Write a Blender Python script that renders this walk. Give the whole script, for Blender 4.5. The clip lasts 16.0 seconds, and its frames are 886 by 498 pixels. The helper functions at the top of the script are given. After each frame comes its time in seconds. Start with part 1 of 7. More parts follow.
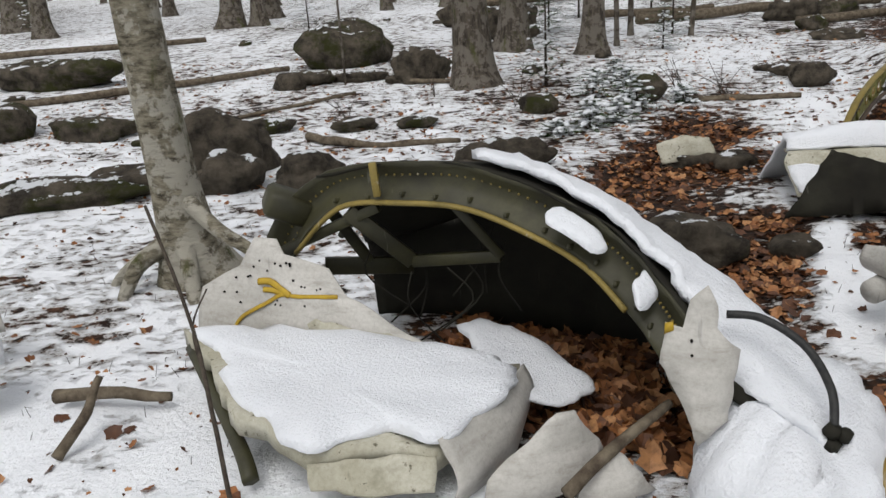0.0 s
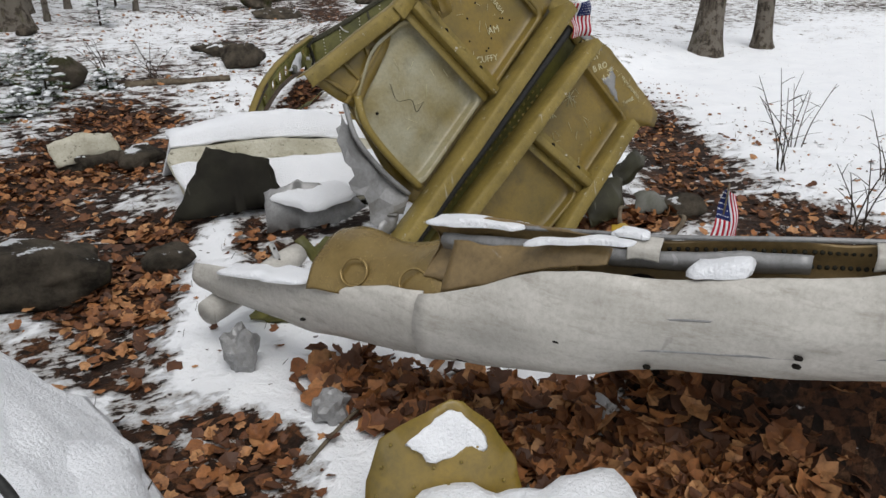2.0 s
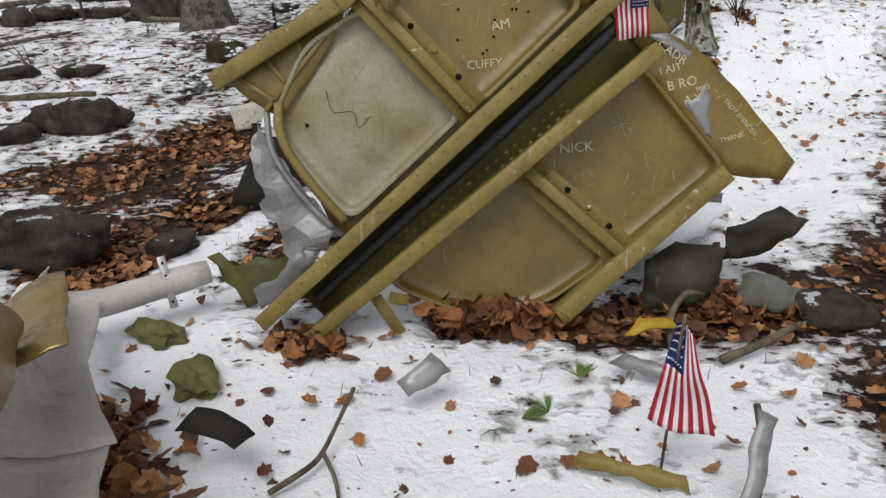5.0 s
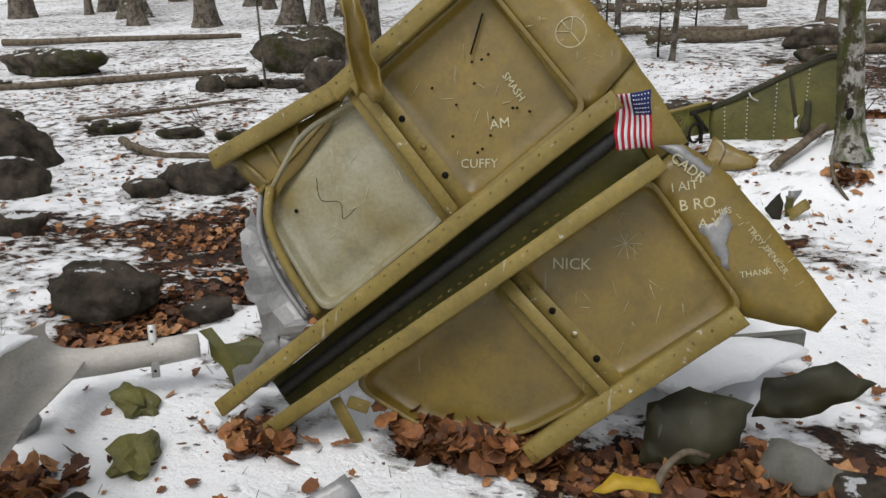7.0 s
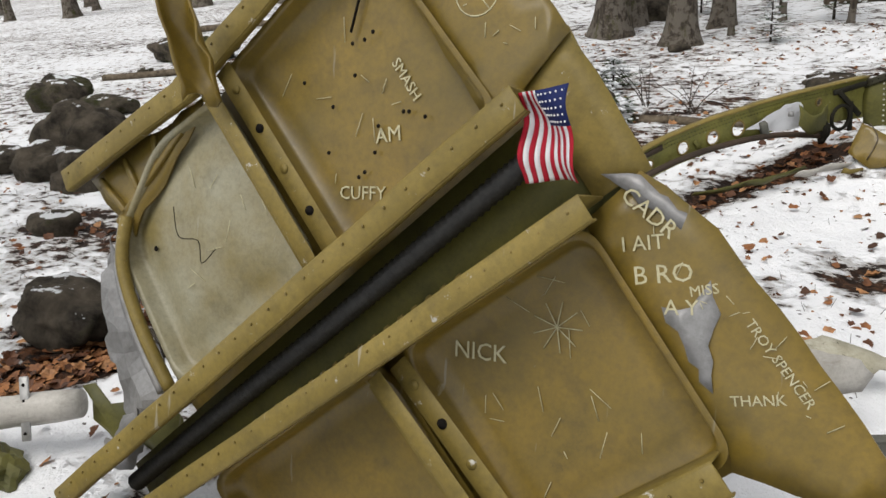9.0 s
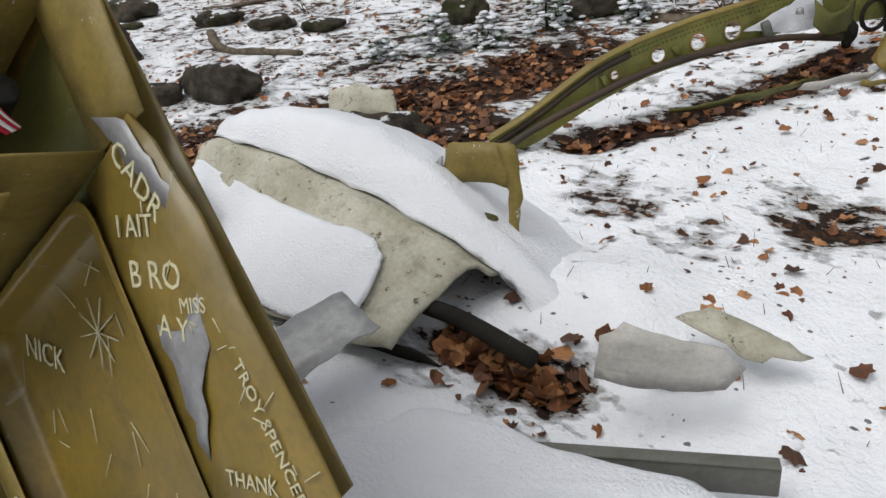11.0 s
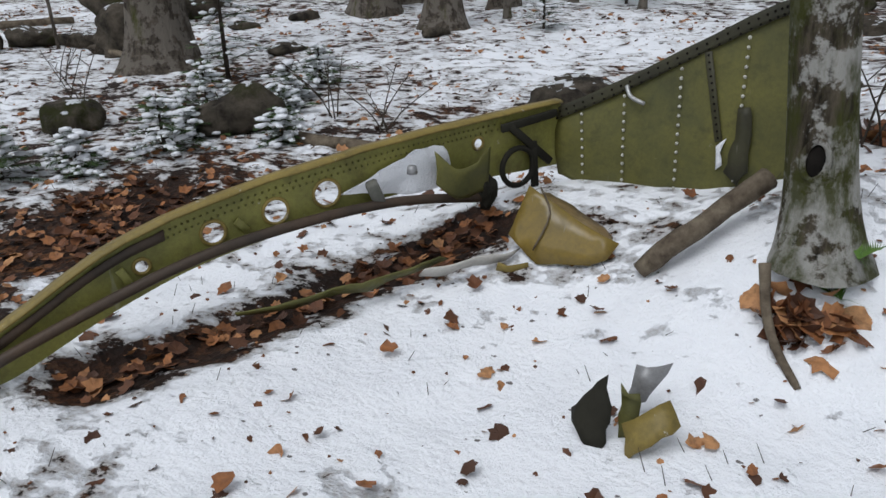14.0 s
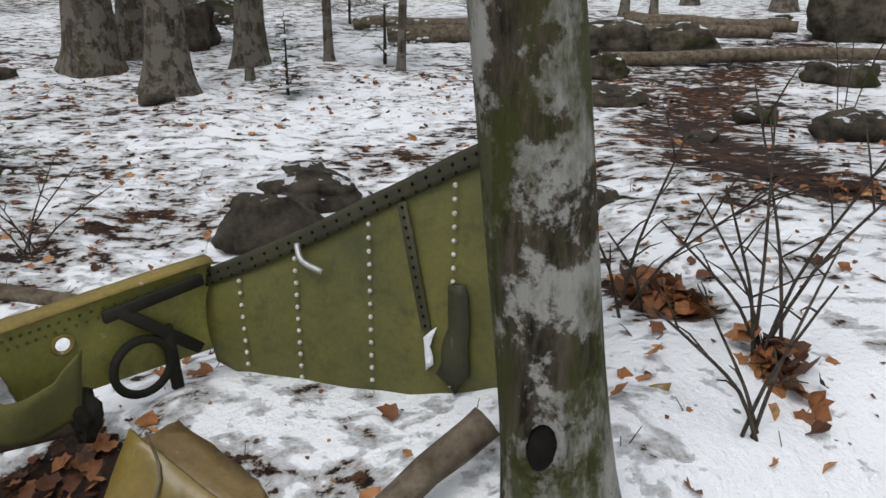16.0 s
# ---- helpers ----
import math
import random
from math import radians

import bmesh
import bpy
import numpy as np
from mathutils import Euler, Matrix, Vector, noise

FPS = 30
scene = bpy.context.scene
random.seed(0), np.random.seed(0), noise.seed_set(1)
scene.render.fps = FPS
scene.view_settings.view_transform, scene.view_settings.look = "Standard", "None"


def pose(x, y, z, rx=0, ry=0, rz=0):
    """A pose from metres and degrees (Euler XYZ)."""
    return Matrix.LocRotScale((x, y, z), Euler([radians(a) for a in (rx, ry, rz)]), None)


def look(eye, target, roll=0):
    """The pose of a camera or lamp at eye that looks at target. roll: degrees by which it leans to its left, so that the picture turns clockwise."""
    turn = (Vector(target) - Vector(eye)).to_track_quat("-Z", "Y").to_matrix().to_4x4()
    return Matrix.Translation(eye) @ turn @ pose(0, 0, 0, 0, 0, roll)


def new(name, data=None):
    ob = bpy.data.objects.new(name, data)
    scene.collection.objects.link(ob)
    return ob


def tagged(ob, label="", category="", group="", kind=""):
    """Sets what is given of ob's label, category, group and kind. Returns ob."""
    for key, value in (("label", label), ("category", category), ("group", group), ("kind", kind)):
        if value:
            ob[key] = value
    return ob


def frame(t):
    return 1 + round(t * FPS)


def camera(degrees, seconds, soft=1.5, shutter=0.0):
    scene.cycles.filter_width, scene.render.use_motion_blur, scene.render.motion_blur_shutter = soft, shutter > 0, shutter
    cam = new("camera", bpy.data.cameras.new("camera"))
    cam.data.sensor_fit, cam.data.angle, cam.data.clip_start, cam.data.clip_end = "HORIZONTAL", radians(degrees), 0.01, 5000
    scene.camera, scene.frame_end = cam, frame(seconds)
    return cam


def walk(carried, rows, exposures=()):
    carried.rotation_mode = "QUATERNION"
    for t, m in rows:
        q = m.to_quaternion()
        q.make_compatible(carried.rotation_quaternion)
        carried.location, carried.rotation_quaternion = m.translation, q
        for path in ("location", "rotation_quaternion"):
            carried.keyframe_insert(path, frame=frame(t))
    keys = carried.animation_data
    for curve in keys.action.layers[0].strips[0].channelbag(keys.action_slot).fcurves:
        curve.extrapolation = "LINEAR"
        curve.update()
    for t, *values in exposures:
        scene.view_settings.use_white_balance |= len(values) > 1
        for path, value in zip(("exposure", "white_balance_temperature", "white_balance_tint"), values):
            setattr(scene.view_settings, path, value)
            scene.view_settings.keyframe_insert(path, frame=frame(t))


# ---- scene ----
cam = camera(61.1, 16.0)
PATH = [
    (0, (0.195, 0.074, 1.485), (0.109, 1.96, 0.825), -3.5),
    (0.5, (0.379, 0.211, 1.457), (0.661, 2.049, 0.722), -1.2),
    (1, (0.565, 0.384, 1.429), (1.278, 2.079, 0.642), 2.0),
    (1.5, (0.807, 0.421, 1.433), (1.735, 2.013, 0.655), 2.1),
    (2, (1.194, 0.362, 1.532), (2.237, 1.892, 0.777), 0.9),
    (2.5, (1.494, 0.368, 1.508), (2.646, 1.776, 0.677), 1.0),
    (3, (1.907, 0.482, 1.457), (3.087, 1.767, 0.479), 1.7),
    (3.5, (2.34, 0.55, 1.434), (3.406, 1.875, 0.383), 0.7),
    (4, (2.846, 0.612, 1.513), (3.682, 2.115, 0.492), 0.0),
    (4.5, (3.273, 0.648, 1.566), (3.739, 2.361, 0.644), -1.5),
    (4.7, (3.434, 0.608, 1.576), (3.644, 2.385, 0.681), -2.4),
    (7, (4.449, 1.007, 1.569), (3.907, 2.819, 0.918), -1.3),
    (7.5, (4.551, 1.48, 1.508), (3.959, 3.283, 0.879), -1.4),
    (8, (4.649, 1.765, 1.56), (3.936, 3.54, 0.978), -2.2),
    (10.5, (5.37, 2.966, 1.288), (4.23, 4.343, 0.39), -7.3),
    (11, (5.458, 3.218, 1.29), (4.317, 4.595, 0.395), -7.0),
    (11.5, (5.468, 3.503, 1.291), (4.421, 4.946, 0.384), -5.6),
    (12, (5.452, 3.772, 1.291), (4.478, 5.27, 0.392), -4.7),
    (12.5, (5.485, 4.051, 1.247), (4.554, 5.587, 0.368), -4.3),
    (13, (5.6, 4.361, 1.28), (4.721, 5.948, 0.438), -3.9),
    (13.5, (5.615, 4.692, 1.203), (4.818, 6.343, 0.404), -3.1),
    (14, (5.536, 5.083, 1.251), (4.886, 6.808, 0.476), -1.6),
    (14.5, (5.623, 5.434, 1.196), (5.104, 7.215, 0.449), -0.5),
    (15, (5.726, 5.833, 1.238), (5.325, 7.653, 0.511), 0.2),
    (15.5, (5.719, 6.069, 1.292), (5.427, 7.917, 0.585), 0.6),
    (16, (5.738, 6.371, 1.36), (5.583, 8.243, 0.675), 0.9),
]
walk(cam, [(t, look(eye, target, roll)) for t, eye, target, roll in PATH], exposures=[(0, 0.1, 6500, 10), (4, 0.1, 6500, 10), (7, 0.2, 6600, 10), (8, 0.26, 6750, 10), (10.5, 0.3, 6600, 10), (11, 0.2, 6450, 10), (12.2, -0.05, 6050, 10), (14, -0.02, 6100, 10), (15.2, 0.1, 6250, 10), (16, 0.14, 6350, 10)])

# ---- light: bright overcast sky above a leafless wood ----
SUN_EL, SUN_AZ = radians(62), radians(200)
world = bpy.data.worlds.new("overcast_sky")
scene.world = world
world.use_nodes = True
wn = world.node_tree.nodes
sky = wn.new("ShaderNodeTexSky")
sky.sky_type, sky.sun_disc, sky.sun_elevation, sky.sun_rotation = "NISHITA", False, SUN_EL, SUN_AZ
sky.air_density, sky.dust_density, sky.ozone_density = 1.0, 1.5, 1.0
soft_white = wn.new("ShaderNodeHueSaturation")
soft_white.inputs["Saturation"].default_value = 0.15
world.node_tree.links.new(sky.outputs[0], soft_white.inputs["Color"])
world.node_tree.links.new(soft_white.outputs[0], wn["Background"].inputs[0])
wn["Background"].inputs[1].default_value = 0.15
sun = new("sun", bpy.data.lights.new("sun", "SUN"))
sun.data.energy, sun.data.angle, sun.data.color = 1.3, radians(35), (1.0, 0.985, 0.965)
sun.rotation_euler = (radians(90) - SUN_EL, 0, radians(180) - SUN_AZ)


# ---- materials ----
def material(name, rough=0.6, metal=0.0):
    m = bpy.data.materials.new(name)
    m.use_nodes = True
    b = m.node_tree.nodes["Principled BSDF"]
    b.inputs["Roughness"].default_value, b.inputs["Metallic"].default_value = rough, metal
    b.inputs["Specular IOR Level"].default_value = 0.5 if rough < 0.5 else 0.3 if rough < 0.62 else 0.12
    return m, m.node_tree.nodes, m.node_tree.links, b


def place(n, l, scale=(1, 1, 1)):
    geo = n.new("ShaderNodeNewGeometry")
    mp = n.new("ShaderNodeMapping")
    mp.inputs["Scale"].default_value = scale
    l.new(geo.outputs["Position"], mp.inputs[0])
    return mp.outputs[0]


def grain(n, l, src, scale, detail=5.0, rough=0.6):
    t = n.new("ShaderNodeTexNoise")
    t.inputs["Scale"].default_value, t.inputs["Detail"].default_value, t.inputs["Roughness"].default_value = scale, detail, rough
    l.new(src, t.inputs["Vector"])
    return t.outputs["Fac"]


def ramp(n, l, src, *stops):
    r = n.new("ShaderNodeValToRGB")
    while len(r.color_ramp.elements) < len(stops):
        r.color_ramp.elements.new(0.5)
    for e, (p, c) in zip(r.color_ramp.elements, stops):
        e.position, e.color = p, (*c, 1) if isinstance(c, tuple) else (c, c, c, 1)
    l.new(src, r.inputs[0])
    return r.outputs[0]


def mix(n, l, fac, a, b, mode="MIX"):
    x = n.new("ShaderNodeMix")
    x.data_type, x.blend_type = "RGBA", mode
    for sock, v in ((x.inputs[0], fac), (x.inputs[6], a), (x.inputs[7], b)):
        if isinstance(v, tuple):
            sock.default_value = (*v, 1)
        elif isinstance(v, float):
            sock.default_value = v
        else:
            l.new(v, sock)
    return x.outputs[2]


def bump(n, l, b, src, strength=0.3, dist=0.01):
    k = n.new("ShaderNodeBump")
    k.inputs["Strength"].default_value, k.inputs["Distance"].default_value = strength, dist
    l.new(src, k.inputs["Height"])
    l.new(k.outputs[0], b.inputs["Normal"])


def painted(name, base, base2, chip, chips=0.66, rough=0.45, streak=(1, 1, 1), dirt=(0.08, 0.07, 0.05), dirty=0.6, metal=0.0):
    """Weathered paint: two-tone base, dirt clouds, scratches and chips down to metal."""
    m, n, l, b = material(name, rough, metal)
    p = place(n, l, streak)
    c = mix(n, l, ramp(n, l, grain(n, l, p, 3.5, 6), (0.35, 0.0), (0.65, 1.0)), base, base2)
    d = ramp(n, l, grain(n, l, p, 9, 8, 0.7), (0.52, 0.0), (0.8, dirty))
    c = mix(n, l, d, c, dirt)
    c = mix(n, l, ramp(n, l, grain(n, l, place(n, l), 60, 6, 0.8), (0.42, 0.0), (0.78, 0.45)), c, dirt)
    ch = ramp(n, l, grain(n, l, place(n, l), 22, 8, 0.75), (chips, 0.0), (chips + 0.03, 1.0))
    c = mix(n, l, ch, c, chip)
    sc = n.new("ShaderNodeTexNoise")
    sc.inputs["Scale"].default_value, sc.inputs["Detail"].default_value = 40, 3
    l.new(place(n, l, (1.0, 0.3, 0.08)), sc.inputs["Vector"])
    c = mix(n, l, ramp(n, l, sc.outputs["Fac"], (0.7, 0.0), (0.74, 0.35)), c, chip)
    l.new(c, b.inputs["Base Color"])
    l.new(ramp(n, l, d, (0.0, rough), (1.0, 0.85)), b.inputs["Roughness"])
    bump(n, l, b, grain(n, l, place(n, l), 12, 8), 0.12, 0.01)
    return m


OLIVE = painted("olive_paint", (0.215, 0.142, 0.021), (0.14, 0.10, 0.02), (0.32, 0.31, 0.27), 0.70, 0.36, dirt=(0.045, 0.038, 0.02))
OLIVE_PALE = painted("pale_olive_paint", (0.25, 0.185, 0.048), (0.17, 0.125, 0.03), (0.42, 0.41, 0.37), 0.63, 0.5, dirt=(0.05, 0.045, 0.02))
OLIVE_LIME = painted("yellow_green_primer", (0.23, 0.22, 0.05), (0.14, 0.14, 0.035), (0.30, 0.29, 0.22), 0.66, 0.5, dirt=(0.05, 0.035, 0.018), dirty=0.75)
OLIVE_GREEN = painted("green_olive_paint", (0.135, 0.125, 0.03), (0.075, 0.075, 0.025), (0.26, 0.26, 0.22), 0.68, 0.55, dirt=(0.03, 0.03, 0.015), dirty=0.8)
BRONZE = painted("bronze_primer", (0.27, 0.185, 0.08), (0.15, 0.10, 0.04), (0.36, 0.33, 0.28), 0.68, 0.4, dirt=(0.03, 0.022, 0.012))
BRASSY = painted("glossy_bronze_primer", (0.33, 0.235, 0.09), (0.22, 0.15, 0.05), (0.5, 0.46, 0.38), 0.68, 0.25, dirt=(0.05, 0.035, 0.018), metal=0.45)
WHITE = painted("weathered_white_paint", (0.52, 0.50, 0.46), (0.38, 0.365, 0.33), (0.17, 0.165, 0.155), 0.67, 0.5, (0.7, 0.7, 3.0), (0.16, 0.14, 0.11), 0.7)
WHITE_SPECK = painted("lichen_speckled_white_paint", (0.50, 0.48, 0.40), (0.36, 0.34, 0.26), (0.10, 0.09, 0.06), 0.6, 0.7, (1, 1, 1), (0.13, 0.12, 0.07), 0.8)
GREY = painted("dull_aluminium", (0.30, 0.30, 0.30), (0.20, 0.20, 0.20), (0.45, 0.45, 0.45), 0.68, 0.42, dirt=(0.06, 0.055, 0.045), metal=0.3)
# dirty metal, base colour lowered to carry the shade inside the arch
DARK = painted("dirty_metal_with_shade", (0.026, 0.025, 0.018), (0.013, 0.012, 0.010), (0.10, 0.10, 0.08), 0.70, 0.8, dirt=(0.015, 0.012, 0.009))
RUSTY = painted("rust_brown_metal", (0.07, 0.045, 0.028), (0.04, 0.03, 0.022), (0.12, 0.10, 0.07), 0.66, 0.6, dirt=(0.02, 0.014, 0.009))


def simple(name, c1, c2, scale, rough=0.8, relief=0.3, dist=0.01, stretch=(1, 1, 1), metal=0.0):
    m, n, l, b = material(name, rough, metal)
    g = grain(n, l, place(n, l, stretch), scale, 7, 0.65)
    l.new(mix(n, l, ramp(n, l, g, (0.35, 0.0), (0.65, 1.0)), c1, c2), b.inputs["Base Color"])
    bump(n, l, b, g, relief, dist)
    return m


RUBBER = simple("black_rubber", (0.012, 0.012, 0.012), (0.03, 0.03, 0.028), 60, 0.5)
WOOD = simple("dead_wood", (0.06, 0.045, 0.032), (0.17, 0.14, 0.10), 14, 0.9, 0.8, 0.02)
TWIG = simple("dark_twig_bark", (0.03, 0.024, 0.02), (0.08, 0.065, 0.05), 40, 0.9)
FERN = simple("fern_green", (0.05, 0.11, 0.02), (0.11, 0.17, 0.04), 30, 0.7)
NEEDLE = simple("fir_needles", (0.03, 0.055, 0.02), (0.07, 0.105, 0.04), 12, 0.8)
YELLOW = simple("yellow_paint", (0.42, 0.28, 0.02), (0.30, 0.19, 0.02), 20, 0.5)
SCRATCH = simple("pale_scratch", (0.52, 0.49, 0.33), (0.40, 0.37, 0.22), 60, 0.6)
HOLE = simple("black_hole", (0.006, 0.005, 0.004), (0.012, 0.01, 0.008), 30, 0.9)
RED = simple("flag_red_cloth", (0.42, 0.02, 0.035), (0.33, 0.015, 0.03), 300, 0.7)
CLOTH = simple("flag_white_cloth", (0.72, 0.72, 0.73), (0.63, 0.63, 0.65), 300, 0.7)
BLUE = simple("flag_blue_cloth", (0.015, 0.022, 0.09), (0.02, 0.03, 0.11), 300, 0.7)
STRIPS = simple("silver_tape", (0.42, 0.42, 0.41), (0.3, 0.3, 0.29), 25, 0.4, metal=0.4)


def make_snow():
    m, n, l, b = material("snow", 0.55)
    p = place(n, l)
    l.new(mix(n, l, grain(n, l, p, 5, 4), (0.72, 0.74, 0.77), (0.83, 0.84, 0.86)), b.inputs["Base Color"])
    g = mix(n, l, 0.6, grain(n, l, p, 18, 6), grain(n, l, p, 90, 6))
    bump(n, l, b, g, 0.8, 0.025)
    return m


SNOW = make_snow()


def make_ground():
    """Snow over leaf litter; the attribute 'bare' says how far the snow has worn through."""
    m, n, l, b = material("snow_and_leaf_litter", 0.7)
    p = place(n, l)
    a = n.new("ShaderNodeAttribute")
    a.attribute_name = "bare"
    fine = mix(n, l, 0.5, grain(n, l, p, 4.5, 9, 0.7), grain(n, l, place(n, l, (0.6, 1, 1)), 13, 8, 0.65))
    gain = n.new("ShaderNodeMapRange")
    gain.clamp = False
    for key, v in (("From Min", 0.25), ("From Max", 0.75), ("To Min", 0.08), ("To Max", 0.92)):
        gain.inputs[key].default_value = v
    l.new(fine, gain.inputs["Value"])
    fine = gain.outputs["Result"]
    add = n.new("ShaderNodeMath")
    add.operation = "ADD"
    l.new(a.outputs["Fac"], add.inputs[0])
    l.new(fine, add.inputs[1])
    mask = ramp(n, l, add.outputs[0], (0.825, 0.0), (0.865, 1.0))
    slush = ramp(n, l, add.outputs[0], (0.74, 0.0), (0.85, 1.0))
    vor = n.new("ShaderNodeTexVoronoi")
    vor.inputs["Scale"].default_value = 24
    l.new(p, vor.inputs["Vector"])
    sep = n.new("ShaderNodeSeparateColor")
    l.new(vor.outputs["Color"], sep.inputs[0])
    leafc = ramp(n, l, sep.outputs[0], (0.0, (0.012, 0.008, 0.006)), (0.45, (0.045, 0.021, 0.012)), (0.8, (0.10, 0.042, 0.018)), (1.0, (0.16, 0.08, 0.04)))
    mud = mix(n, l, ramp(n, l, grain(n, l, p, 1.3, 4), (0.42, 0.0), (0.6, 1.0)), leafc, (0.026, 0.016, 0.012))
    mud = mix(n, l, ramp(n, l, grain(n, l, p, 55, 5, 0.7), (0.45, 0.0), (0.62, 0.8)), mud, (0.009, 0.007, 0.005))
    white = mix(n, l, grain(n, l, p, 5, 4), (0.80, 0.82, 0.85), (0.90, 0.91, 0.92))
    white = mix(n, l, ramp(n, l, grain(n, l, p, 2.2, 6), (0.5, 0.0), (0.75, 0.4)), white, (0.70, 0.72, 0.75))
    white = mix(n, l, slush, white, (0.50, 0.47, 0.44))
    # bark crumbs, seeds and needle litter strewn over the snow
    crumb = n.new("ShaderNodeTexVoronoi")
    crumb.inputs["Scale"].default_value = 17
    l.new(place(n, l, (1.0, 1.4, 1.0)), crumb.inputs["Vector"])
    csep = n.new("ShaderNodeSeparateColor")
    l.new(crumb.outputs["Color"], csep.inputs[0])
    size = ramp(n, l, csep.outputs[1], (0.62, 0.0), (1.0, 0.26))
    ragged = n.new("ShaderNodeMath")
    ragged.operation = "MULTIPLY_ADD"
    l.new(grain(n, l, p, 70, 3), ragged.inputs[0])
    ragged.inputs[1].default_value = 0.35
    l.new(crumb.outputs["Distance"], ragged.inputs[2])
    less = n.new("ShaderNodeMath")
    less.operation = "SUBTRACT"
    l.new(size, less.inputs[0])
    l.new(ragged.outputs[0], less.inputs[1])
    off = n.new("ShaderNodeMath")
    off.operation = "ADD"
    off.inputs[1].default_value = 0.13
    l.new(less.outputs[0], off.inputs[0])
    spot = ramp(n, l, off.outputs[0], (0.0, 0.0), (0.04, 0.85))
    white = mix(n, l, spot, white, (0.045, 0.028, 0.018))
    l.new(mix(n, l, mask, white, mud), b.inputs["Base Color"])
    lumps = mix(n, l, 0.5, grain(n, l, p, 9, 6, 0.6), grain(n, l, p, 38, 6, 0.65))
    h = mix(n, l, mask, lumps, mix(n, l, 0.5, vor.outputs["Distance"], grain(n, l, p, 45, 5)))
    melt = mix(n, l, 0.35, h, ramp(n, l, add.outputs[0], (0.72, 1.0), (0.87, 0.0)))
    bump(n, l, b, melt, 0.9, 0.06)
    l.new(ramp(n, l, mask, (0.0, 0.6), (1.0, 0.7)), b.inputs["Roughness"])
    return m


GROUND = make_ground()


def make_leaf():
    m, n, l, b = material("fallen_maple_leaf", 0.6)
    geo = n.new("ShaderNodeNewGeometry")
    c = ramp(n, l, geo.outputs["Random Per Island"], (0.0, (0.06, 0.028, 0.016)), (0.35, (0.13, 0.05, 0.02)), (0.7, (0.30, 0.12, 0.04)), (1.0, (0.44, 0.23, 0.10)))
    c = mix(n, l, ramp(n, l, grain(n, l, place(n, l), 40, 4), (0.4, 0.0), (0.7, 0.6)), c, (0.05, 0.025, 0.015))
    l.new(c, b.inputs["Base Color"])
    return m


LEAF = make_leaf()


def make_rock(name, moss):
    m, n, l, b = material(name, 0.85)
    p = place(n, l)
    c = mix(n, l, ramp(n, l, grain(n, l, p, 5, 8, 0.7), (0.35, 0.0), (0.65, 1.0)), (0.022, 0.019, 0.015), (0.135, 0.113, 0.085))
    c = mix(n, l, ramp(n, l, grain(n, l, p, 3, 7, 0.7), (0.62 - moss, 0.0), (0.74 - moss, 0.9)), c, (0.036, 0.040, 0.010))
    geo = n.new("ShaderNodeNewGeometry")
    sep = n.new("ShaderNodeSeparateXYZ")
    l.new(geo.outputs["Normal"], sep.inputs[0])
    mul = n.new("ShaderNodeMath")
    mul.operation = "MULTIPLY"
    l.new(sep.outputs[2], mul.inputs[0])
    l.new(grain(n, l, p, 6, 6), mul.inputs[1])
    c = mix(n, l, ramp(n, l, mul.outputs[0], (0.53, 0.0), (0.55, 1.0)), c, (0.82, 0.84, 0.86))
    l.new(c, b.inputs["Base Color"])
    bump(n, l, b, grain(n, l, p, 14, 10, 0.8), 1.0, 0.06)
    return m


ROCK, MOSSY = make_rock("grey_brown_stone", 0.0), make_rock("mossy_stone", 0.14)


def make_bark(name, dark, light, patch, moss, stretch, scale):
    m, n, l, b = material(name, 0.9)
    g = grain(n, l, place(n, l, stretch), scale, 8, 0.7)
    p = place(n, l)
    c = mix(n, l, ramp(n, l, g, (0.36, 0.0), (0.6, 1.0)), dark, light)
    c = mix(n, l, ramp(n, l, grain(n, l, p, 6, 8, 0.7), (0.47, 0.0), (0.52, 0.85)), c, patch)
    c = mix(n, l, ramp(n, l, grain(n, l, place(n, l, (1, 1, 0.5)), 4.5, 7, 0.7), (0.58 - moss, 0.0), (0.70 - moss, 0.9)), c, (0.06, 0.065, 0.015))
    c = mix(n, l, ramp(n, l, g, (0.30, 0.7), (0.40, 0.0)), c, (0.02, 0.017, 0.013))
    l.new(c, b.inputs["Base Color"])
    bump(n, l, b, g, 1.0, 0.05)
    return m


BIRCH = make_bark("birch_bark", (0.06, 0.05, 0.034), (0.30, 0.27, 0.20), (0.42, 0.395, 0.33), 0.02, (1, 1, 3), 10)
MAPLE = make_bark("lichened_maple_bark", (0.022, 0.018, 0.012), (0.12, 0.10, 0.07), (0.46, 0.45, 0.41), 0.12, (3, 3, 0.7), 9)
GREYBARK = make_bark("grey_forest_bark", (0.028, 0.023, 0.018), (0.11, 0.092, 0.072), (0.17, 0.15, 0.125), 0.02, (3, 3, 0.5), 8)


# ---- mesh helpers ----
def mesh(bm, name, mat, smooth=True):
    bmesh.ops.recalc_face_normals(bm, faces=bm.faces)
    me = bpy.data.meshes.new(name)
    bm.to_mesh(me)
    bm.free()
    me.materials.append(mat)
    if smooth:
        me.shade_smooth()
    return me


def part(name, bm, mat, parent, label="", smooth=True):
    ob = new(name, mesh(bm, name, mat, smooth))
    ob.parent = parent
    return tagged(ob, label)


def thing(name, m, label, category, group="", kind=""):
    ob = new(name)
    ob.matrix_world = m
    ob.empty_display_size = 0.05
    return tagged(ob, label, category, group, kind)


def solid(name, bm, mat, m, label, category, group="", kind="", smooth=True):
    ob = new(name, mesh(bm, name, mat, smooth))
    ob.matrix_world = m
    return tagged(ob, label, category, group, kind)


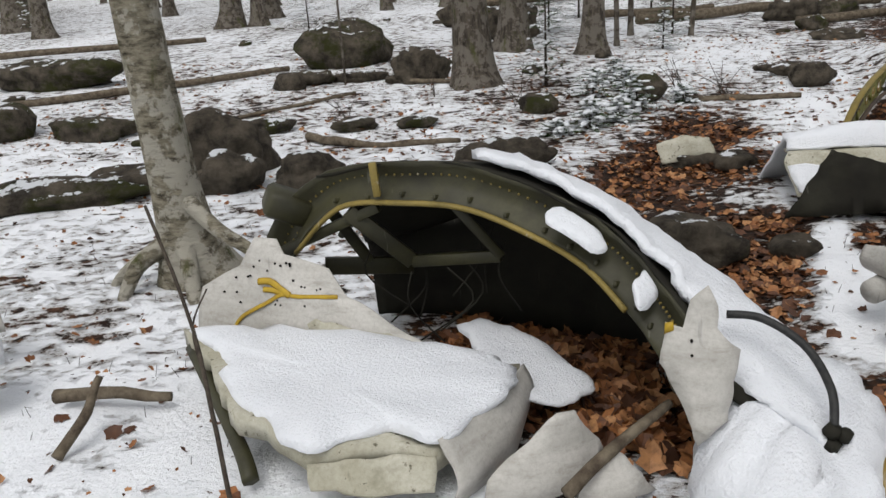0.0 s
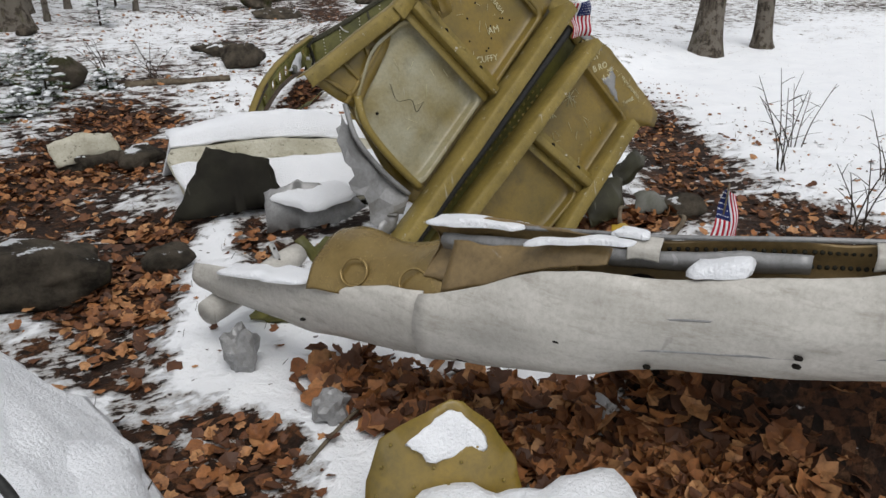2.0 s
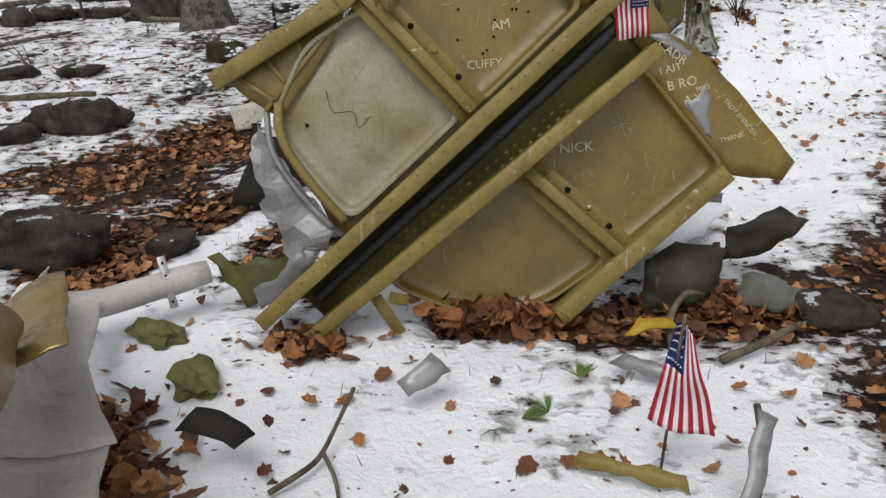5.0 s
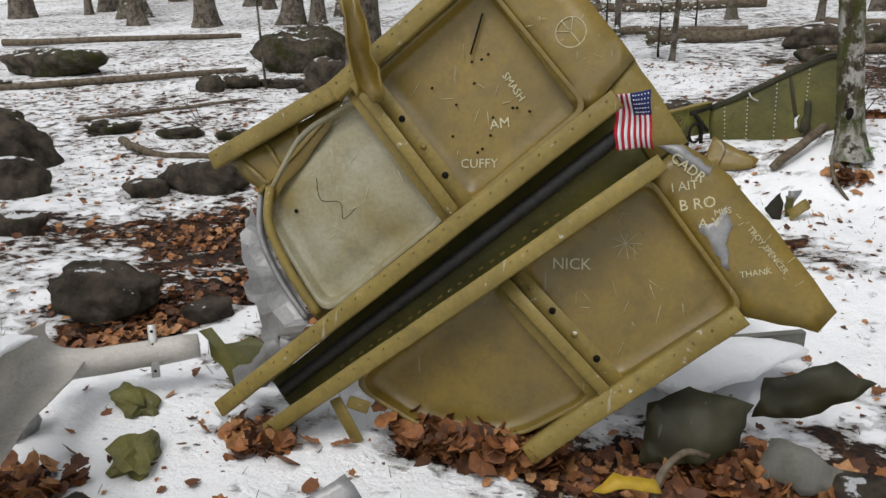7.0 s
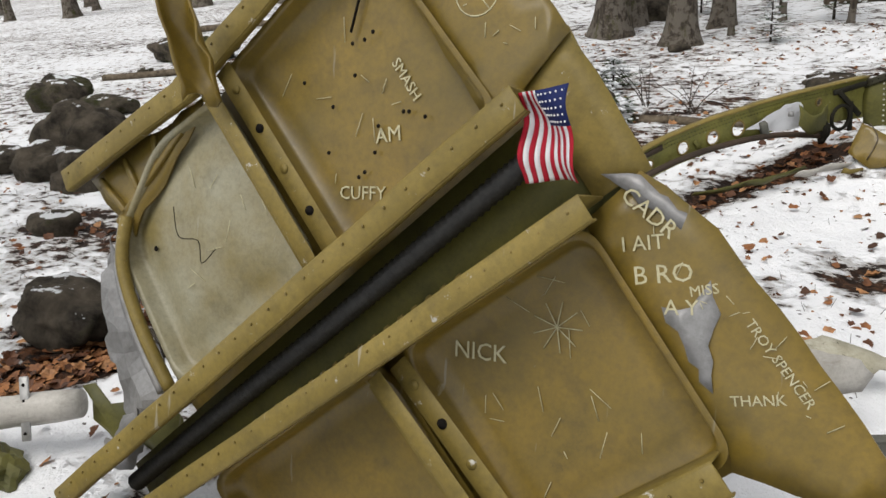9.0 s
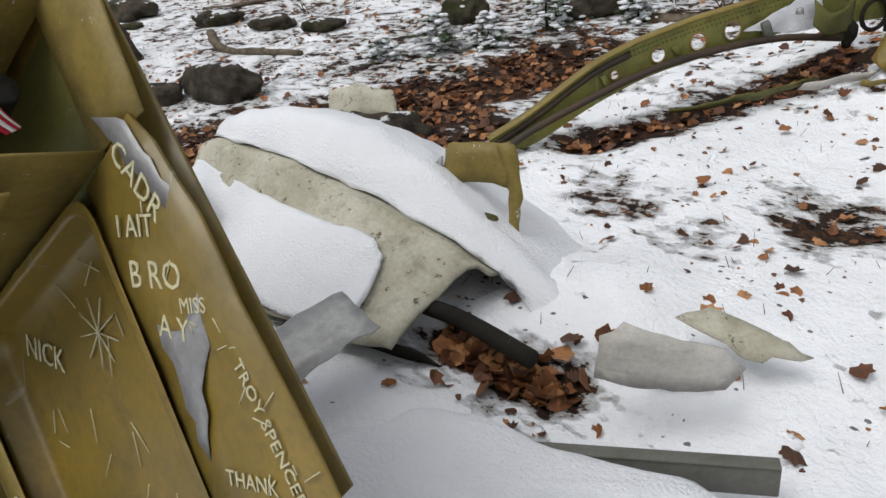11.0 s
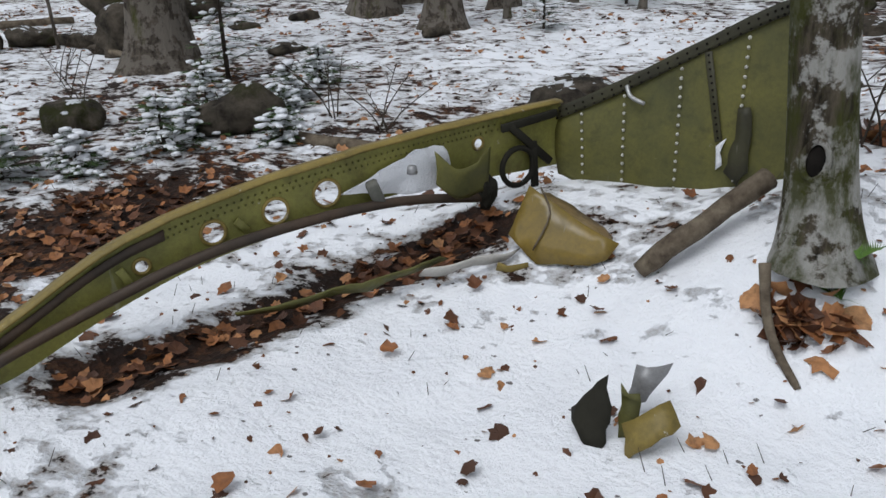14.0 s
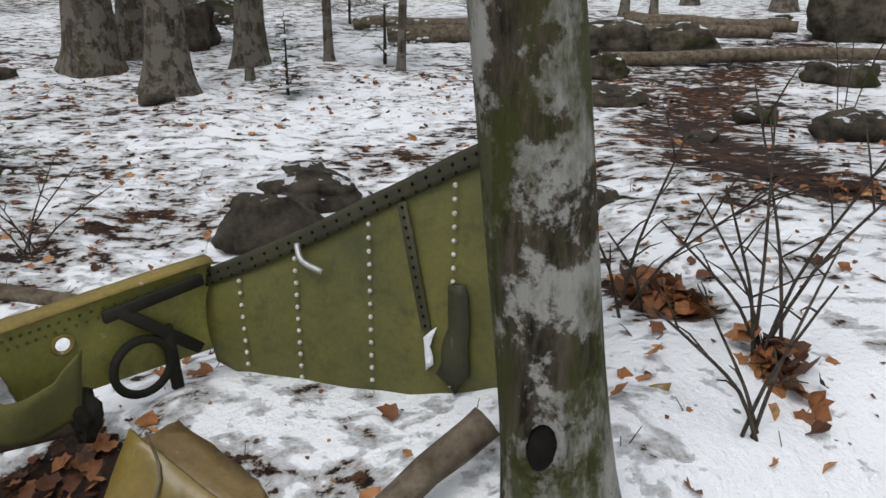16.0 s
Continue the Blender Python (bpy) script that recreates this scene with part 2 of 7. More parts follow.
def inverse_of(ob):
    return ob.matrix_world.inverted()


def tube(bm, pts, radii, sides=10, cap=True):
    """A swept tube through the points."""
    pts = [Vector(p) for p in pts]
    if not hasattr(radii, "__len__"):
        radii = [radii] * len(pts)
    rings, side = [], None
    for i, p in enumerate(pts):
        d = (pts[min(i + 1, len(pts) - 1)] - pts[max(i - 1, 0)]).normalized()
        if side is None:
            side = d.orthogonal().normalized()
        side = (side - d * side.dot(d)).normalized()
        up = d.cross(side)
        rings.append([bm.verts.new(p + radii[i] * (math.cos(a) * side + math.sin(a) * up)) for a in (math.tau * k / sides for k in range(sides))])
    for a, b in zip(rings, rings[1:]):
        for k in range(sides):
            bm.faces.new((a[k], a[(k + 1) % sides], b[(k + 1) % sides], b[k]))
    if cap:
        bm.faces.new(rings[0][::-1])
        bm.faces.new(rings[-1])
    return bm


def spline(pts, per=6):
    """Catmull-Rom points through pts."""
    pts = [Vector(p) for p in pts]
    out = []
    for i in range(len(pts) - 1):
        p0, p1, p2, p3 = pts[max(i - 1, 0)], pts[i], pts[i + 1], pts[min(i + 2, len(pts) - 1)]
        for k in range(per):
            t = k / per
            out.append(0.5 * (2 * p1 + (p2 - p0) * t + (2 * p0 - 5 * p1 + 4 * p2 - p3) * t * t + (3 * p1 - p0 - 3 * p2 + p3) * t ** 3))
    return out + [pts[-1]]


def skin(bm, grid, thick=0.006, crumple=0.0, freq=6.0):
    """A sheet through a grid of points, with thickness and dents."""
    rows = []
    for r in grid:
        row = []
        for p in r:
            p = Vector(p)
            row.append(p + crumple * noise.noise_vector(p * freq) + 0.4 * crumple * noise.noise_vector(p * freq * 3.1))
        rows.append(row)
    nr, nc = len(rows), len(rows[0])
    nrm = [[None] * nc for _ in range(nr)]
    for i in range(nr):
        for j in range(nc):
            a = rows[min(i + 1, nr - 1)][j] - rows[max(i - 1, 0)][j]
            b = rows[i][min(j + 1, nc - 1)] - rows[i][max(j - 1, 0)]
            c = a.cross(b)
            nrm[i][j] = c.normalized() if c.length > 1e-9 else Vector((0, 0, 1))
    f = [[bm.verts.new(p + nrm[i][j] * thick / 2) for j, p in enumerate(r)] for i, r in enumerate(rows)]
    k = [[bm.verts.new(p - nrm[i][j] * thick / 2) for j, p in enumerate(r)] for i, r in enumerate(rows)]
    for i in range(nr - 1):
        for j in range(nc - 1):
            bm.faces.new((f[i][j], f[i][j + 1], f[i + 1][j + 1], f[i + 1][j]))
            bm.faces.new((k[i][j], k[i + 1][j], k[i + 1][j + 1], k[i][j + 1]))
    rim = [(0, j) for j in range(nc)] + [(i, nc - 1) for i in range(1, nr)] + [(nr - 1, j) for j in range(nc - 2, -1, -1)] + [(i, 0) for i in range(nr - 2, 0, -1)]
    for (a, b), (c, d) in zip(rim, rim[1:] + rim[:1]):
        bm.faces.new((f[a][b], k[a][b], k[c][d], f[c][d]))
    return bm


def loft(lines, per=4, across=8):
    """A fine grid between polylines of equal length."""
    lines = [spline(q, per) for q in lines]
    n = len(lines[0])
    cols = [spline([q[i] for q in lines], max(1, across // max(1, len(lines) - 1))) for i in range(n)]
    return cols


def plate(bm, outline, m, thick=0.005, bend=0.0, jag=0.0, dense=0.035, seed=0, crumple=0.0):
    """A cut sheet: outline in (u, v), placed by m (u, v, w axes), with a torn edge, a bend and dents."""
    rnd = random.Random(seed)
    loop = []
    for a, b in zip(outline, outline[1:] + outline[:1]):
        k = max(1, int(math.dist(a, b) / dense))
        for i in range(k):
            loop.append((a[0] + (b[0] - a[0]) * i / k + rnd.uniform(-jag, jag), a[1] + (b[1] - a[1]) * i / k + rnd.uniform(-jag, jag)))
    us = [p[0] for p in outline]
    u0, u1 = min(us), max(us)
    vs = [bm.verts.new((u, v, 0)) for u, v in loop]
    es = [bm.edges.new((vs[i], vs[(i + 1) % len(vs)])) for i in range(len(vs))]
    fill = bmesh.ops.triangle_fill(bm, use_beauty=True, use_dissolve=False, edges=es)
    faces = [g for g in fill["geom"] if isinstance(g, bmesh.types.BMFace)]
    inner = list({e for f in faces for e in f.edges})
    sub = bmesh.ops.subdivide_edges(bm, edges=[e for e in inner if e.calc_length() > dense * 2.2], cuts=2, use_grid_fill=True)
    bmesh.ops.triangulate(bm, faces=[f for f in bm.faces if len(f.verts) > 4])
    allv = set(v for f in bm.faces for v in f.verts)
    for v in allv:
        t = (v.co.x - u0) / max(1e-6, u1 - u0) * 2 - 1
        w = bend * (1 - t * t) + crumple * noise.noise(Vector((v.co.x * 7 + seed, v.co.y * 7, 3.3)))
        v.co = m @ Vector((v.co.x, v.co.y, w))
    nrm = (m.to_3x3() @ Vector((0, 0, 1))).normalized()
    ext = bmesh.ops.extrude_face_region(bm, geom=list(bm.faces))
    bmesh.ops.translate(bm, verts=[g for g in ext["geom"] if isinstance(g, bmesh.types.BMVert)], vec=nrm * thick)
    return bm


def frame_of(o, x, y):
    """Axes from an origin, the direction of u, and roughly that of v."""
    o, x, y = Vector(o), Vector(x).normalized(), Vector(y)
    z = x.cross(y).normalized()
    y = z.cross(x)
    return Matrix(((x.x, y.x, z.x, o.x), (x.y, y.y, z.y, o.y), (x.z, y.z, z.z, o.z), (0, 0, 0, 1)))


def box(bm, size, m=Matrix(), bevel=0.004):
    r = bmesh.ops.create_cube(bm, size=1, matrix=m @ Matrix.Diagonal((*size, 1)))
    if bevel:
        es = list({e for v in r["verts"] for e in v.link_edges})
        bmesh.ops.bevel(bm, geom=es, offset=bevel, segments=1, affect="EDGES")
    return bm


def bar(bm, a, b, wide, deep, normal, bevel=0.003):
    """A straight bar from a to b, deep along the normal."""
    a, b = Vector(a), Vector(b)
    m = frame_of((a + b) / 2, b - a, Vector(normal).cross(b - a))
    return box(bm, ((b - a).length, wide, deep), m, bevel)


def rivets(bm, pts, r=0.006, normal=(0, -1, 0)):
    q = Vector((0, 0, 1)).rotation_difference(Vector(normal).normalized()).to_matrix().to_4x4()
    for p in pts:
        bmesh.ops.create_cone(bm, cap_ends=True, segments=6, radius1=r, radius2=r * 0.55, depth=r * 0.8, matrix=Matrix.Translation(p) @ q)
    return bm


# ---- ground ----
BANK = [(2.0, 3.36), (2.06, 3.18), (2.22, 2.74), (2.42, 2.2), (2.6, 1.75), (2.72, 1.55), (2.9, 1.25), (3.05, 1.03), (3.28, 0.8), (3.62, 0.5), (4.0, 0.16), (4.4, -0.2)]


def sig(v):
    return 1 / (1 + math.exp(-max(-40.0, min(40.0, v))))


def to_line(x, y, line):
    """Distance to a polyline, share of its length, and on which side (left positive)."""
    best = (1e9, 0, 1)
    for i, ((ax, ay), (bx, by)) in enumerate(zip(line, line[1:])):
        dx, dy = bx - ax, by - ay
        s = max(0.0, min(1.0, ((x - ax) * dx + (y - ay) * dy) / (dx * dx + dy * dy)))
        d = math.hypot(x - ax - s * dx, y - ay - s * dy)
        if d < best[0]:
            best = (d, (i + s) / (len(line) - 1), 1 if dx * (y - ay) - dy * (x - ax) > 0 else -1)
    return best


def ground_z(x, y, rough=True):
    z = -0.10 + 0.055 * max(0.0, min(y, 60.0) - 7.5) + 0.02 * max(0.0, x - 9)
    z += 0.16 * math.exp(-((x - 0.1) ** 2 + (y - 1.4) ** 2) / 1.6)
    z += 0.5 * sig((x - 5.85) / 0.2) * sig((y - 7.75) / 0.22) * sig((11.5 - y) / 0.6) * sig((9.5 - x) / 0.6)
    z += 0.27 * math.exp(-((x - 5.2) ** 2 / 0.9 + (y - 8.15) ** 2 / 0.35))
    z -= 0.10 * math.exp(-((x - 4.9) ** 2 + (y - 4.7) ** 2) / 0.9)
    z += 0.16 * math.exp(-((x - 4.42) ** 2 / 0.16 + (y - 5.27) ** 2 / 0.10))
    z += 0.24 * math.exp(-((x - 5.9) ** 2 / 0.2 + (y - 7.65) ** 2 / 0.16))
    if 1.0 < x < 6 and -2 < y < 4.5:
        d, s, side = to_line(x, y, BANK)
        along = sig((s - 0.42) / 0.05)
        z += 0.2 * along * sig((0.78 - s) / 0.03) * math.exp(-d * d / 0.35)
        if side > 0:
            z += 0.55 * along * sig((0.74 - s) / 0.03) * sig((d - 0.24) / 0.025) * math.exp(-((max(0, d - 0.24)) / 0.62) ** 2)
    if rough:
        p = Vector((x, y, 0))
        near = 1.0 if abs(x) + abs(y) < 40 else 0.3
        z += near * (0.035 * noise.noise(p * 1.1) + 0.018 * noise.noise(p * 3.7) + 0.008 * noise.noise(p * 11))
    return z


TRAILS = [([(9, 17), (6.0, 13.2), (4.6, 11.2), (3.4, 9.6), (2.7, 8.0)], 0.34, 0.16), ([(2.7, 8.0), (2.0, 6.6), (1.5, 5.6), (1.75, 4.3)], 0.5, 0.42),
          ([(1.75, 4.0), (1.75, 3.3), (1.72, 2.5), (1.75, 1.7)], 0.3, 0.36),
          ([(-0.2, 5.4), (0.9, 5.6), (2.2, 6.8), (3.0, 6.6)], 0.42, 0.38),
          ([(2.35, 2.6), (2.75, 2.0), (3.0, 1.3), (3.3, 0.9)], 0.36, 0.9),
          ([(0.5, 3.3), (0.75, 2.5)], 0.42, 1.0),
          ([(8.5, 8.0), (7.2, 5.6), (5.8, 3.5), (5.6, 2.4), (5.5, 1.2)], 0.5, 0.92),
          ([(4.05, 6.1), (4.5, 5.9)], 0.2, 0.55), ([(5.0, 6.2), (5.3, 6.3), (5.7, 6.0)], 0.27, 0.62),
          ([(7.0, 10.4), (7.0, 12.3), (8.4, 15.3), (10, 18)], 0.42, 0.36), ([(7.2, 10.0), (8.2, 9.4)], 0.2, 0.35),
          ([(6.2, 8.75), (6.28, 8.55)], 0.1, 0.8), ([(4.25, 3.42), (3.6, 3.4)], 0.12, 0.9), ([(4.5, 3.45), (5.0, 3.55)], 0.28, 0.8),
          ([(4.05, 4.86), (4.5, 4.84)], 0.11, 0.9), ([(2.6, 4.2), (2.3, 4.75)], 0.25, 0.45), ([(3.662, 6.676), (3.924, 7.089), (4.226, 7.656), (4.624, 7.964)], 0.15, 0.95),
          ([(3.4, 4.35), (2.9, 4.5), (2.2, 4.9)], 0.2, 0.4),
          ([(2.172, 2.727), (2.206, 2.265), (2.070, 1.929)], 0.13, -1.2), ([(2.436, 4.719), (2.019, 3.237)], 0.12, -0.9), ([(2.222, 3.090), (2.603, 2.690), (2.914, 2.139)], 0.3, -1.6)]


def bare_at(x, y):
    v = 0.21 + 0.10 * noise.noise(Vector((x * 0.35, y * 0.35, 5))) + 0.09 * noise.noise(Vector((x * 1.3, y * 1.3, 9)))
    v += 0.055 * sig((y - 7.5) / 0.5)
    if x > 3.1 and y < 7.6:
        v -= 0.10
    if y < 3 and x < 1.0:
        v -= 0.12
    v -= 0.12 * sig((x - 5.7) / 0.2) * sig((9.6 - y) / 0.3)
    wob = 0.16 * noise.noise(Vector((x * 1.9, y * 1.9, 2))) + 0.08 * noise.noise(Vector((x * 5, y * 5, 4)))
    for line, wide, much in TRAILS:
        d = to_line(x, y, line)[0] + wob * min(1.0, wide * 2.2)
        v += 0.5 * much * sig((wide - d) / (0.22 * wide + 0.02))
    return max(0.0, min(0.75, v))


def spaced(lo, a, b, hi, step):
    mid = list(np.arange(a, b + 1e-6, step))
    out, s = [], step
    while (out[-1] if out else b) < hi:
        s *= 1.16
        out.append((out[-1] if out else b) + s)
    left, s = [], step
    while (left[-1] if left else a) > lo:
        s *= 1.16
        left.append((left[-1] if left else a) - s)
    return left[::-1] + mid + out


def build_ground():
    xs, ys = spaced(-400, -2.6, 7.6, 400, 0.045), spaced(-200, 0.2, 10.5, 500, 0.045)
    co, bare = [], []
    for y in ys:
        for x in xs:
            b = bare_at(x, y) if abs(x) < 60 and abs(y) < 60 else 0.3
            bare.append(b)
            co.append((x, y, ground_z(x, y) - 0.05 * sig((b - 0.42) / 0.06)))
    w = len(xs)
    faces = [(j * w + i, j * w + i + 1, (j + 1) * w + i + 1, (j + 1) * w + i) for j in range(len(ys) - 1) for i in range(w - 1)]
    me = bpy.data.meshes.new("ground")
    me.from_pydata(co, [], faces)
    at = me.attributes.new("bare", "FLOAT", "POINT")
    at.data.foreach_set("value", bare)
    me.materials.append(GROUND)
    me.shade_smooth()
    return tagged(new("ground", me), "woodland floor of patchy snow over brown leaves", "ground", kind="structure")


build_ground()


def gz(x, y):
    return ground_z(x, y) - 0.05 * sig((bare_at(x, y) - 0.42) / 0.06)


# ---- hull: long crushed white fuselage skin with its brown inner wall ----
HULL = BANK[:9] + [(3.34, 0.745)]
HT = [0.27, 0.29, 0.38, 0.50, 0.70, 0.747, 0.81, 0.872, 0.87, 0.80]
HB = [0.14, 0.13, 0.15, 0.24, 0.36, 0.43, 0.50, 0.56, 0.59, 0.57]
LIP = {3: 0.70, 4: 0.775, 5: 0.80, 6: 0.855, 7: 0.885, 8: 0.86}


def hull_point(i, o, z):
    a, b = HULL[max(0, i - 1)], HULL[min(len(HULL) - 1, i + 1)]
    d = Vector((b[0] - a[0], b[1] - a[1], 0)).normalized()
    out = Vector((d.y, -d.x, 0))
    return Vector((HULL[i][0], HULL[i][1], z)) + out * o


def build_hull():
    th = thing("aircraft_hull", pose(2.9, 1.3, 0.1), "long crushed white aircraft hull section lying on brown leaves", "wreckage")
    inv = inverse_of(th)

    def add(name, grid, mat, label, thick=0.006, crumple=0.012):
        return part(name, skin(bmesh.new(), [[inv @ Vector(p) for p in r] for r in grid], thick, crumple, 5), mat, th, label)
    n = len(HULL)
    def section(lo, hi, lift=0.0):
        lines = []
        for f, o in ((0.0, 0.06), (0.1, 0.085), (0.42, 0.10), (0.75, 0.07), (0.95, 0.02), (1.06, -0.08), (1.1, -0.26)):
            lines.append([hull_point(i, o * (0.55 if i < 3 else 1.0) + lift, HT[i] + (HB[i] - HT[i]) * f + (0.012 * math.sin(i * 2.1) if f == 0 else 0) ) for i in range(lo, hi)])
        return loft(lines, 6, 24)
    add("nose_skin", section(0, 4), WHITE, "dull white tapering nose skin")
    add("side_skin", section(3, n, 0.022), WHITE, "white weathered side skin with grey scuffs")
    # brown inner wall behind the torn opening
    lines = []
    for o, dz in ((-0.06, 0.0), (-0.075, -0.03), (-0.095, -0.075), (-0.09, -0.13), (-0.07, -0.2), (0.0, -0.28)):
        lines.append([hull_point(i, o, LIP[i] + dz) for i in range(3, 8)])
    add("inner_wall", loft(lines, 8, 20), BRONZE, "bronze-brown inner wall with rivet rows", 0.008, 0.016)
    lines = [[hull_point(i, o, LIP[i] + dz) for i in (3, 4, 5, 6)] for o, dz in ((-0.045, -0.03), (-0.03, -0.055), (-0.05, -0.085))]
    add("stiffener", loft(lines, 8, 6), GREY, "dull grey rolled stiffener below the rim", 0.006, 0.01)
    lip = [hull_point(i, -0.06, LIP[i] + 0.004) for i in range(3, 8)]
    part("rim_strip", tube(bmesh.new(), [inv @ p for p in spline(lip, 6)], 0.008, 6), GREY, th, "bent grey rim strip")
    for i, f, g in ((4, 0.55, 0.95), (6, 0.5, 0.95)):
        a, b = [hull_point(i, -0.05, LIP[i]).lerp(hull_point(i + 1, -0.05, LIP[i + 1]), k) for k in (f, g)]
        up = Vector((0, 0, 0.006))
        add("white_clip", loft([[a + up, (a + b) / 2 + up, b + up], [a + Vector((-0.03, -0.02, -0.012)), (a + b) / 2 + Vector((-0.03, -0.02, -0.014)), b + Vector((-0.03, -0.02, -0.012))], [a + Vector((-0.035, -0.022, -0.05)), (a + b) / 2 + Vector((-0.035, -0.022, -0.045)), b + Vector((-0.035, -0.022, -0.05))]], 6, 8), WHITE, "white flanged clip on the rim", 0.006, 0.008)
    for i, k, w in ((4, 0.75, 0.05), (5, 0.35, 0.03), (5, 0.85, 0.05), (6, 0.4, 0.04)):
        c = hull_point(i, -0.085, LIP[i] - 0.14).lerp(hull_point(i + 1, -0.085, LIP[i + 1] - 0.14), k)
        dark = bmesh.new()
        bmesh.ops.create_icosphere(dark, subdivisions=2, radius=1, matrix=Matrix.Translation(inv @ c) @ pose(0, 0, 0, 0, 0, -58) @ Matrix.Diagonal((w, 0.02, 0.022, 1)))
        part("slot", dark, HOLE, th, "dark oval slot in the inner wall")
    # flared brown flap with two pressed rings
    c1, c2 = Vector((2.294, 2.515, 0.462)), Vector((2.402, 2.298, 0.478))
    d = c2 - c1
    out, up = Vector((-0.55, -0.30, 0.0)), Vector((0.02, 0.01, 0.065))
    a, b = c1 - d * 0.75, c2 + d * 0.6
    rows = []
    for v, o in ((-1.15, 0.035), (-0.6, 0.03), (0.0, 0.0), (0.6, -0.045), (1.05, -0.14), (1.2, -0.26)):
        rows.append([a.lerp(b, t) + up * v - out * -o + Vector((0, 0, 0.012 * math.sin(t * 9.4))) for t in (0, 0.2, 0.4, 0.6, 0.8, 1)])
    fl = add("ringed_flap", loft(rows, 5, 15), BRASSY, "glossy bronze flap with pressed rings", 0.006, 0.014)
    for c in (c1, c2):
        bm = bmesh.new()
        q = Vector((0, 0, 1)).rotation_difference(Vector((-0.62, -0.42, 0.5)).normalized()).to_matrix()
        tube(bm, [inv @ (c + Vector((-0.012, -0.008, 0.006)) + q @ Vector((0.05 * math.cos(w), 0.05 * math.sin(w), 0))) for w in (math.tau * k / 24 for k in range(25))], 0.0055, 6, False)
        part("pressed_ring", bm, BRASSY, fl)
    # torn brown sheets near the break
    g = loft([[hull_point(3, 0.05, 0.50).lerp(hull_point(4, 0.05, 0.68), 0.12), hull_point(3, 0.055, 0.52).lerp(hull_point(4, 0.055, 0.69), 0.6), hull_point(4, 0.06, 0.715), hull_point(4, 0.06, 0.73).lerp(hull_point(5, 0.06, 0.76), 0.45)],
              [hull_point(3, 0.02, 0.58).lerp(hull_point(4, 0.02, 0.73), 0.12), hull_point(3, 0.03, 0.58).lerp(hull_point(4, 0.03, 0.74), 0.6), hull_point(4, 0.045, 0.755), hull_point(4, 0.05, 0.755).lerp(hull_point(5, 0.05, 0.775), 0.45)],
              [hull_point(3, -0.01, 0.66).lerp(hull_point(4, -0.01, 0.76), 0.14), hull_point(3, 0.0, 0.62).lerp(hull_point(4, 0.0, 0.77), 0.6), hull_point(4, 0.02, 0.78), hull_point(4, 0.03, 0.775).lerp(hull_point(5, 0.03, 0.785), 0.45)]], 6, 8)
    add("torn_flap", g, BRONZE, "torn brown flap with white edge", 0.008, 0.02)
    g = loft([[hull_point(2, -0.04, 0.36).lerp(hull_point(3, -0.04, 0.5), 0.9), hull_point(3, -0.03, 0.5), hull_point(4, -0.02, 0.64)],
              [hull_point(2, -0.08, 0.5).lerp(hull_point(3, -0.08, 0.62), 0.9), hull_point(3, -0.1, 0.62), hull_point(4, -0.06, 0.72)],
              [hull_point(2, -0.06, 0.6).lerp(hull_point(3, -0.06, 0.70), 0.92), hull_point(3, -0.05, 0.71), hull_point(4, -0.05, 0.775)]], 8, 10)
    add("buckled_web", g, BRONZE, "buckled brown web plate", 0.008, 0.035)
    # rivet rows on the inner wall
    bm = bmesh.new()
    for k in range(30):
        t = k / 29 * 1.95
        i = 5 + min(1, int(t))
        for dz in (-0.03, -0.07):
            p = hull_point(i, -0.06, LIP[i] + dz).lerp(hull_point(i + 1, -0.06, LIP[i + 1] + dz), t - (i - 5))
            rivets(bm, [inv @ p], 0.007, (-0.7, -0.6, 0.2))
    part("rivet_row", bm, DARK, th, "dark rivet heads")
    # black punctures and the torn seam
    for i, f, o in ((4, 0.55, 0.12), (6, 0.62, 0.125), (6, 0.7, 0.122), (7, 0.6, 0.125), (5, 0.85, 0.085), (2, 0.7, 0.05), (7, 0.8, 0.09)):
        p = hull_point(i, o, HT[i] + (HB[i] - HT[i]) * f)
        bm = bmesh.new()
        bmesh.ops.create_icosphere(bm, subdivisions=1, radius=0.011, matrix=Matrix.Translation(inv @ p) @ Matrix.Diagonal((1.2, 1.2, 0.5, 1)))
        part("puncture", bm, HOLE, th, "small black puncture hole")
    p = hull_point(3, 0.06, 0.36)
    plate_m = frame_of(inv @ p, (0.5, -0.85, -0.06), (0.2, 0.1, 1))
    part("torn_seam", plate(bmesh.new(), [(-0.05, 0.05), (0.06, 0.03), (0.2, -0.035), (0.17, -0.055), (0.05, -0.03), (-0.03, 0.0)], plate_m, 0.02, 0, 0.006, 0.03, 5), HOLE, th, "black torn seam in the skin")
    # raised lap joints along the skin
    for f, o in ((0.34, 0.118), (0.66, 0.102)):
        pts = spline([hull_point(i, o, HT[i] + (HB[i] - HT[i]) * f) for i in range(4, n)], 5)
        part("lap_joint", tube(bmesh.new(), [inv @ q for q in pts], 0.0045, 5), GREY, th, "thin grey lap joint")
    # upright strip at the end of the opening
    p0 = hull_point(7, -0.05, 0.86)
    bm = bmesh.new()
    bar(bm, inv @ p0, inv @ (p0 + Vector((0.20, 0.09, 0.10))), 0.035, 0.006, (-0.5, -0.5, 0.1))
    part("bent_strip", bm, STRIPS, th, "upright bent silver strip")


build_hull()


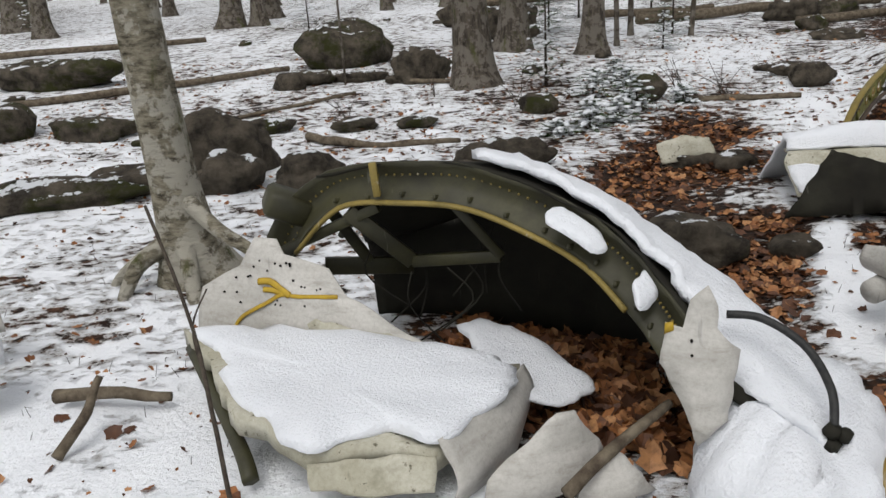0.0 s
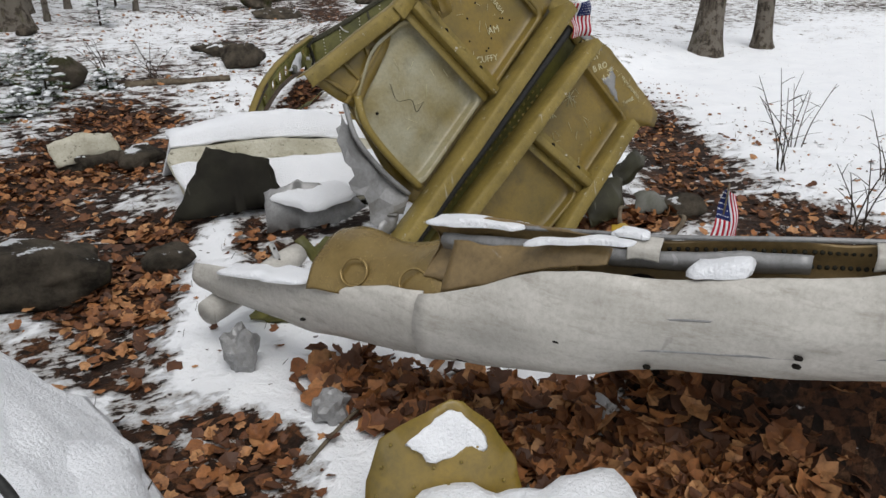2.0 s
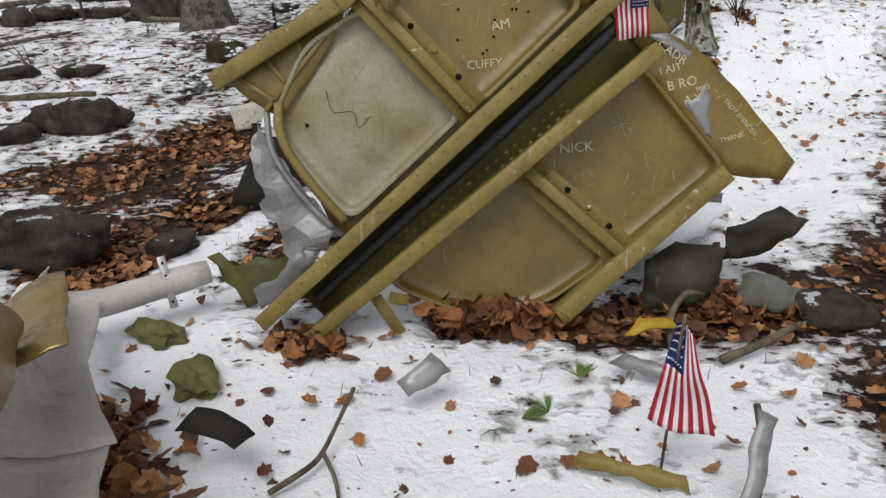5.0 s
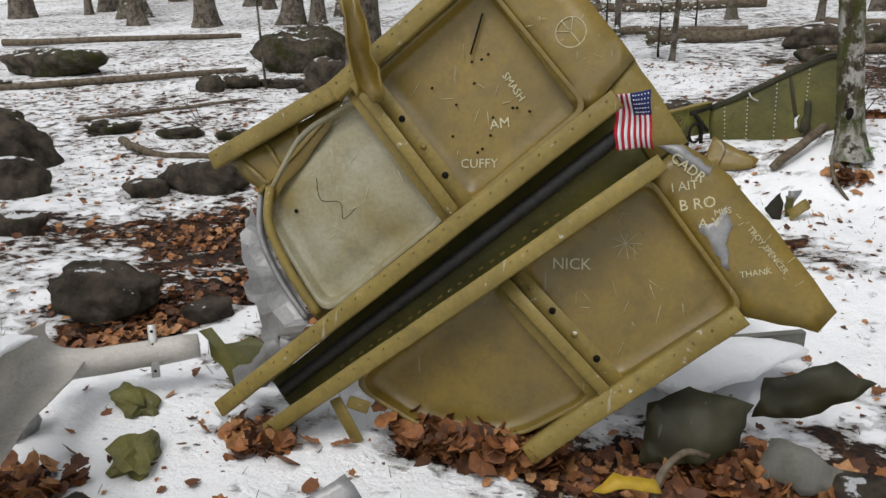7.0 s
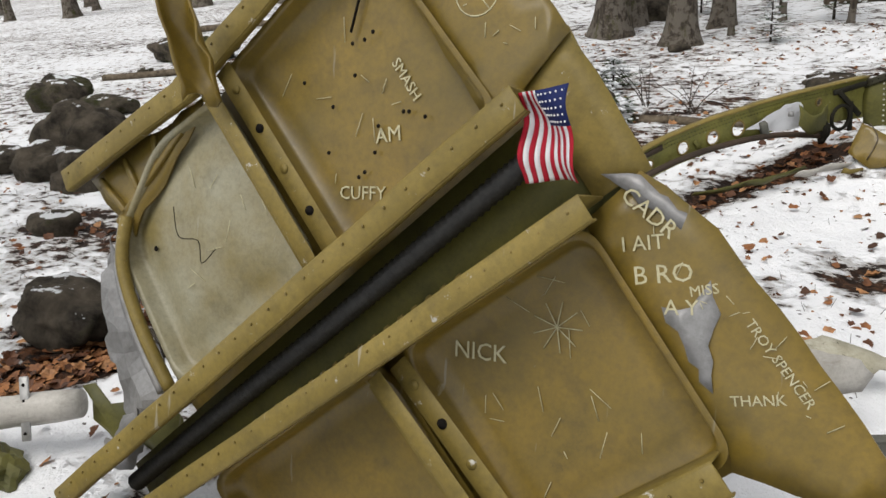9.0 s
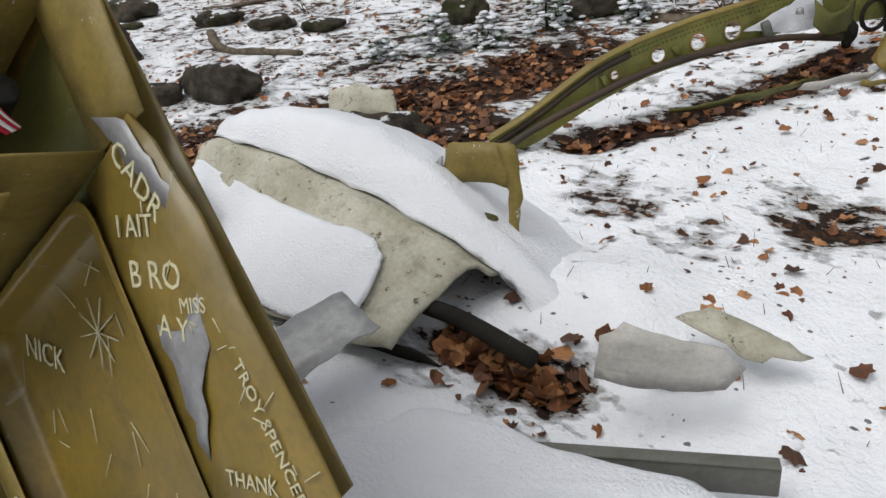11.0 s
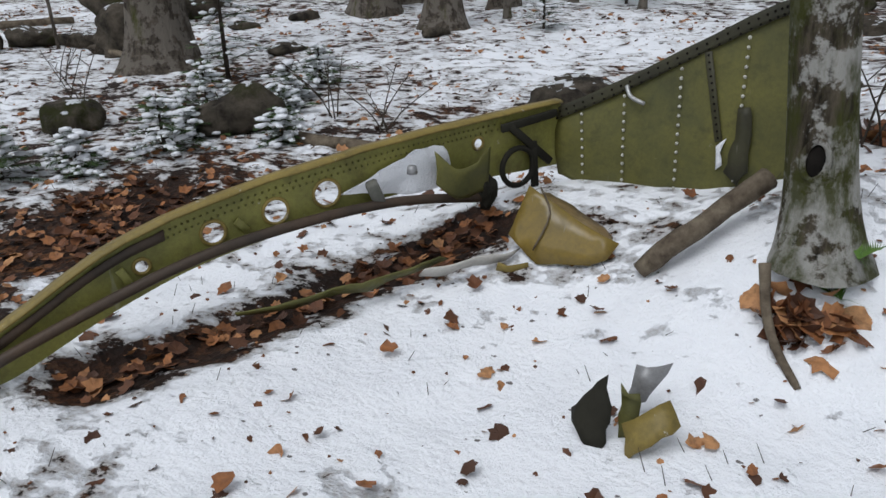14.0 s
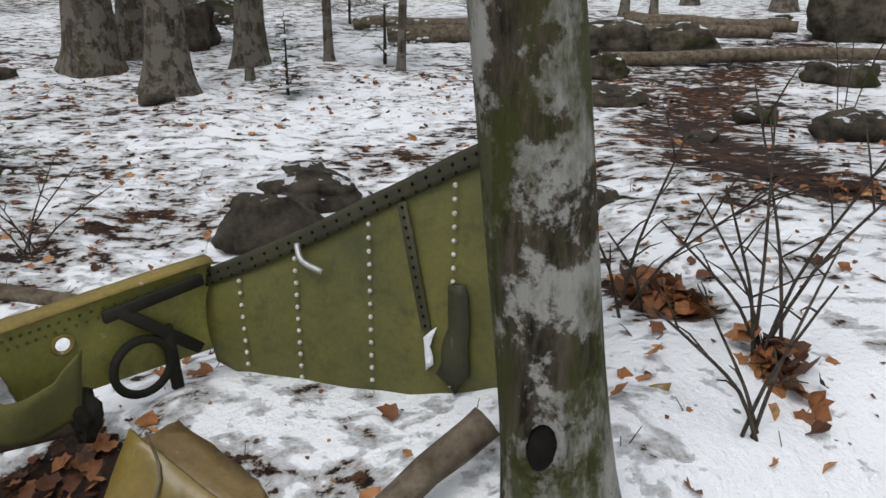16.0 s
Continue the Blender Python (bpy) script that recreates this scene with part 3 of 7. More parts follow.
def build_white_tube():
    a, b = Vector((1.97, 3.25, 0.075)), Vector((2.53, 3.595, 0.10))
    th = thing("white_tube", pose(*a), "dented white tube with a drilled flange strip, lying on leaves", "wreckage")
    inv = inverse_of(th)
    pts = [inv @ a.lerp(b, k / 8) for k in range(9)]
    part("tube", tube(bmesh.new(), pts, [0.056, 0.06, 0.058, 0.06, 0.06, 0.057, 0.06, 0.058, 0.052], 16), WHITE, th, "dull white tube wall")
    c = inv @ Vector((2.384, 3.491, 0.13))
    bm = bmesh.new()
    bar(bm, c + Vector((-0.02, 0.02, 0.09)), c + Vector((0.03, -0.06, -0.12)), 0.035, 0.01, (0.4, -0.8, 0.2))
    st = part("flange_strip", bm, STRIPS, th, "drilled grey flange strip")
    for k in range(4):
        hb = bmesh.new()
        rivets(hb, [(c + Vector((-0.02, 0.02, 0.09))).lerp(c + Vector((0.03, -0.06, -0.12)), (k + 0.5) / 4) + Vector((0.004, -0.008, 0.002))], 0.007, (0.4, -0.8, 0.2))
        part("hole", hb, HOLE, st)
    end = inv @ Vector((2.56, 3.61, 0.07))
    g = [[end + Vector((0.03 * j - 0.02 + 0.05 * i, 0.02 * i, 0.07 - 0.05 * j + 0.03 * math.sin(i * 1.9 + j))) for i in range(7)] for j in range(5)]
    part("torn_end", skin(bmesh.new(), g, 0.006, 0.05, 7), OLIVE_GREEN, th, "torn olive end collar")


build_white_tube()


def snow_cap(name, pts, thick, label, m=Matrix(), seed=0):
    """A soft pad of snow: flat outline of points, domed by its thickness."""
    c = sum((Vector(p) for p in pts), Vector()) / len(pts)
    rim = spline([*pts, pts[0]], 8)[:-1]
    reach = sum((p - c).length for p in rim) / len(rim)
    rim = [c.lerp(p, 1 + 0.16 * noise.noise(p * (1.6 / reach) + Vector((seed, 3, 0))) + 0.10 * noise.noise(p * (5 / reach) + Vector((seed, 0, 5)))) for p in rim]
    bm = bmesh.new()
    rings = []
    for s, h in ((1.0, -0.01), (1.015, 0.35), (0.95, 0.7), (0.82, 0.95), (0.55, 1.05), (0.25, 1.08)):
        ring = []
        for p in rim:
            q = c.lerp(p, s)
            w = noise.noise_vector(q * 9 + Vector((seed, 0, 0)))
            q += Vector((w.x, w.y, 0)) * 0.022
            q.z += thick * h + (0.3 * thick + 0.006) * w.z * (h > 0)
            ring.append(bm.verts.new(m @ q))
        rings.append(ring)
    n = len(rim)
    for a, b in zip(rings, rings[1:]):
        for k in range(n):
            bm.faces.new((a[k], a[(k + 1) % n], b[(k + 1) % n], b[k]))
    bm.faces.new(rings[-1])
    return solid(name, bm, SNOW, Matrix(), label, "snow")


def rim_snow(i, f, g, o, z, wide, thick, label, seed):
    a, b = [hull_point(i, o, z[0]).lerp(hull_point(i + 1, o, z[1]), k) for k in (f, g)]
    side = (hull_point(i, o + wide / 2, 0) - hull_point(i, o - wide / 2, 0)) / 2
    return snow_cap("snow_patch", [a - side, a + side, (a + b) / 2 + side * 1.3, b + side, b - side, (a + b) / 2 - side], thick, label, seed=seed)


rim_snow(3, -0.1, 0.55, -0.06, (0.705, 0.78), 0.06, 0.022, "snow lying along the buckled brown web", 1)
rim_snow(4, 0.35, 0.75, -0.055, (0.78, 0.805), 0.05, 0.016, "snow lying on the hull rim", 31)
rim_snow(3, 0.72, 1.3, 0.045, (0.66, 0.78), 0.04, 0.016, "snow clinging to the torn brown flap", 32)
rim_snow(5, 0.22, 0.62, 0.045, (0.745, 0.805), 0.07, 0.035, "snow lump on the top edge of the white skin", 33)
rim_snow(1, 0.1, 1.1, 0.02, (0.29, 0.375), 0.12, 0.02, "thin snow lying on the white nose skin", 2)


# ---- main panel: tilted olive frame with four dished pans ----
PM = frame_of((2.833, 3.353, -0.007), (0.743, 0.189, 0.642), (-0.669, 0.222, 0.709))


def rounded(pts, r, seg=5):
    out = []
    n = len(pts)
    for i in range(n):
        p, a, b = Vector(pts[i]), Vector(pts[i - 1]), Vector(pts[(i + 1) % n])
        da, db = (a - p).normalized(), (b - p).normalized()
        rr = min(r, (a - p).length * 0.45, (b - p).length * 0.45)
        for k in range(seg + 1):
            t = k / seg
            q = (p + da * rr) * (1 - t) ** 2 + p * 2 * t * (1 - t) + (p + db * rr) * t * t
            out.append((q.x, q.y))
    return out


def dish(corners, r, top=-0.03, deep=0.085, bulge=0.0):
    """A pan pressed out of sheet: rolled rim, sloping side, nearly flat floor."""
    loop = rounded([(*c, ) for c in corners], r)
    c = Vector((sum(p[0] for p in loop) / len(loop), sum(p[1] for p in loop) / len(loop)))
    bm = bmesh.new()
    rings = []
    for s, w in ((1.05, top - 0.03), (1.0, top - 0.028), (0.985, top - 0.035), (0.965, top - deep * 0.85), (0.93, top - deep), (0.75, top - deep + bulge * 0.5), (0.45, top - deep + bulge), (0.2, top - deep + bulge)):
        rings.append([bm.verts.new((*(c.lerp(Vector(p), s)), w + 0.012 * noise.noise(Vector((p[0] * 3 * s, p[1] * 3 * s, 1))) * (s < 0.9))) for p in loop])
    n = len(loop)
    for a, b in zip(rings, rings[1:]):
        for k in range(n):
            bm.faces.new((a[k], a[(k + 1) % n], b[(k + 1) % n], b[k]))
    bm.faces.new(rings[-1])
    return bm


def write(text, size, m, parent, mat=SCRATCH):
    cu = bpy.data.curves.new("scratched_writing", "FONT")
    cu.body, cu.size, cu.extrude, cu.resolution_u = text, size, 0.0008, 2
    tmp = new("scratched_writing", cu)
    bpy.context.view_layer.update()
    me = bpy.data.meshes.new_from_object(tmp)
    bpy.data.objects.remove(tmp)
    me.materials.clear()
    me.materials.append(mat)
    ob = new("scratched_writing", me)
    ob.parent, ob.matrix_local = parent, m
    return tagged(ob, "letters scratched into the paint")


def build_panel():
    th = thing("olive_panel_frame", PM, "large tilted olive-drab aircraft panel with four dished pans", "wreckage")
    pans = {"UL": ([(0.54, 0.06), (1.185, 0.05), (1.185, 0.62), (0.90, 0.68), (0.58, 0.56)], 0.08), "UR": ([(1.265, 0.03), (1.82, 0.03), (1.82, 0.64), (1.265, 0.65)], 0.05),
            "LR": ([(1.285, -0.83), (1.80, -0.86), (1.83, -0.32), (1.275, -0.28)], 0.06), "LL": ([(0.46, -0.24), (0.60, -0.56), (0.86, -0.77), (1.22, -0.82), (1.2, -0.27)], 0.10)}
    for k, (c, r) in pans.items():
        part("pan", dish(c, r, bulge=0.03 if k == "UL" else 0.0), PALE_PAN if k == "UL" else OLIVE, th, "pale scuffed dished pan" if k == "UL" else "dished olive pan")
    # back sheet and right flange
    part("back_sheet", plate(bmesh.new(), [(0.5, -0.2), (0.8, -0.8), (1.3, -0.9), (1.8, -0.9), (2.0, -0.86), (1.98, 0.3), (1.85, 0.6), (1.2, 0.68), (0.62, 0.6), (0.45, 0.1)], Matrix.Translation((0, 0, -0.135)), 0.006, 0, 0, 0.2), OLIVE, th)
    part("flange", plate(bmesh.new(), [(1.80, 0.66), (1.84, 0.69), (2.07, 0.42), (2.06, 0.05), (1.84, 0.0), (1.79, 0.02), (1.82, 0.6)], Matrix.Translation((0, 0, -0.075)), 0.006, 0, 0.004, 0.06, 3, 0.01), OLIVE, th, "scratched upper flange")
    part("flange", plate(bmesh.new(), [(1.84, -0.3), (2.0, -0.29), (2.05, -0.48), (2.045, -0.8), (2.03, -1.05), (1.94, -1.07), (1.78, -0.89), (1.80, -0.86), (1.83, -0.34)], Matrix.Translation((0, 0, -0.075)), 0.006, 0, 0.004, 0.06, 4, 0.012), OLIVE, th, "scratched lower flange with bare metal patches")
    part("flange", plate(bmesh.new(), [(1.9, 0.06), (2.06, 0.06), (2.02, -0.3), (1.88, -0.28)], Matrix.Translation((0, 0, -0.085)), 0.006, 0, 0.003, 0.06, 5), OLIVE_PALE, th, "scraped pale flange")
    part("worn_patch", plate(bmesh.new(), [(1.86, -0.55), (1.92, -0.58), (1.98, -0.56), (1.95, -0.62), (1.9, -0.66), (1.84, -0.74), (1.85, -0.66)], Matrix.Translation((0, 0, -0.0675)), 0.001, 0, 0.008, 0.025, 6), GREY, th, "bare grey metal patch")
    part("worn_patch", plate(bmesh.new(), [(1.93, -0.24), (2.0, -0.3), (2.03, -0.5), (2.0, -0.46), (1.96, -0.34)], Matrix.Translation((0, 0, -0.0675)), 0.001, 0, 0.007, 0.025, 7), GREY, th, "bare grey metal patch")

    def channel(a, b, wide, top, label, mat=OLIVE_PALE, depth=0.17):
        bm = bmesh.new()
        a, b = Vector((*a, top)), Vector((*b, top))
        d = (b - a).normalized()
        s = Vector((-d.y, d.x, 0))
        bar(bm, a, b, wide, 0.006, (0, 0, 1), 0.002)
        bar(bm, a + s * wide / 2 - Vector((0, 0, depth / 2)), b + s * wide / 2 - Vector((0, 0, depth / 2)), 0.006, depth, (0, 0, 1), 0.002)
        bar(bm, a - s * wide * 0.5 - Vector((0, 0, 0.012)), b - s * wide * 0.5 - Vector((0, 0, 0.012)), 0.005, 0.022, (0, 0, 1), 0.001)
        bmesh.ops.subdivide_edges(bm, edges=[e for e in bm.edges if e.calc_length() > 0.2], cuts=18)
        for v in bm.verts:
            v.co += 0.006 * noise.noise_vector(v.co * 4)
        o = part("beam", bm, mat, th, label)
        rb = bmesh.new()
        k = int((b - a).length / 0.07)
        rivets(rb, [a.lerp(b, (i + 0.5) / k) + s * wide * 0.2 + Vector((0, 0, 0.005)) for i in range(k)], 0.0045, (0, 0, 1))
        ro = part("rivet_row", rb, OLIVE, o)
        return o
    channel((-0.02, 0.0), (1.92, -0.05), 0.062, 0.085, "long pale olive beam")
    channel((0.02, -0.185), (1.90, -0.315), 0.058, 0.085, "long pale olive beam")
    channel((0.53, 0.84), (1.16, 0.70), 0.07, -0.02, "pale olive edge beam", depth=0.1)
    channel((1.12, 0.70), (1.84, 0.675), 0.075, -0.005, "pale olive edge beam", depth=0.1)
    channel((0.89, -0.845), (1.79, -0.875), 0.07, 0.02, "pale olive bottom rail", depth=0.12)

    def strut(a, b):
        bm = bmesh.new()
        a, b = Vector((*a, -0.02)), Vector((*b, -0.02))
        bar(bm, a + Vector((-0.045, 0, -0.025)), b + Vector((-0.045, 0, -0.025)), 0.05, 0.006, (0, 0, 1))
        bar(bm, a + Vector((0.0, 0, 0.03)), b + Vector((0.0, 0, 0.03)), 0.045, 0.006, (0, 0, 1))
        bar(bm, a + Vector((-0.022, 0, 0.0)), b + Vector((-0.022, 0, 0.0)), 0.006, 0.06, (0, 0, 1))
        bar(bm, a + Vector((0.045, 0, -0.02)), b + Vector((0.045, 0, -0.02)), 0.06, 0.006, (0, 0, 1))
        o = part("strut", bm, OLIVE_PALE, th, "cross strut with lightening holes")
        for k in range(4):
            p = a.lerp(b, (k + 0.6) / 4.6) + Vector((0.05, 0, -0.015))
            hb = bmesh.new()
            bmesh.ops.create_cone(hb, cap_ends=True, segments=12, radius1=0.013, radius2=0.013, depth=0.004, matrix=Matrix.Translation(p))
            part("lightening_hole", hb, HOLE if k % 2 else OLIVE_PALE, o)
    strut((1.22, 0.66), (1.22, 0.02))
    strut((1.21, -0.30), (1.26, -0.83))
    # channel floor and corrugated hose between the beams
    part("channel_floor", plate(bmesh.new(), [(0.15, -0.02), (1.95, -0.04), (1.95, -0.31), (0.15, -0.19)], Matrix.Translation((0, 0, -0.1)), 0.006, 0, 0, 0.15), OLIVE_GREEN, th, "grimy dark olive channel floor")
    bm = bmesh.new()
    pts = spline([(0.2, -0.09, -0.03), (0.6, -0.10, -0.03), (1.1, -0.12, -0.02), (1.5, -0.13, -0.01), (1.86, -0.14, 0.0)], 40)
    tube(bm, pts, [0.03 if i % 2 else 0.025 for i in range(len(pts))], 10)
    part("corrugated_hose", bm, RUBBER, th, "black corrugated hose")
    for j in range(2):
        for k in range(22):
            bm = bmesh.new()
            box(bm, (0.022, 0.012, 0.008), Matrix.Translation((0.45 + k * 0.05, -0.155 - 0.035 * j - k * 0.003, -0.09)), 0.003)
            part("stringer_tab", bm, OLIVE_PALE, th)
    # gussets and ribs in the torn corner
    part("gusset", plate(bmesh.new(), [(0.56, 0.82), (1.14, 0.68), (1.0, 0.62), (0.62, 0.55)], Matrix.Translation((0, 0, -0.1)), 0.006, 0.02, 0.006, 0.05, 8, 0.03), OLIVE, th, "crumpled olive gusset")
    for a, b in (((0.62, 0.78), (0.66, 0.58)), ((0.75, 0.76), (0.74, 0.62)), ((0.9, 0.73), (0.86, 0.65)), ((0.60, 0.62), (1.0, 0.66))):
        bm = bmesh.new()
        bar(bm, (*a, -0.08), (*b, -0.08), 0.02, 0.025, (0, 0, 1))
        part("rib", bm, OLIVE, th)
    bm = bmesh.new()
    tube(bm, spline([(0.66, 0.60, -0.06), (0.57, 0.48, -0.04), (0.53, 0.28, -0.03), (0.52, 0.06, -0.03)], 6), 0.02, 8)
    part("curved_rail", bm, OLIVE_PALE, th, "curved pale edge rail")
    bm = bmesh.new()
    tube(bm, spline([(0.60, 0.62, -0.09), (0.50, 0.48, -0.07), (0.46, 0.28, -0.06), (0.46, 0.08, -0.05)], 6), 0.014, 8)
    part("curved_rail", bm, GREY, th, "curved grey edge rail")
    part("torn_skin", plate(bmesh.new(), [(0.55, 0.62), (0.49, 0.40), (0.47, 0.10), (0.38, 0.03), (0.30, 0.10), (0.27, 0.05), (0.22, 0.14), (0.30, 0.26), (0.28, 0.34), (0.36, 0.40), (0.40, 0.52)], Matrix.Translation((0, 0, -0.09)), 0.004, 0.0, 0.012, 0.03, 9, 0.05), GREY, th, "torn grey skin hanging off the edge", False)
    part("torn_skin", plate(bmesh.new(), [(0.1, -0.02), (0.45, 0.08), (0.42, 0.2), (0.3, 0.12), (0.12, 0.1), (0.0, 0.14), (-0.04, 0.05)], Matrix.Translation((0, 0, -0.14)), 0.004, 0.05, 0.01, 0.03, 10, 0.04), GREY, th, "torn grey skin by the beam foot")
    # rolled strip standing off the top corner
    back = PM.inverted()
    g = []
    for k in range(9):
        f = k / 8
        c = Vector((3.40 - 0.07 * f, 3.62 + 0.02 * f, 1.2 + 0.36 * f))
        g.append([back @ (c + Vector((0.05 * math.cos(w) * (1 - 0.3 * f), 0.04 * math.sin(w), 0.02 * math.cos(w * 2)))) for w in (0.3 + 0.55 * j for j in range(8))])
    part("rolled_strip", skin(bmesh.new(), g, 0.006, 0.035, 9), OLIVE, th, "rolled torn olive strip")
    # bracket under the lower beam, dent in the skin, bullet holes
    bm = bmesh.new()
    bar(bm, (0.40, -0.25, 0.03), (0.36, -0.44, 0.0), 0.05, 0.008, (0, 0, 1))
    bar(bm, (0.44, -0.29, 0.03), (0.48, -0.36, 0.0), 0.05, 0.008, (0, 0, 1))
    part("bracket", bm, OLIVE_PALE, th, "hanging olive bracket")
    rnd = random.Random(4)
    shots = [(rnd.uniform(1.35, 1.7), rnd.uniform(0.12, 0.5), -0.100, 0.006) for k in range(14)] + [(0.68, 0.46, -0.085, 0.009)]
    for u, v, w, r in shots:
        bm = bmesh.new()
        bmesh.ops.create_cone(bm, cap_ends=True, segments=8, radius1=r, radius2=r * 0.7, depth=0.003, matrix=Matrix.Translation((u, v, w)))
        part("bullet_hole", bm, HOLE, th, "black bullet hole")
    bm = bmesh.new()
    tube(bm, [(1.75, 0.56, -0.10), (1.62, 0.47, -0.10)], 0.004, 5)
    tube(bm, spline([(0.84, 0.50, -0.068), (0.80, 0.42, -0.07), (0.86, 0.36, -0.068), (0.83, 0.30, -0.068), (0.90, 0.30, -0.07)], 4), 0.0015, 5)
    part("crack", bm, HOLE, th, "dark cracks in the pan")
    # scratches and letters
    bm = bmesh.new()
    for k in range(60):
        which = rnd.choice([(1.33, 1.75, -0.78, -0.36, -0.112), (1.32, 1.75, 0.08, 0.55, -0.112), (0.7, 1.12, 0.14, 0.5, -0.082), (1.86, 2.02, -0.95, -0.4, -0.067), (1.86, 2.03, 0.1, 0.4, -0.067)])
        u, v = rnd.uniform(which[0], which[1]), rnd.uniform(which[2], which[3])
        a, ln = rnd.uniform(0, math.pi), rnd.uniform(0.015, 0.07)
        if which[4] == -0.067:
            ln *= 0.5
        tube(bm, [(u, v, which[4] + 0.001), (u + ln * math.cos(a), v + ln * math.sin(a), which[4] + 0.001)], 0.0011, 4)
    tagged(part("scratches", bm, SCRATCH, th, "pale scratches in the olive paint"), kind="stuff")
    bm = bmesh.new()
    for k in range(9):
        a = math.tau * k / 9
        p = Vector((1.63, -0.45, -0.111))
        tube(bm, [p, p + Vector((0.06 * math.cos(a), 0.06 * math.sin(a), 0))], 0.0016, 4)
    part("leaf_scratch", bm, SCRATCH, th, "scratched leaf drawing")
    bm = bmesh.new()
    pc = Vector((1.95, 0.27, -0.066))
    tube(bm, [pc + Vector((0.055 * math.cos(w), 0.055 * math.sin(w), 0)) for w in (math.tau * k / 20 for k in range(21))], 0.002, 4, False)
    for a in (130, 310, 85, 175):
        tube(bm, [pc, pc + Vector((0.055 * math.cos(radians(a - 40)), 0.055 * math.sin(radians(a - 40)), 0))], 0.002, 4)
    part("peace_sign", bm, SCRATCH, th, "scratched peace sign")
    lvl = -39
    for text, size, u, v, w, turn in (("AM", 0.055, 1.50, 0.20, -0.112, lvl + 6), ("CUFFY", 0.05, 1.32, 0.16, -0.112, lvl), ("SMASH", 0.04, 1.66, 0.33, -0.112, lvl - 55), ("NICK", 0.06, 1.36, -0.36, -0.112, lvl),
                                      ("CADR", 0.05, 1.93, -0.31, -0.0665, lvl - 38), ("I AIT", 0.045, 1.865, -0.405, -0.0665, lvl + 8), ("B RO", 0.055, 1.845, -0.475, -0.0665, lvl + 8), ("A Y", 0.045, 1.86, -0.56, -0.0665, lvl + 4), ("MISS", 0.03, 1.925, -0.56, -0.0665, lvl + 12), ("TROY SPENCER", 0.028, 1.98, -0.66, -0.0665, lvl - 52), ("THANK", 0.03, 1.86, -0.78, -0.0665, lvl + 10)):
        write(text, size, pose(u, v, w, 0, 0, turn), th)


PALE_PAN = painted("scuffed_pale_olive", (0.20, 0.16, 0.06), (0.30, 0.285, 0.20), (0.40, 0.40, 0.36), 0.68, 0.4, dirt=(0.06, 0.05, 0.022))
build_panel()


def flag(name, narrow, m, size, label, pole):
    """A small stick flag: canton and stripes in one drooping cloth."""
    th = thing(name, m, label, "flag")
    wide, tall = size
    nu, nv = 26, 22

    def pt(u, v):
        x, z = (u - 0.35 * narrow) * wide * (1 - narrow * 0.75 * (1 - v)), -v * tall
        return Vector((x + 0.06 * tall * v * narrow, 0.02 * math.sin(u * 5 + v * 3) + 0.012 * math.sin(v * 9 + u * 2), z - 0.10 * wide * u * (1 - v)))
    sets = {"red_stripes": (bmesh.new(), RED), "white_stripes": (bmesh.new(), CLOTH), "canton": (bmesh.new(), BLUE)}
    for i in range(nu):
        for j in range(nv):
            k = "canton" if i < 14 and j < 9 else ("red_stripes" if (i // 2) % 2 == 0 else "white_stripes")
            bm = sets[k][0]
            q = [pt(a / nu, b / nv) for a, b in ((i, j), (i + 1, j), (i + 1, j + 1), (i, j + 1))]
            bm.faces.new([bm.verts.new(p) for p in q])
    for k, (bm, mt) in sets.items():
        bmesh.ops.remove_doubles(bm, verts=bm.verts, dist=1e-5)
        bmesh.ops.solidify(bm, geom=list(bm.faces), thickness=0.0012)
        part(k, bm, mt, th, "")
    bm = bmesh.new()
    for i in range(6):
        for j in range(5):
            p = pt((i * 2 + 1.5) / nu, (j * 1.7 + 1) / nv) + Vector((0, -0.0025, 0))
            bmesh.ops.create_circle(bm, cap_ends=True, segments=5, radius=wide * 0.02, matrix=Matrix.Translation(p) @ pose(0, 0, 0, 90))
            p2 = p + Vector((0, 0.006, 0))
            bmesh.ops.create_circle(bm, cap_ends=True, segments=5, radius=wide * 0.02, matrix=Matrix.Translation(p2) @ pose(0, 0, 0, 90))
    part("stars", bm, CLOTH, th, "white star dots")
    if pole:
        bm = bmesh.new()
        tube(bm, pole, 0.005, 6)
        part("stick", bm, WOOD, th, "thin wooden stick")
    return th


flag("stick_flag", 1, Matrix.Translation((4.28, 2.45, 0.45)) @ pose(0, 0, 0, 0, 4, -22), (0.20, 0.36), "small striped flag drooping on a stick in the snow", [(0.0, 0.006, 0.03), (0.0, 0.006, 0), (0.02, 0.006, -0.56)])
flag("panel_flag", 0, Matrix.Translation(PM @ Vector((2.02, -0.10, 0.09))) @ pose(0, 0, 0, 0, 6, 172), (0.125, 0.20), "small striped flag hanging from the olive beam end", None)


# ---- fuselage arch with ribs, snow-covered shell ----
RIM = [(-0.86, 3.24, 0.05), (-0.72, 3.22, 0.50), (-0.46, 3.15, 0.76), (-0.13, 3.02, 0.83), (0.19, 2.9, 0.83), (0.51, 2.69, 0.735), (0.69, 2.48, 0.645), (0.80, 2.28, 0.53), (0.87, 2.16, 0.42), (0.93, 2.07, 0.28)]
BACK = [(-0.35, 3.62, 0.30), (0.1, 3.6, 0.40), (0.50, 3.45, 0.58), (0.92, 3.25, 0.35), (1.25, 3.0, 0.08), (1.42, 2.62, 0.02), (1.45, 2.1, 0.0), (1.2, 1.72, 0.02)]


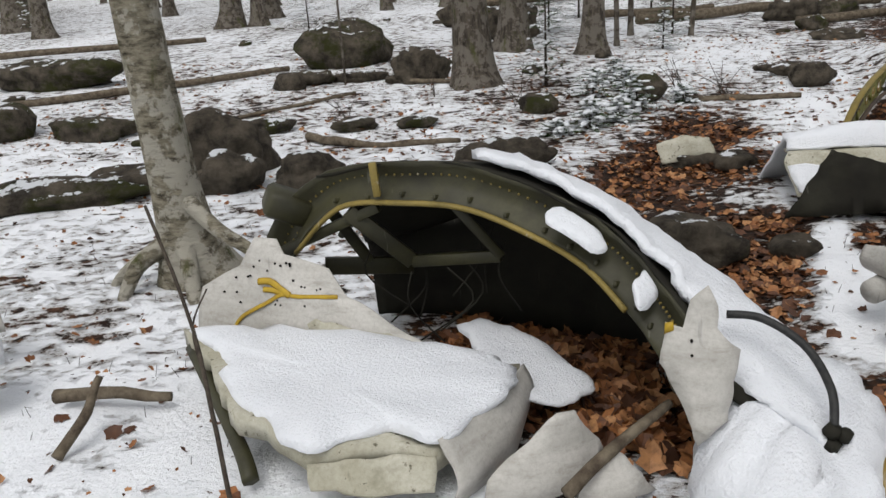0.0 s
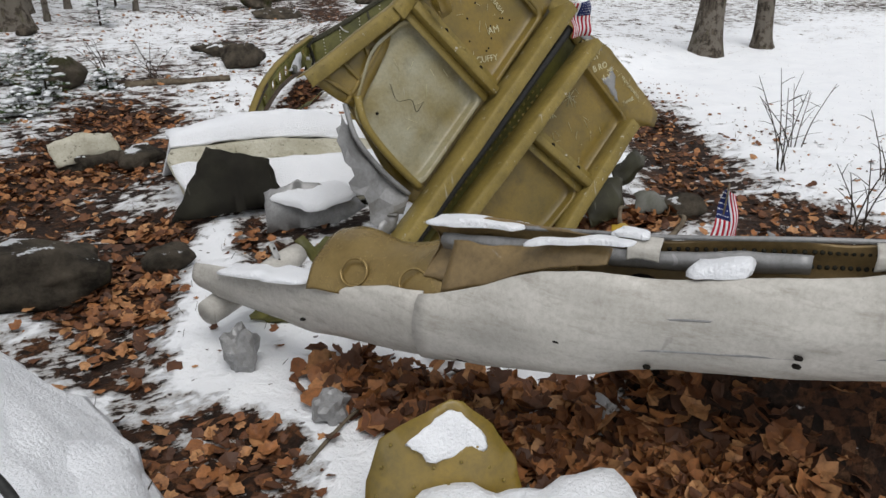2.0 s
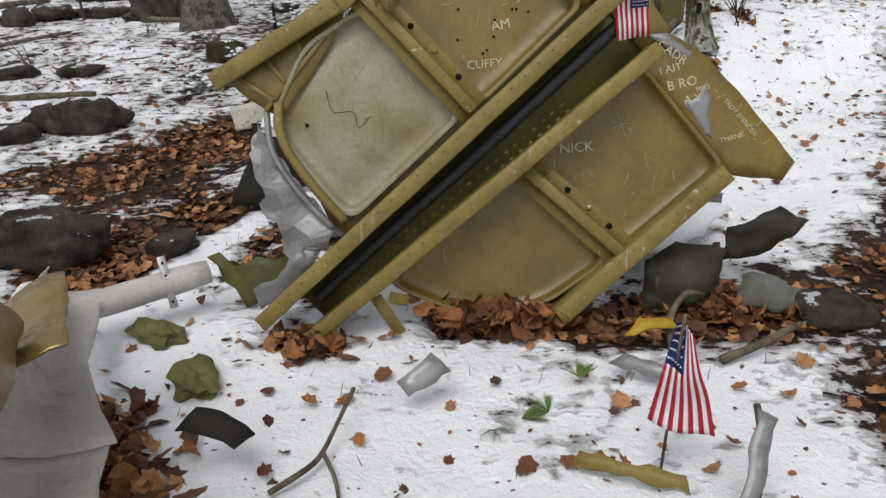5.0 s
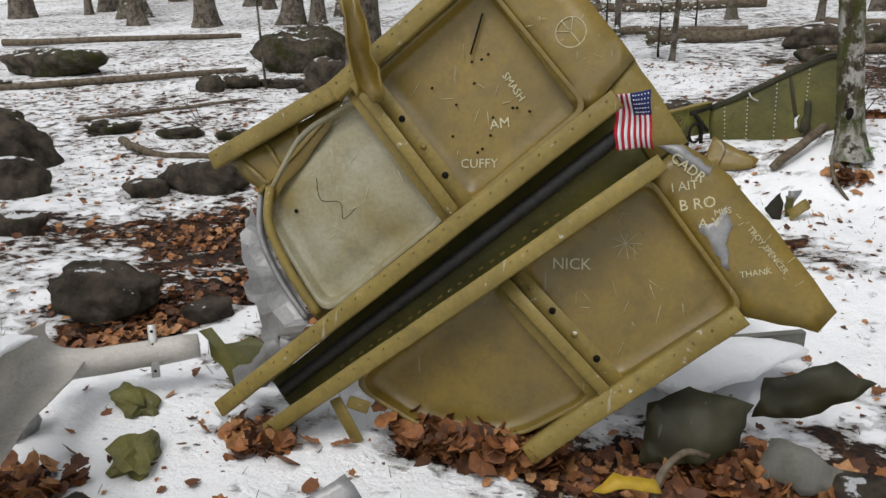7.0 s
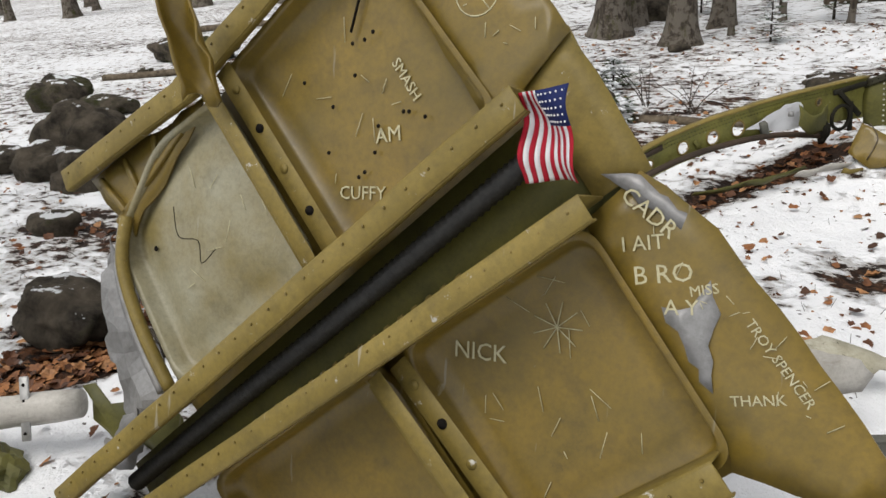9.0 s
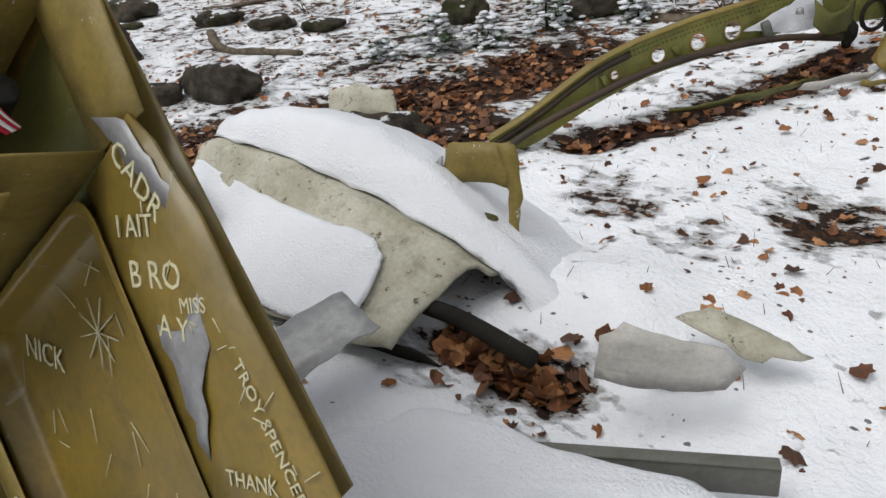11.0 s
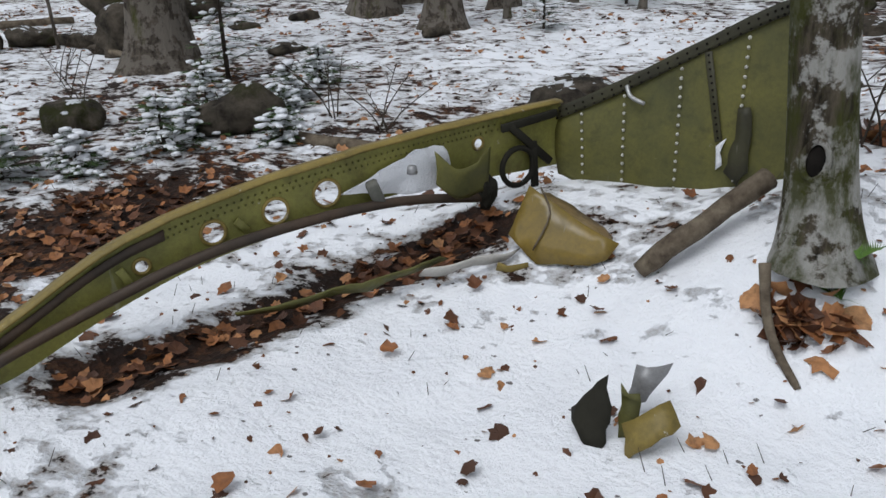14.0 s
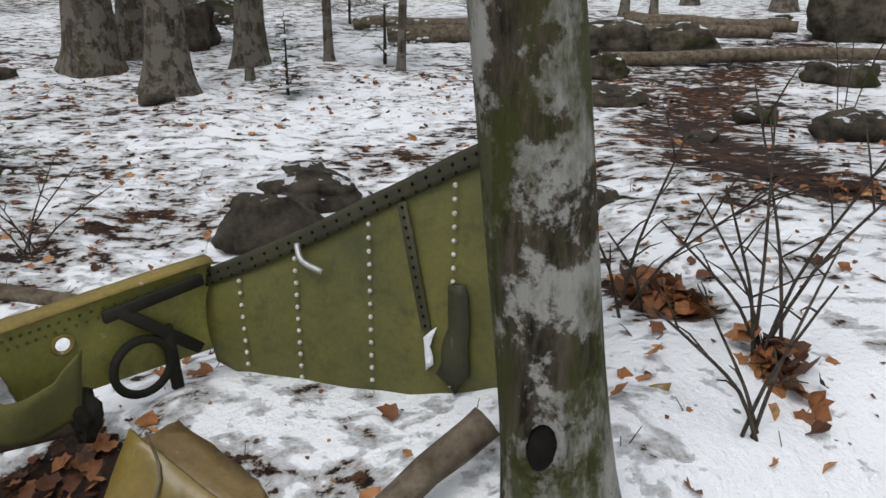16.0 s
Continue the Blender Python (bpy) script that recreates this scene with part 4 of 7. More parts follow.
def build_arch():
    th = thing("fuselage_arch", pose(0, 2.9, 0), "arched dark fuselage shell with ribs, open front, snow on its back", "wreckage")
    inv = inverse_of(th)
    rim = [Vector(p) for p in RIM]
    cen = Vector((0.1, 2.75, 0.0))

    def inset(p, d, back=(0, 0, 0)):
        return p + (cen - p).normalized() * d + Vector(back)
    front = [inset(p, 0.0) for p in rim]
    low = [inset(p, 0.17) for p in rim]
    midl = [inset(p, 0.09, (0.03, 0.05, 0.0)) for p in rim]
    part("rim_band", skin(bmesh.new(), loft([[inv @ p for p in front], [inv @ p for p in midl], [inv @ p for p in low]], 6, 6), 0.008, 0.012, 6), DARK_OLIVE, th, "dark olive rim band with rivets")
    part("lower_flange", tube(bmesh.new(), [inv @ p for p in spline(low[1:8], 6)], 0.012, 6), OLIVE_PALE, th, "pale curved flange")
    rv = bmesh.new()
    for p in spline(midl, 9):
        rivets(rv, [inv @ (p + Vector((-0.01, -0.012, 0.03))), inv @ (p + Vector((-0.01, -0.012, -0.03)))], 0.006, (-0.3, -0.9, 0.2))
    part("rivet_row", rv, OLIVE_PALE, th)
    sh0 = rim[2:]
    mid = [a.lerp(Vector(b), 0.5) + Vector((0.03, 0.0, 0.05)) for a, b in zip(sh0, BACK)]
    # shell and back wall: interior shade is put into the near-black colour
    part("shell", skin(bmesh.new(), loft([[inv @ p for p in sh0], [inv @ p for p in mid], [inv @ Vector(p) for p in BACK]], 6, 12), 0.008, 0.012, 4), DARK, th, "dark curved shell, inner shade in its colour")
    low_back = [Vector(p) for p in BACK]
    part("back_wall", skin(bmesh.new(), loft([[inv @ p for p in low_back], [inv @ Vector((p.x * 0.9, p.y - 0.02, -0.12)) for p in low_back]], 5, 4), 0.008, 0.02, 5), DARK, th, "crumpled back wall, inner shade in its dark colour")
    for k, (d, b) in enumerate((((0.06), (0.22, 0.32, -0.1)), ((0.08), (0.38, 0.6, -0.2)))):
        pts = spline([inset(p, d, b) for p in rim[1:8]], 6)
        part("rib", tube(bmesh.new(), [inv @ p for p in pts], 0.018, 6), DARK_OLIVE, th, "curved inner rib")
    for i in range(2, 8):
        for f in (0.0, 0.5):
            p = rim[i].lerp(rim[i + 1], f)
            bm = bmesh.new()
            bar(bm, inv @ inset(p, 0.13), inv @ inset(p, 0.10, (0.38, 0.6, -0.22)), 0.014, 0.02, (0, 0, 1))
            part("stringer", bm, DARK_OLIVE, th)
    # window-like frame and braces in the arch
    for a, b, w in (((-0.33, 3.08, 0.62), (-0.08, 3.15, 0.36), 0.07), ((-0.08, 3.15, 0.36), (0.3, 3.0, 0.42), 0.05), ((0.30, 3.0, 0.42), (0.12, 2.95, 0.66), 0.04), ((-0.65, 3.2, 0.42), (-0.2, 3.06, 0.64), 0.045), ((-0.5, 3.3, 0.3), (-0.1, 3.4, 0.25), 0.08), ((-0.45, 3.25, 0.6), (-0.3, 3.35, 0.3), 0.05)):
        bm = bmesh.new()
        bar(bm, inv @ Vector(a), inv @ Vector(b), w, 0.035, (0.1, -1, 0.1))
        part("brace", bm, DARK_OLIVE, th, "dark olive brace")
    bm = bmesh.new()
    bar(bm, inv @ Vector((-0.2, 3.0, 0.84)), inv @ Vector((-0.19, 3.0, 0.70)), 0.03, 0.03, (0, -1, 0))
    part("clip", bm, OLIVE_PALE, th, "pale riveted clip")
    bm = bmesh.new()
    box(bm, (0.2, 0.16, 0.12), pose(-0.62, 0.33, 0.62, 10, 25, 20), 0.02)
    part("bent_bracket", bm, DARK_OLIVE, th, "bent corner bracket")
    rnd = random.Random(8)
    for k in range(9):
        a = Vector((rnd.uniform(-0.3, 0.7), rnd.uniform(2.9, 3.2), rnd.uniform(0.35, 0.55)))
        bm = bmesh.new()
        tube(bm, [inv @ p for p in spline([a, a + Vector((rnd.uniform(-0.1, 0.1), 0, -0.15)), a + Vector((rnd.uniform(-0.15, 0.15), -0.05, -0.3))], 4)], 0.004, 5)
        part("loose_wire", bm, DARK, th)


DARK_OLIVE = painted("grimy_dark_olive", (0.052, 0.049, 0.022), (0.022, 0.021, 0.012), (0.20, 0.20, 0.16), 0.68, 0.5, dirt=(0.02, 0.017, 0.01))
build_arch()
g = [[Vector(p) + Vector((0.015, 0.02, 0.015)) for p in RIM[4:]], [Vector(a).lerp(Vector(b), 0.5) + Vector((0.04, 0.0, 0.09)) for a, b in zip(RIM[4:], BACK[2:])], [Vector(b) + Vector((0.03, 0.02, 0.02)) for b in BACK[2:]]]
g[0] = [p + Vector((0.0, 0.02, 0.03)) for p in g[0]]
solid("snow_blanket", skin(bmesh.new(), loft(g, 7, 24), 0.035, 0.028, 9), SNOW, Matrix(), "thick wet snow lying over the arched shell", "snow")
for a, b in (((0.48, 2.66, 0.70), (0.62, 2.53, 0.62)), ((0.72, 2.36, 0.55), (0.75, 2.3, 0.5))):
    a, b = Vector(a), Vector(b)
    snow_cap("snow_patch", [a + Vector((-0.03, -0.05, -0.02)), b + Vector((-0.03, -0.05, -0.02)), b + Vector((0.02, 0.03, 0.0)), a + Vector((0.02, 0.03, 0.0))], 0.03, "snow clump on the dark rim band", seed=4)

# white perforated plate with hose beside the arch
th = thing("white_plate", frame_of((0.755, 2.0, 0.10), (0.75, -0.25, -0.1), (0.05, 0.2, 1)) @ Matrix.Diagonal((0.74, 0.84, 0.84, 1)), "upright torn white metal plate with a row of holes", "wreckage")
part("sheet", plate(bmesh.new(), [(0.0, 0.22), (-0.12, 0.36), (-0.13, 0.50), (-0.06, 0.50), (-0.05, 0.60), (0.0, 0.66), (0.05, 0.6), (0.06, 0.52), (0.16, 0.46), (0.17, 0.2), (0.08, 0.1)], Matrix(), 0.006, 0.03, 0.004, 0.035, 11, 0.02), WHITE, th, "bent white sheet")
bm = bmesh.new()
for k in range(6):
    bmesh.ops.create_cone(bm, cap_ends=True, segments=8, radius1=0.006, radius2=0.006, depth=0.012, matrix=Matrix.Translation((-0.02 + 0.012 * k, 0.46 - 0.05 * k, 0.03)))
part("hole_row", bm, HOLE, th, "row of small black holes")
part("paint_mark", plate(bmesh.new(), [(-0.125, 0.46), (-0.09, 0.48), (-0.1, 0.51), (-0.13, 0.5)], Matrix.Translation((0, 0, 0.012)), 0.002, 0, 0, 0.02), YELLOW, th, "yellow paint mark")
snow_cap("snow_drift", [(0.789, 1.901, -0.050), (0.978, 2.339, -0.050), (1.263, 2.415, -0.050), (1.494, 2.335, -0.050), (1.399, 1.978, -0.050), (1.215, 1.703, -0.050), (0.945, 1.682, -0.050)], 0.27, "granular snow heaped beside the white plate", seed=41)
HOSE = [(0.93, 2.13, 0.52), (1.02, 2.09, 0.52), (1.12, 2.02, 0.46), (1.17, 1.95, 0.36), (1.16, 1.89, 0.28)]
th = thing("black_hose", pose(1.05, 2.0, 0.3), "black rubber hose bent over the snow with a clamp", "hose")
inv = inverse_of(th)
part("tube", tube(bmesh.new(), [inv @ p for p in spline(HOSE, 8)], 0.0125, 10), RUBBER, th)
for dx, dy, dz, r in ((0, 0, 0, 0.024), (0.03, -0.01, -0.01, 0.02), (0, -0.01, -0.04, 0.022), (-0.005, -0.015, -0.075, 0.02)):
    bm = bmesh.new()
    bmesh.ops.create_cone(bm, cap_ends=True, segments=10, radius1=r, radius2=r * 0.85, depth=0.03, matrix=Matrix.Translation(inv @ Vector((1.155 + dx, 1.885 + dy, 0.27 + dz))) @ pose(0, 0, 0, 20, 15))
    part("clamp", bm, DARK, th, "dark metal clamp")

# white slab under snow, upright painted plate, broken plates in front
th = thing("white_slab", Matrix(), "broken white fuselage slab tilted on the ground under snow", "wreckage")
part("slab", plate(bmesh.new(), [(-1.05, 2.92), (-0.3, 2.72), (0.33, 2.46), (0.24, 2.2), (0.05, 1.95), (-0.1, 1.99), (-0.33, 1.96), (-0.5, 2.12), (-0.6, 2.15), (-0.8, 2.55)], Matrix.Translation((0, 0, 0.11)), 0.08, 0.03, 0.012, 0.06, 12, 0.03), WHITE_SPECK, th, "speckled white slab")
part("curled_edge", skin(bmesh.new(), loft([[(0.34, 2.46, 0.20), (0.25, 2.2, 0.24), (0.06, 1.95, 0.24)], [(0.37, 2.42, 0.14), (0.29, 2.14, 0.13), (0.12, 1.88, 0.12)], [(0.34, 2.35, 0.03), (0.24, 2.08, 0.0), (0.02, 1.86, 0.02)]], 6, 10), 0.006, 0.012, 6), WHITE, th, "curled white edge")
part("front_edge", skin(bmesh.new(), loft([[(0.05, 1.95, 0.18), (-0.15, 1.97, 0.17), (-0.33, 1.95, 0.17)], [(0.04, 1.9, 0.10), (-0.15, 1.92, 0.08), (-0.32, 1.9, 0.11)]], 6, 6), 0.008, 0.02, 8), WHITE_SPECK, th, "ragged speckled front edge")
part("side_frame", tube(bmesh.new(), spline([(-1.0, 2.86, 0.12), (-0.78, 2.48, 0.10), (-0.6, 2.16, 0.08), (-0.55, 2.06, 0.04)], 5), 0.03, 6), DARK_OLIVE, th, "dark olive side frame")
snow_cap("snow_pad", [(-1.03, 2.9, 0.195), (-0.3, 2.7, 0.215), (0.29, 2.44, 0.215), (0.22, 2.22, 0.225), (0.04, 1.98, 0.225), (-0.1, 2.02, 0.22), (-0.32, 1.98, 0.21), (-0.48, 2.13, 0.20), (-0.58, 2.18, 0.195), (-0.78, 2.56, 0.195)], 0.045, "even pad of granular snow on the white slab", seed=6)
th = thing("painted_plate", frame_of((-1.02, 2.98, 0.1), (1.02, -0.36, 0.0), (0.08, 0.42, 1)), "upright dull white plate with a yellow brush mark", "wreckage")
part("sheet", plate(bmesh.new(), [(0, 0), (0.0, 0.24), (0.06, 0.27), (0.19, 0.34), (0.26, 0.46), (0.36, 0.46), (0.4, 0.40), (0.62, 0.36), (0.72, 0.26), (0.92, 0.16), (1.08, 0.1), (1.06, 0.03), (0.6, 0.0)], Matrix(), 0.006, 0.03, 0.006, 0.05, 13, 0.02), WHITE, th, "bent white sheet")
part("dirty_band", plate(bmesh.new(), [(0.28, 0.06), (0.32, 0.13), (0.5, 0.16), (0.95, 0.12), (1.04, 0.07), (1.0, 0.03), (0.5, 0.02)], Matrix.Translation((0, 0, 0.008)), 0.003, 0.03, 0.01, 0.04, 14, 0.02), WHITE_SPECK, th, "speckled dirty lower band")
bm = bmesh.new()
for pts, r in (([(0.2, 0.07), (0.24, 0.13), (0.36, 0.2), (0.42, 0.235), (0.5, 0.235), (0.68, 0.25)], 0.009), ([(0.30, 0.28), (0.36, 0.285), (0.42, 0.255), (0.46, 0.235)], 0.015), ([(0.33, 0.25), (0.38, 0.25), (0.43, 0.24)], 0.012)):
    us = [u for u, _ in pts]
    tube(bm, [(u, v, 0.014 + 0.03 * (1 - ((u / 1.08) * 2 - 1) ** 2)) for u, v, _ in spline([(u, v, 0) for u, v in pts], 6)], r, 6)
for v in bm.verts:
    v.co.z = 0.014 + 0.03 * (1 - ((v.co.x / 1.08) * 2 - 1) ** 2) + (v.co.z - 0.014 - 0.03 * (1 - ((v.co.x / 1.08) * 2 - 1) ** 2)) * 0.25
part("brush_mark", bm, YELLOW, th, "yellow brush mark")
bm = bmesh.new()
rnd = random.Random(3)
for k in range(26):
    u, v = rnd.uniform(0.05, 0.6), rnd.uniform(0.18, 0.38)
    if v < 0.22 + 0.5 * min(u, 0.3):
        bmesh.ops.create_cone(bm, cap_ends=True, segments=6, radius1=0.005, radius2=0.005, depth=0.006, matrix=Matrix.Translation((u, v, 0.008 + 0.03 * (1 - ((u / 1.08) * 2 - 1) ** 2))))
part("hole_row", bm, HOLE, th, "small black holes")
for name, o, x, y, out, seed in (("white_shard", (0.18, 1.9, 0.02), (1, 0.35, 0), (-0.1, 0.3, 1), [(0, 0), (0.02, 0.1), (0.12, 0.17), (0.25, 0.26), (0.31, 0.25), (0.40, 0.13), (0.42, 0.08), (0.3, 0.02)], 15), ("white_shard", (0.45, 1.93, 0.0), (1, 0.2, 0), (0.0, 0.5, 1), [(0, 0), (0.06, 0.13), (0.14, 0.16), (0.26, 0.02)], 16),
                                 ("white_shard", (0.9, 1.72, 0.0), (1, 0.3, 0), (0, 0.4, 1), [(-0.1, 0), (-0.06, 0.1), (-0.02, 0.14), (0.0, 0.02)], 17), ("white_shard", (-1.95, 2.75, 0.0), (1, -0.2, 0), (0, 0.4, 1), [(-0.3, 0), (-0.3, 0.26), (-0.18, 0.30), (-0.12, 0.2), (0.12, 0.14), (0.16, 0.04)], 18), ("white_shard", (-2.1, 3.15, 0.0), (1, -0.1, 0), (0, 0.4, 1), [(-0.3, 0), (-0.2, 0.34), (0.04, 0.33), (0.1, 0.1)], 19)):
    solid(name, plate(bmesh.new(), out, frame_of(o, x, y), 0.006, 0.05, 0.006, 0.035, seed, 0.02), WHITE, Matrix(), "torn shard of white aircraft skin stuck in snow", "wreckage", "white shards")
snow_cap("snow_pad", [(0.1, 3.0, 0.1), (0.3, 3.05, 0.08), (0.6, 2.6, 0.05), (0.5, 2.4, 0.07), (0.3, 2.42, 0.12)], 0.035, "snow-covered broken sheet beside the slab", seed=9)
snow_cap("snow_pad", [(-2.3, 2.9, 0.12), (-1.9, 2.95, 0.14), (-1.78, 2.7, 0.12), (-2.2, 2.6, 0.12)], 0.08, "snow lump on a broken white shard", seed=10)


# ---- olive plate with rivets, yellow-olive corner piece, can and crushed parts ----
th = thing("olive_plate", frame_of((1.98, 1.88, -0.02), (0.86, -0.5, 0.05), (0.22, 0.40, 0.75)), "bent olive riveted plate half under snow", "wreckage")
part("sheet", plate(bmesh.new(), [(0, 0), (0.0, 0.12), (0.05, 0.24), (0.1, 0.27), (0.26, 0.34), (0.30, 0.33), (0.38, 0.26), (0.44, 0.16), (0.46, 0.03), (0.2, 0.05)], Matrix(), 0.008, 0.03, 0.003, 0.035, 20, 0.015), OLIVE, th, "olive sheet")
bm = bmesh.new()
for u, v in ((0.03, 0.08), (0.05, 0.16), (0.08, 0.22), (0.15, 0.2), (0.2, 0.15), (0.24, 0.1), (0.28, 0.16), (0.33, 0.2), (0.36, 0.14), (0.4, 0.1), (0.3, 0.28), (0.14, 0.1)):
    rivets(bm, [Vector((u, v, 0.014 + 0.03 * (1 - ((u / 0.46) * 2 - 1) ** 2)))], 0.006, (0, 0, 1))
part("rivet_row", bm, OLIVE_PALE, th)
PMX = frame_of((1.98, 1.88, -0.02), (0.86, -0.5, 0.05), (0.22, 0.40, 0.75))
snow_cap("snow_patch", [PMX @ Vector(p) for p in ((0.13, 0.22, 0.045), (0.27, 0.31, 0.045), (0.36, 0.2, 0.035), (0.22, 0.17, 0.045))], 0.02, "snow patch stuck on the olive plate", seed=11)
snow_cap("snow_drift", [(1.8, 1.74, -0.08), (2.05, 1.83, 0.0), (2.3, 1.7, 0.05), (2.6, 1.5, 0.06), (2.45, 1.15, 0.0), (2.1, 1.0, -0.06), (1.8, 1.2, -0.1)], 0.09, "drift of snow against the olive plate", seed=12)
th = thing("olive_corner_piece", pose(1.33, 1.72, 0.0, 0, 0, -25), "yellow-olive folded corner piece with snow in its fold", "wreckage")
part("face", plate(bmesh.new(), [(-0.02, 0), (0.0, 0.14), (0.05, 0.24), (0.1, 0.22), (0.2, 0.05), (0.18, -0.04)], pose(0, 0, 0, 60), 0.008, 0.02, 0.004, 0.035, 21, 0.02), OLIVE_PALE, th)
part("fold", plate(bmesh.new(), [(-0.12, -0.04), (-0.1, 0.1), (0.03, 0.24), (0.0, 0.0)], pose(0, 0, 0, 55, -35, 0), 0.008, 0.02, 0.004, 0.035, 22, 0.02), OLIVE, th)


def crushed(name, x, y, r, mat, label, sq=(1, 1, 1), seed=0, lift=0.6):
    bm = bmesh.new()
    bmesh.ops.create_icosphere(bm, subdivisions=3, radius=r)
    for v in bm.verts:
        k = noise.noise(v.co / r * 1.6 + Vector((seed, seed, 0)))
        v.co *= 1 + 0.55 * k + 0.25 * abs(noise.noise(v.co / r * 4 + Vector((seed, 0, 0))))
        v.co = Vector((v.co.x * sq[0], v.co.y * sq[1], v.co.z * sq[2]))
    return solid(name, bm, mat, pose(x, y, gz(x, y) + r * sq[2] * lift, 0, 0, seed * 40), label, "wreckage", smooth=False)


crushed("crushed_can", 2.17, 2.5, 0.062, GREY, "crushed shiny metal can on snow", (1, 1, 1.1), 1)
crushed("crushed_fitting", 2.03, 3.05, 0.085, GREY, "crumpled grey fitting beside the hull nose", (0.9, 0.8, 1.3), 2)
crushed("crushed_fitting", 2.62, 3.0, 0.08, OLIVE_GREEN, "crumpled olive fitting beside the hull nose", (1.5, 1.1, 0.7), 3)
crushed("crushed_fitting", 2.35, 3.35, 0.08, OLIVE_GREEN, "crumpled olive sheet beside the hull nose", (1.6, 0.9, 0.6), 4)


def shard(name, o, x, y, out, mat, label, seed, bend=0.02, crumple=0.02, thick=0.006, jag=0.008):
    return solid(name, plate(bmesh.new(), out, frame_of(o, x, y), thick, bend, jag, 0.035, seed, crumple), mat, Matrix(), label, "wreckage", "metal shards")


# dark torn metal and snow sheets between the panel and the trail
shard("dark_torn_sheet", (2.25, 4.9, -0.1), (0.95, -0.3, 0), (0.35, 0.25, 1), [(0, 0), (0.25, 0.45), (0.38, 0.42), (0.62, 0.36), (0.7, 0.1), (0.5, 0.05), (0.2, 0.02)], DARK, "dark perforated torn sheet leaning over leaves", 30, 0.06, 0.04)
shard("grey_torn_sheet", (2.7, 4.45, -0.1), (0.95, -0.25, 0), (0.05, 0.25, 1), [(0, 0), (0.0, 0.24), (0.2, 0.3), (0.5, 0.22), (0.62, 0.1), (0.4, 0.02)], GREY, "grey crumpled sheet with snow", 31, 0.08, 0.05)
snow_cap("snow_patch", [(2.72, 4.5, 0.1), (3.05, 4.4, 0.14), (3.2, 4.25, 0.1), (2.9, 4.25, 0.06)], 0.05, "snow patch on crumpled grey sheet", seed=15)


# ---- snow-covered slab beyond the panel ----
th = thing("speckled_slab", Matrix(), "big speckled white skin section with a raised rib, under snow", "wreckage")
near = [(2.4, 5.06, 0.0), (2.75, 4.84, -0.05), (3.25, 4.65, -0.06), (3.65, 4.6, -0.05), (4.03, 4.62, -0.02)]
ridge = [(2.35, 5.22, 0.2), (2.8, 5.12, 0.22), (3.3, 5.02, 0.21), (3.7, 4.98, 0.2), (4.08, 5.0, 0.08)]
top = [(2.4, 5.3, 0.25), (2.85, 5.22, 0.27), (3.33, 5.13, 0.25), (3.75, 5.1, 0.16), (4.12, 5.1, 0.02)]
crest = [(2.42, 5.42, 0.34), (2.88, 5.36, 0.41), (3.28, 5.32, 0.42), (3.62, 5.3, 0.35), (3.98, 5.2, 0.17)]
back = [(2.5, 5.6, 0.2), (2.95, 5.7, 0.18), (3.45, 5.65, 0.12), (3.8, 5.5, 0.02), (4.08, 5.3, -0.04)]
part("skin", skin(bmesh.new(), loft([near, ridge, top, back], 6, 15), 0.02, 0.012, 5), WHITE_SPECK, th, "speckled dirty white skin")
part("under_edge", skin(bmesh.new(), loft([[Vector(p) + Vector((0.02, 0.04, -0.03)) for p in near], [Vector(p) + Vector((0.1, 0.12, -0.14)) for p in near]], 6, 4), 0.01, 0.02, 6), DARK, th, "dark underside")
lift = Vector((0, 0, 0.03))
solid("snow_blanket", skin(bmesh.new(), loft([[Vector(p) + lift for p in near[:4] ] + [Vector((3.86, 4.62, 0.02))], [Vector(p).lerp(Vector(q), 0.45) + lift for p, q in zip(near[:4], ridge)] + [Vector((3.86, 4.74, 0.08))], [Vector(p).lerp(Vector(q), 0.82) + lift * 0.7 for p, q in zip(near[:4], ridge)] + [Vector((3.82, 4.86, 0.13))]], 6, 12), 0.018, 0.018, 9), SNOW, Matrix(), "melting snow on the near slope of the slab", "snow")
far = [[Vector(p) + lift * 0.6 for p in top] + [Vector((4.3, 5.06, -0.12))], [Vector(p) for p in crest] + [Vector((4.42, 5.14, -0.12))],
       [Vector((2.5, 5.7, 0.22)), Vector((2.95, 5.75, 0.24)), Vector((3.4, 5.7, 0.2)), Vector((3.78, 5.55, 0.12)), Vector((4.1, 5.38, 0.0)), Vector((4.5, 5.25, -0.2))],
       [Vector((2.5, 6.1, -0.2)), Vector((2.95, 6.2, -0.2)), Vector((3.5, 6.15, -0.22)), Vector((3.95, 5.95, -0.22)), Vector((4.35, 5.7, -0.24)), Vector((4.6, 5.4, -0.26))]]
solid("snow_blanket", skin(bmesh.new(), loft(far, 6, 24), 0.025, 0.022, 8), SNOW, Matrix(), "thick snow on the far slope of the slab", "snow")
th = thing("olive_bracket", pose(3.86, 5.36, 0.165, 0, 0, 6), "bent olive sheet-metal bracket standing in snow", "wreckage")
part("top_fold", plate(bmesh.new(), [(-0.13, 0), (-0.1, 0.18), (0.16, 0.2), (0.18, 0.02), (0.1, 0.04), (-0.05, 0.04)], pose(0, 0, 0.02, 75), 0.006, 0.03, 0.005, 0.03, 50, 0.02), OLIVE_PALE, th)
part("side_fold", plate(bmesh.new(), [(0.12, 0.2), (0.19, 0.2), (0.22, 0.0), (0.21, -0.16), (0.17, -0.17), (0.16, 0.02)], pose(0, -0.01, 0.02, 80), 0.006, 0.0, 0.005, 0.03, 51, 0.02), OLIVE_PALE, th)
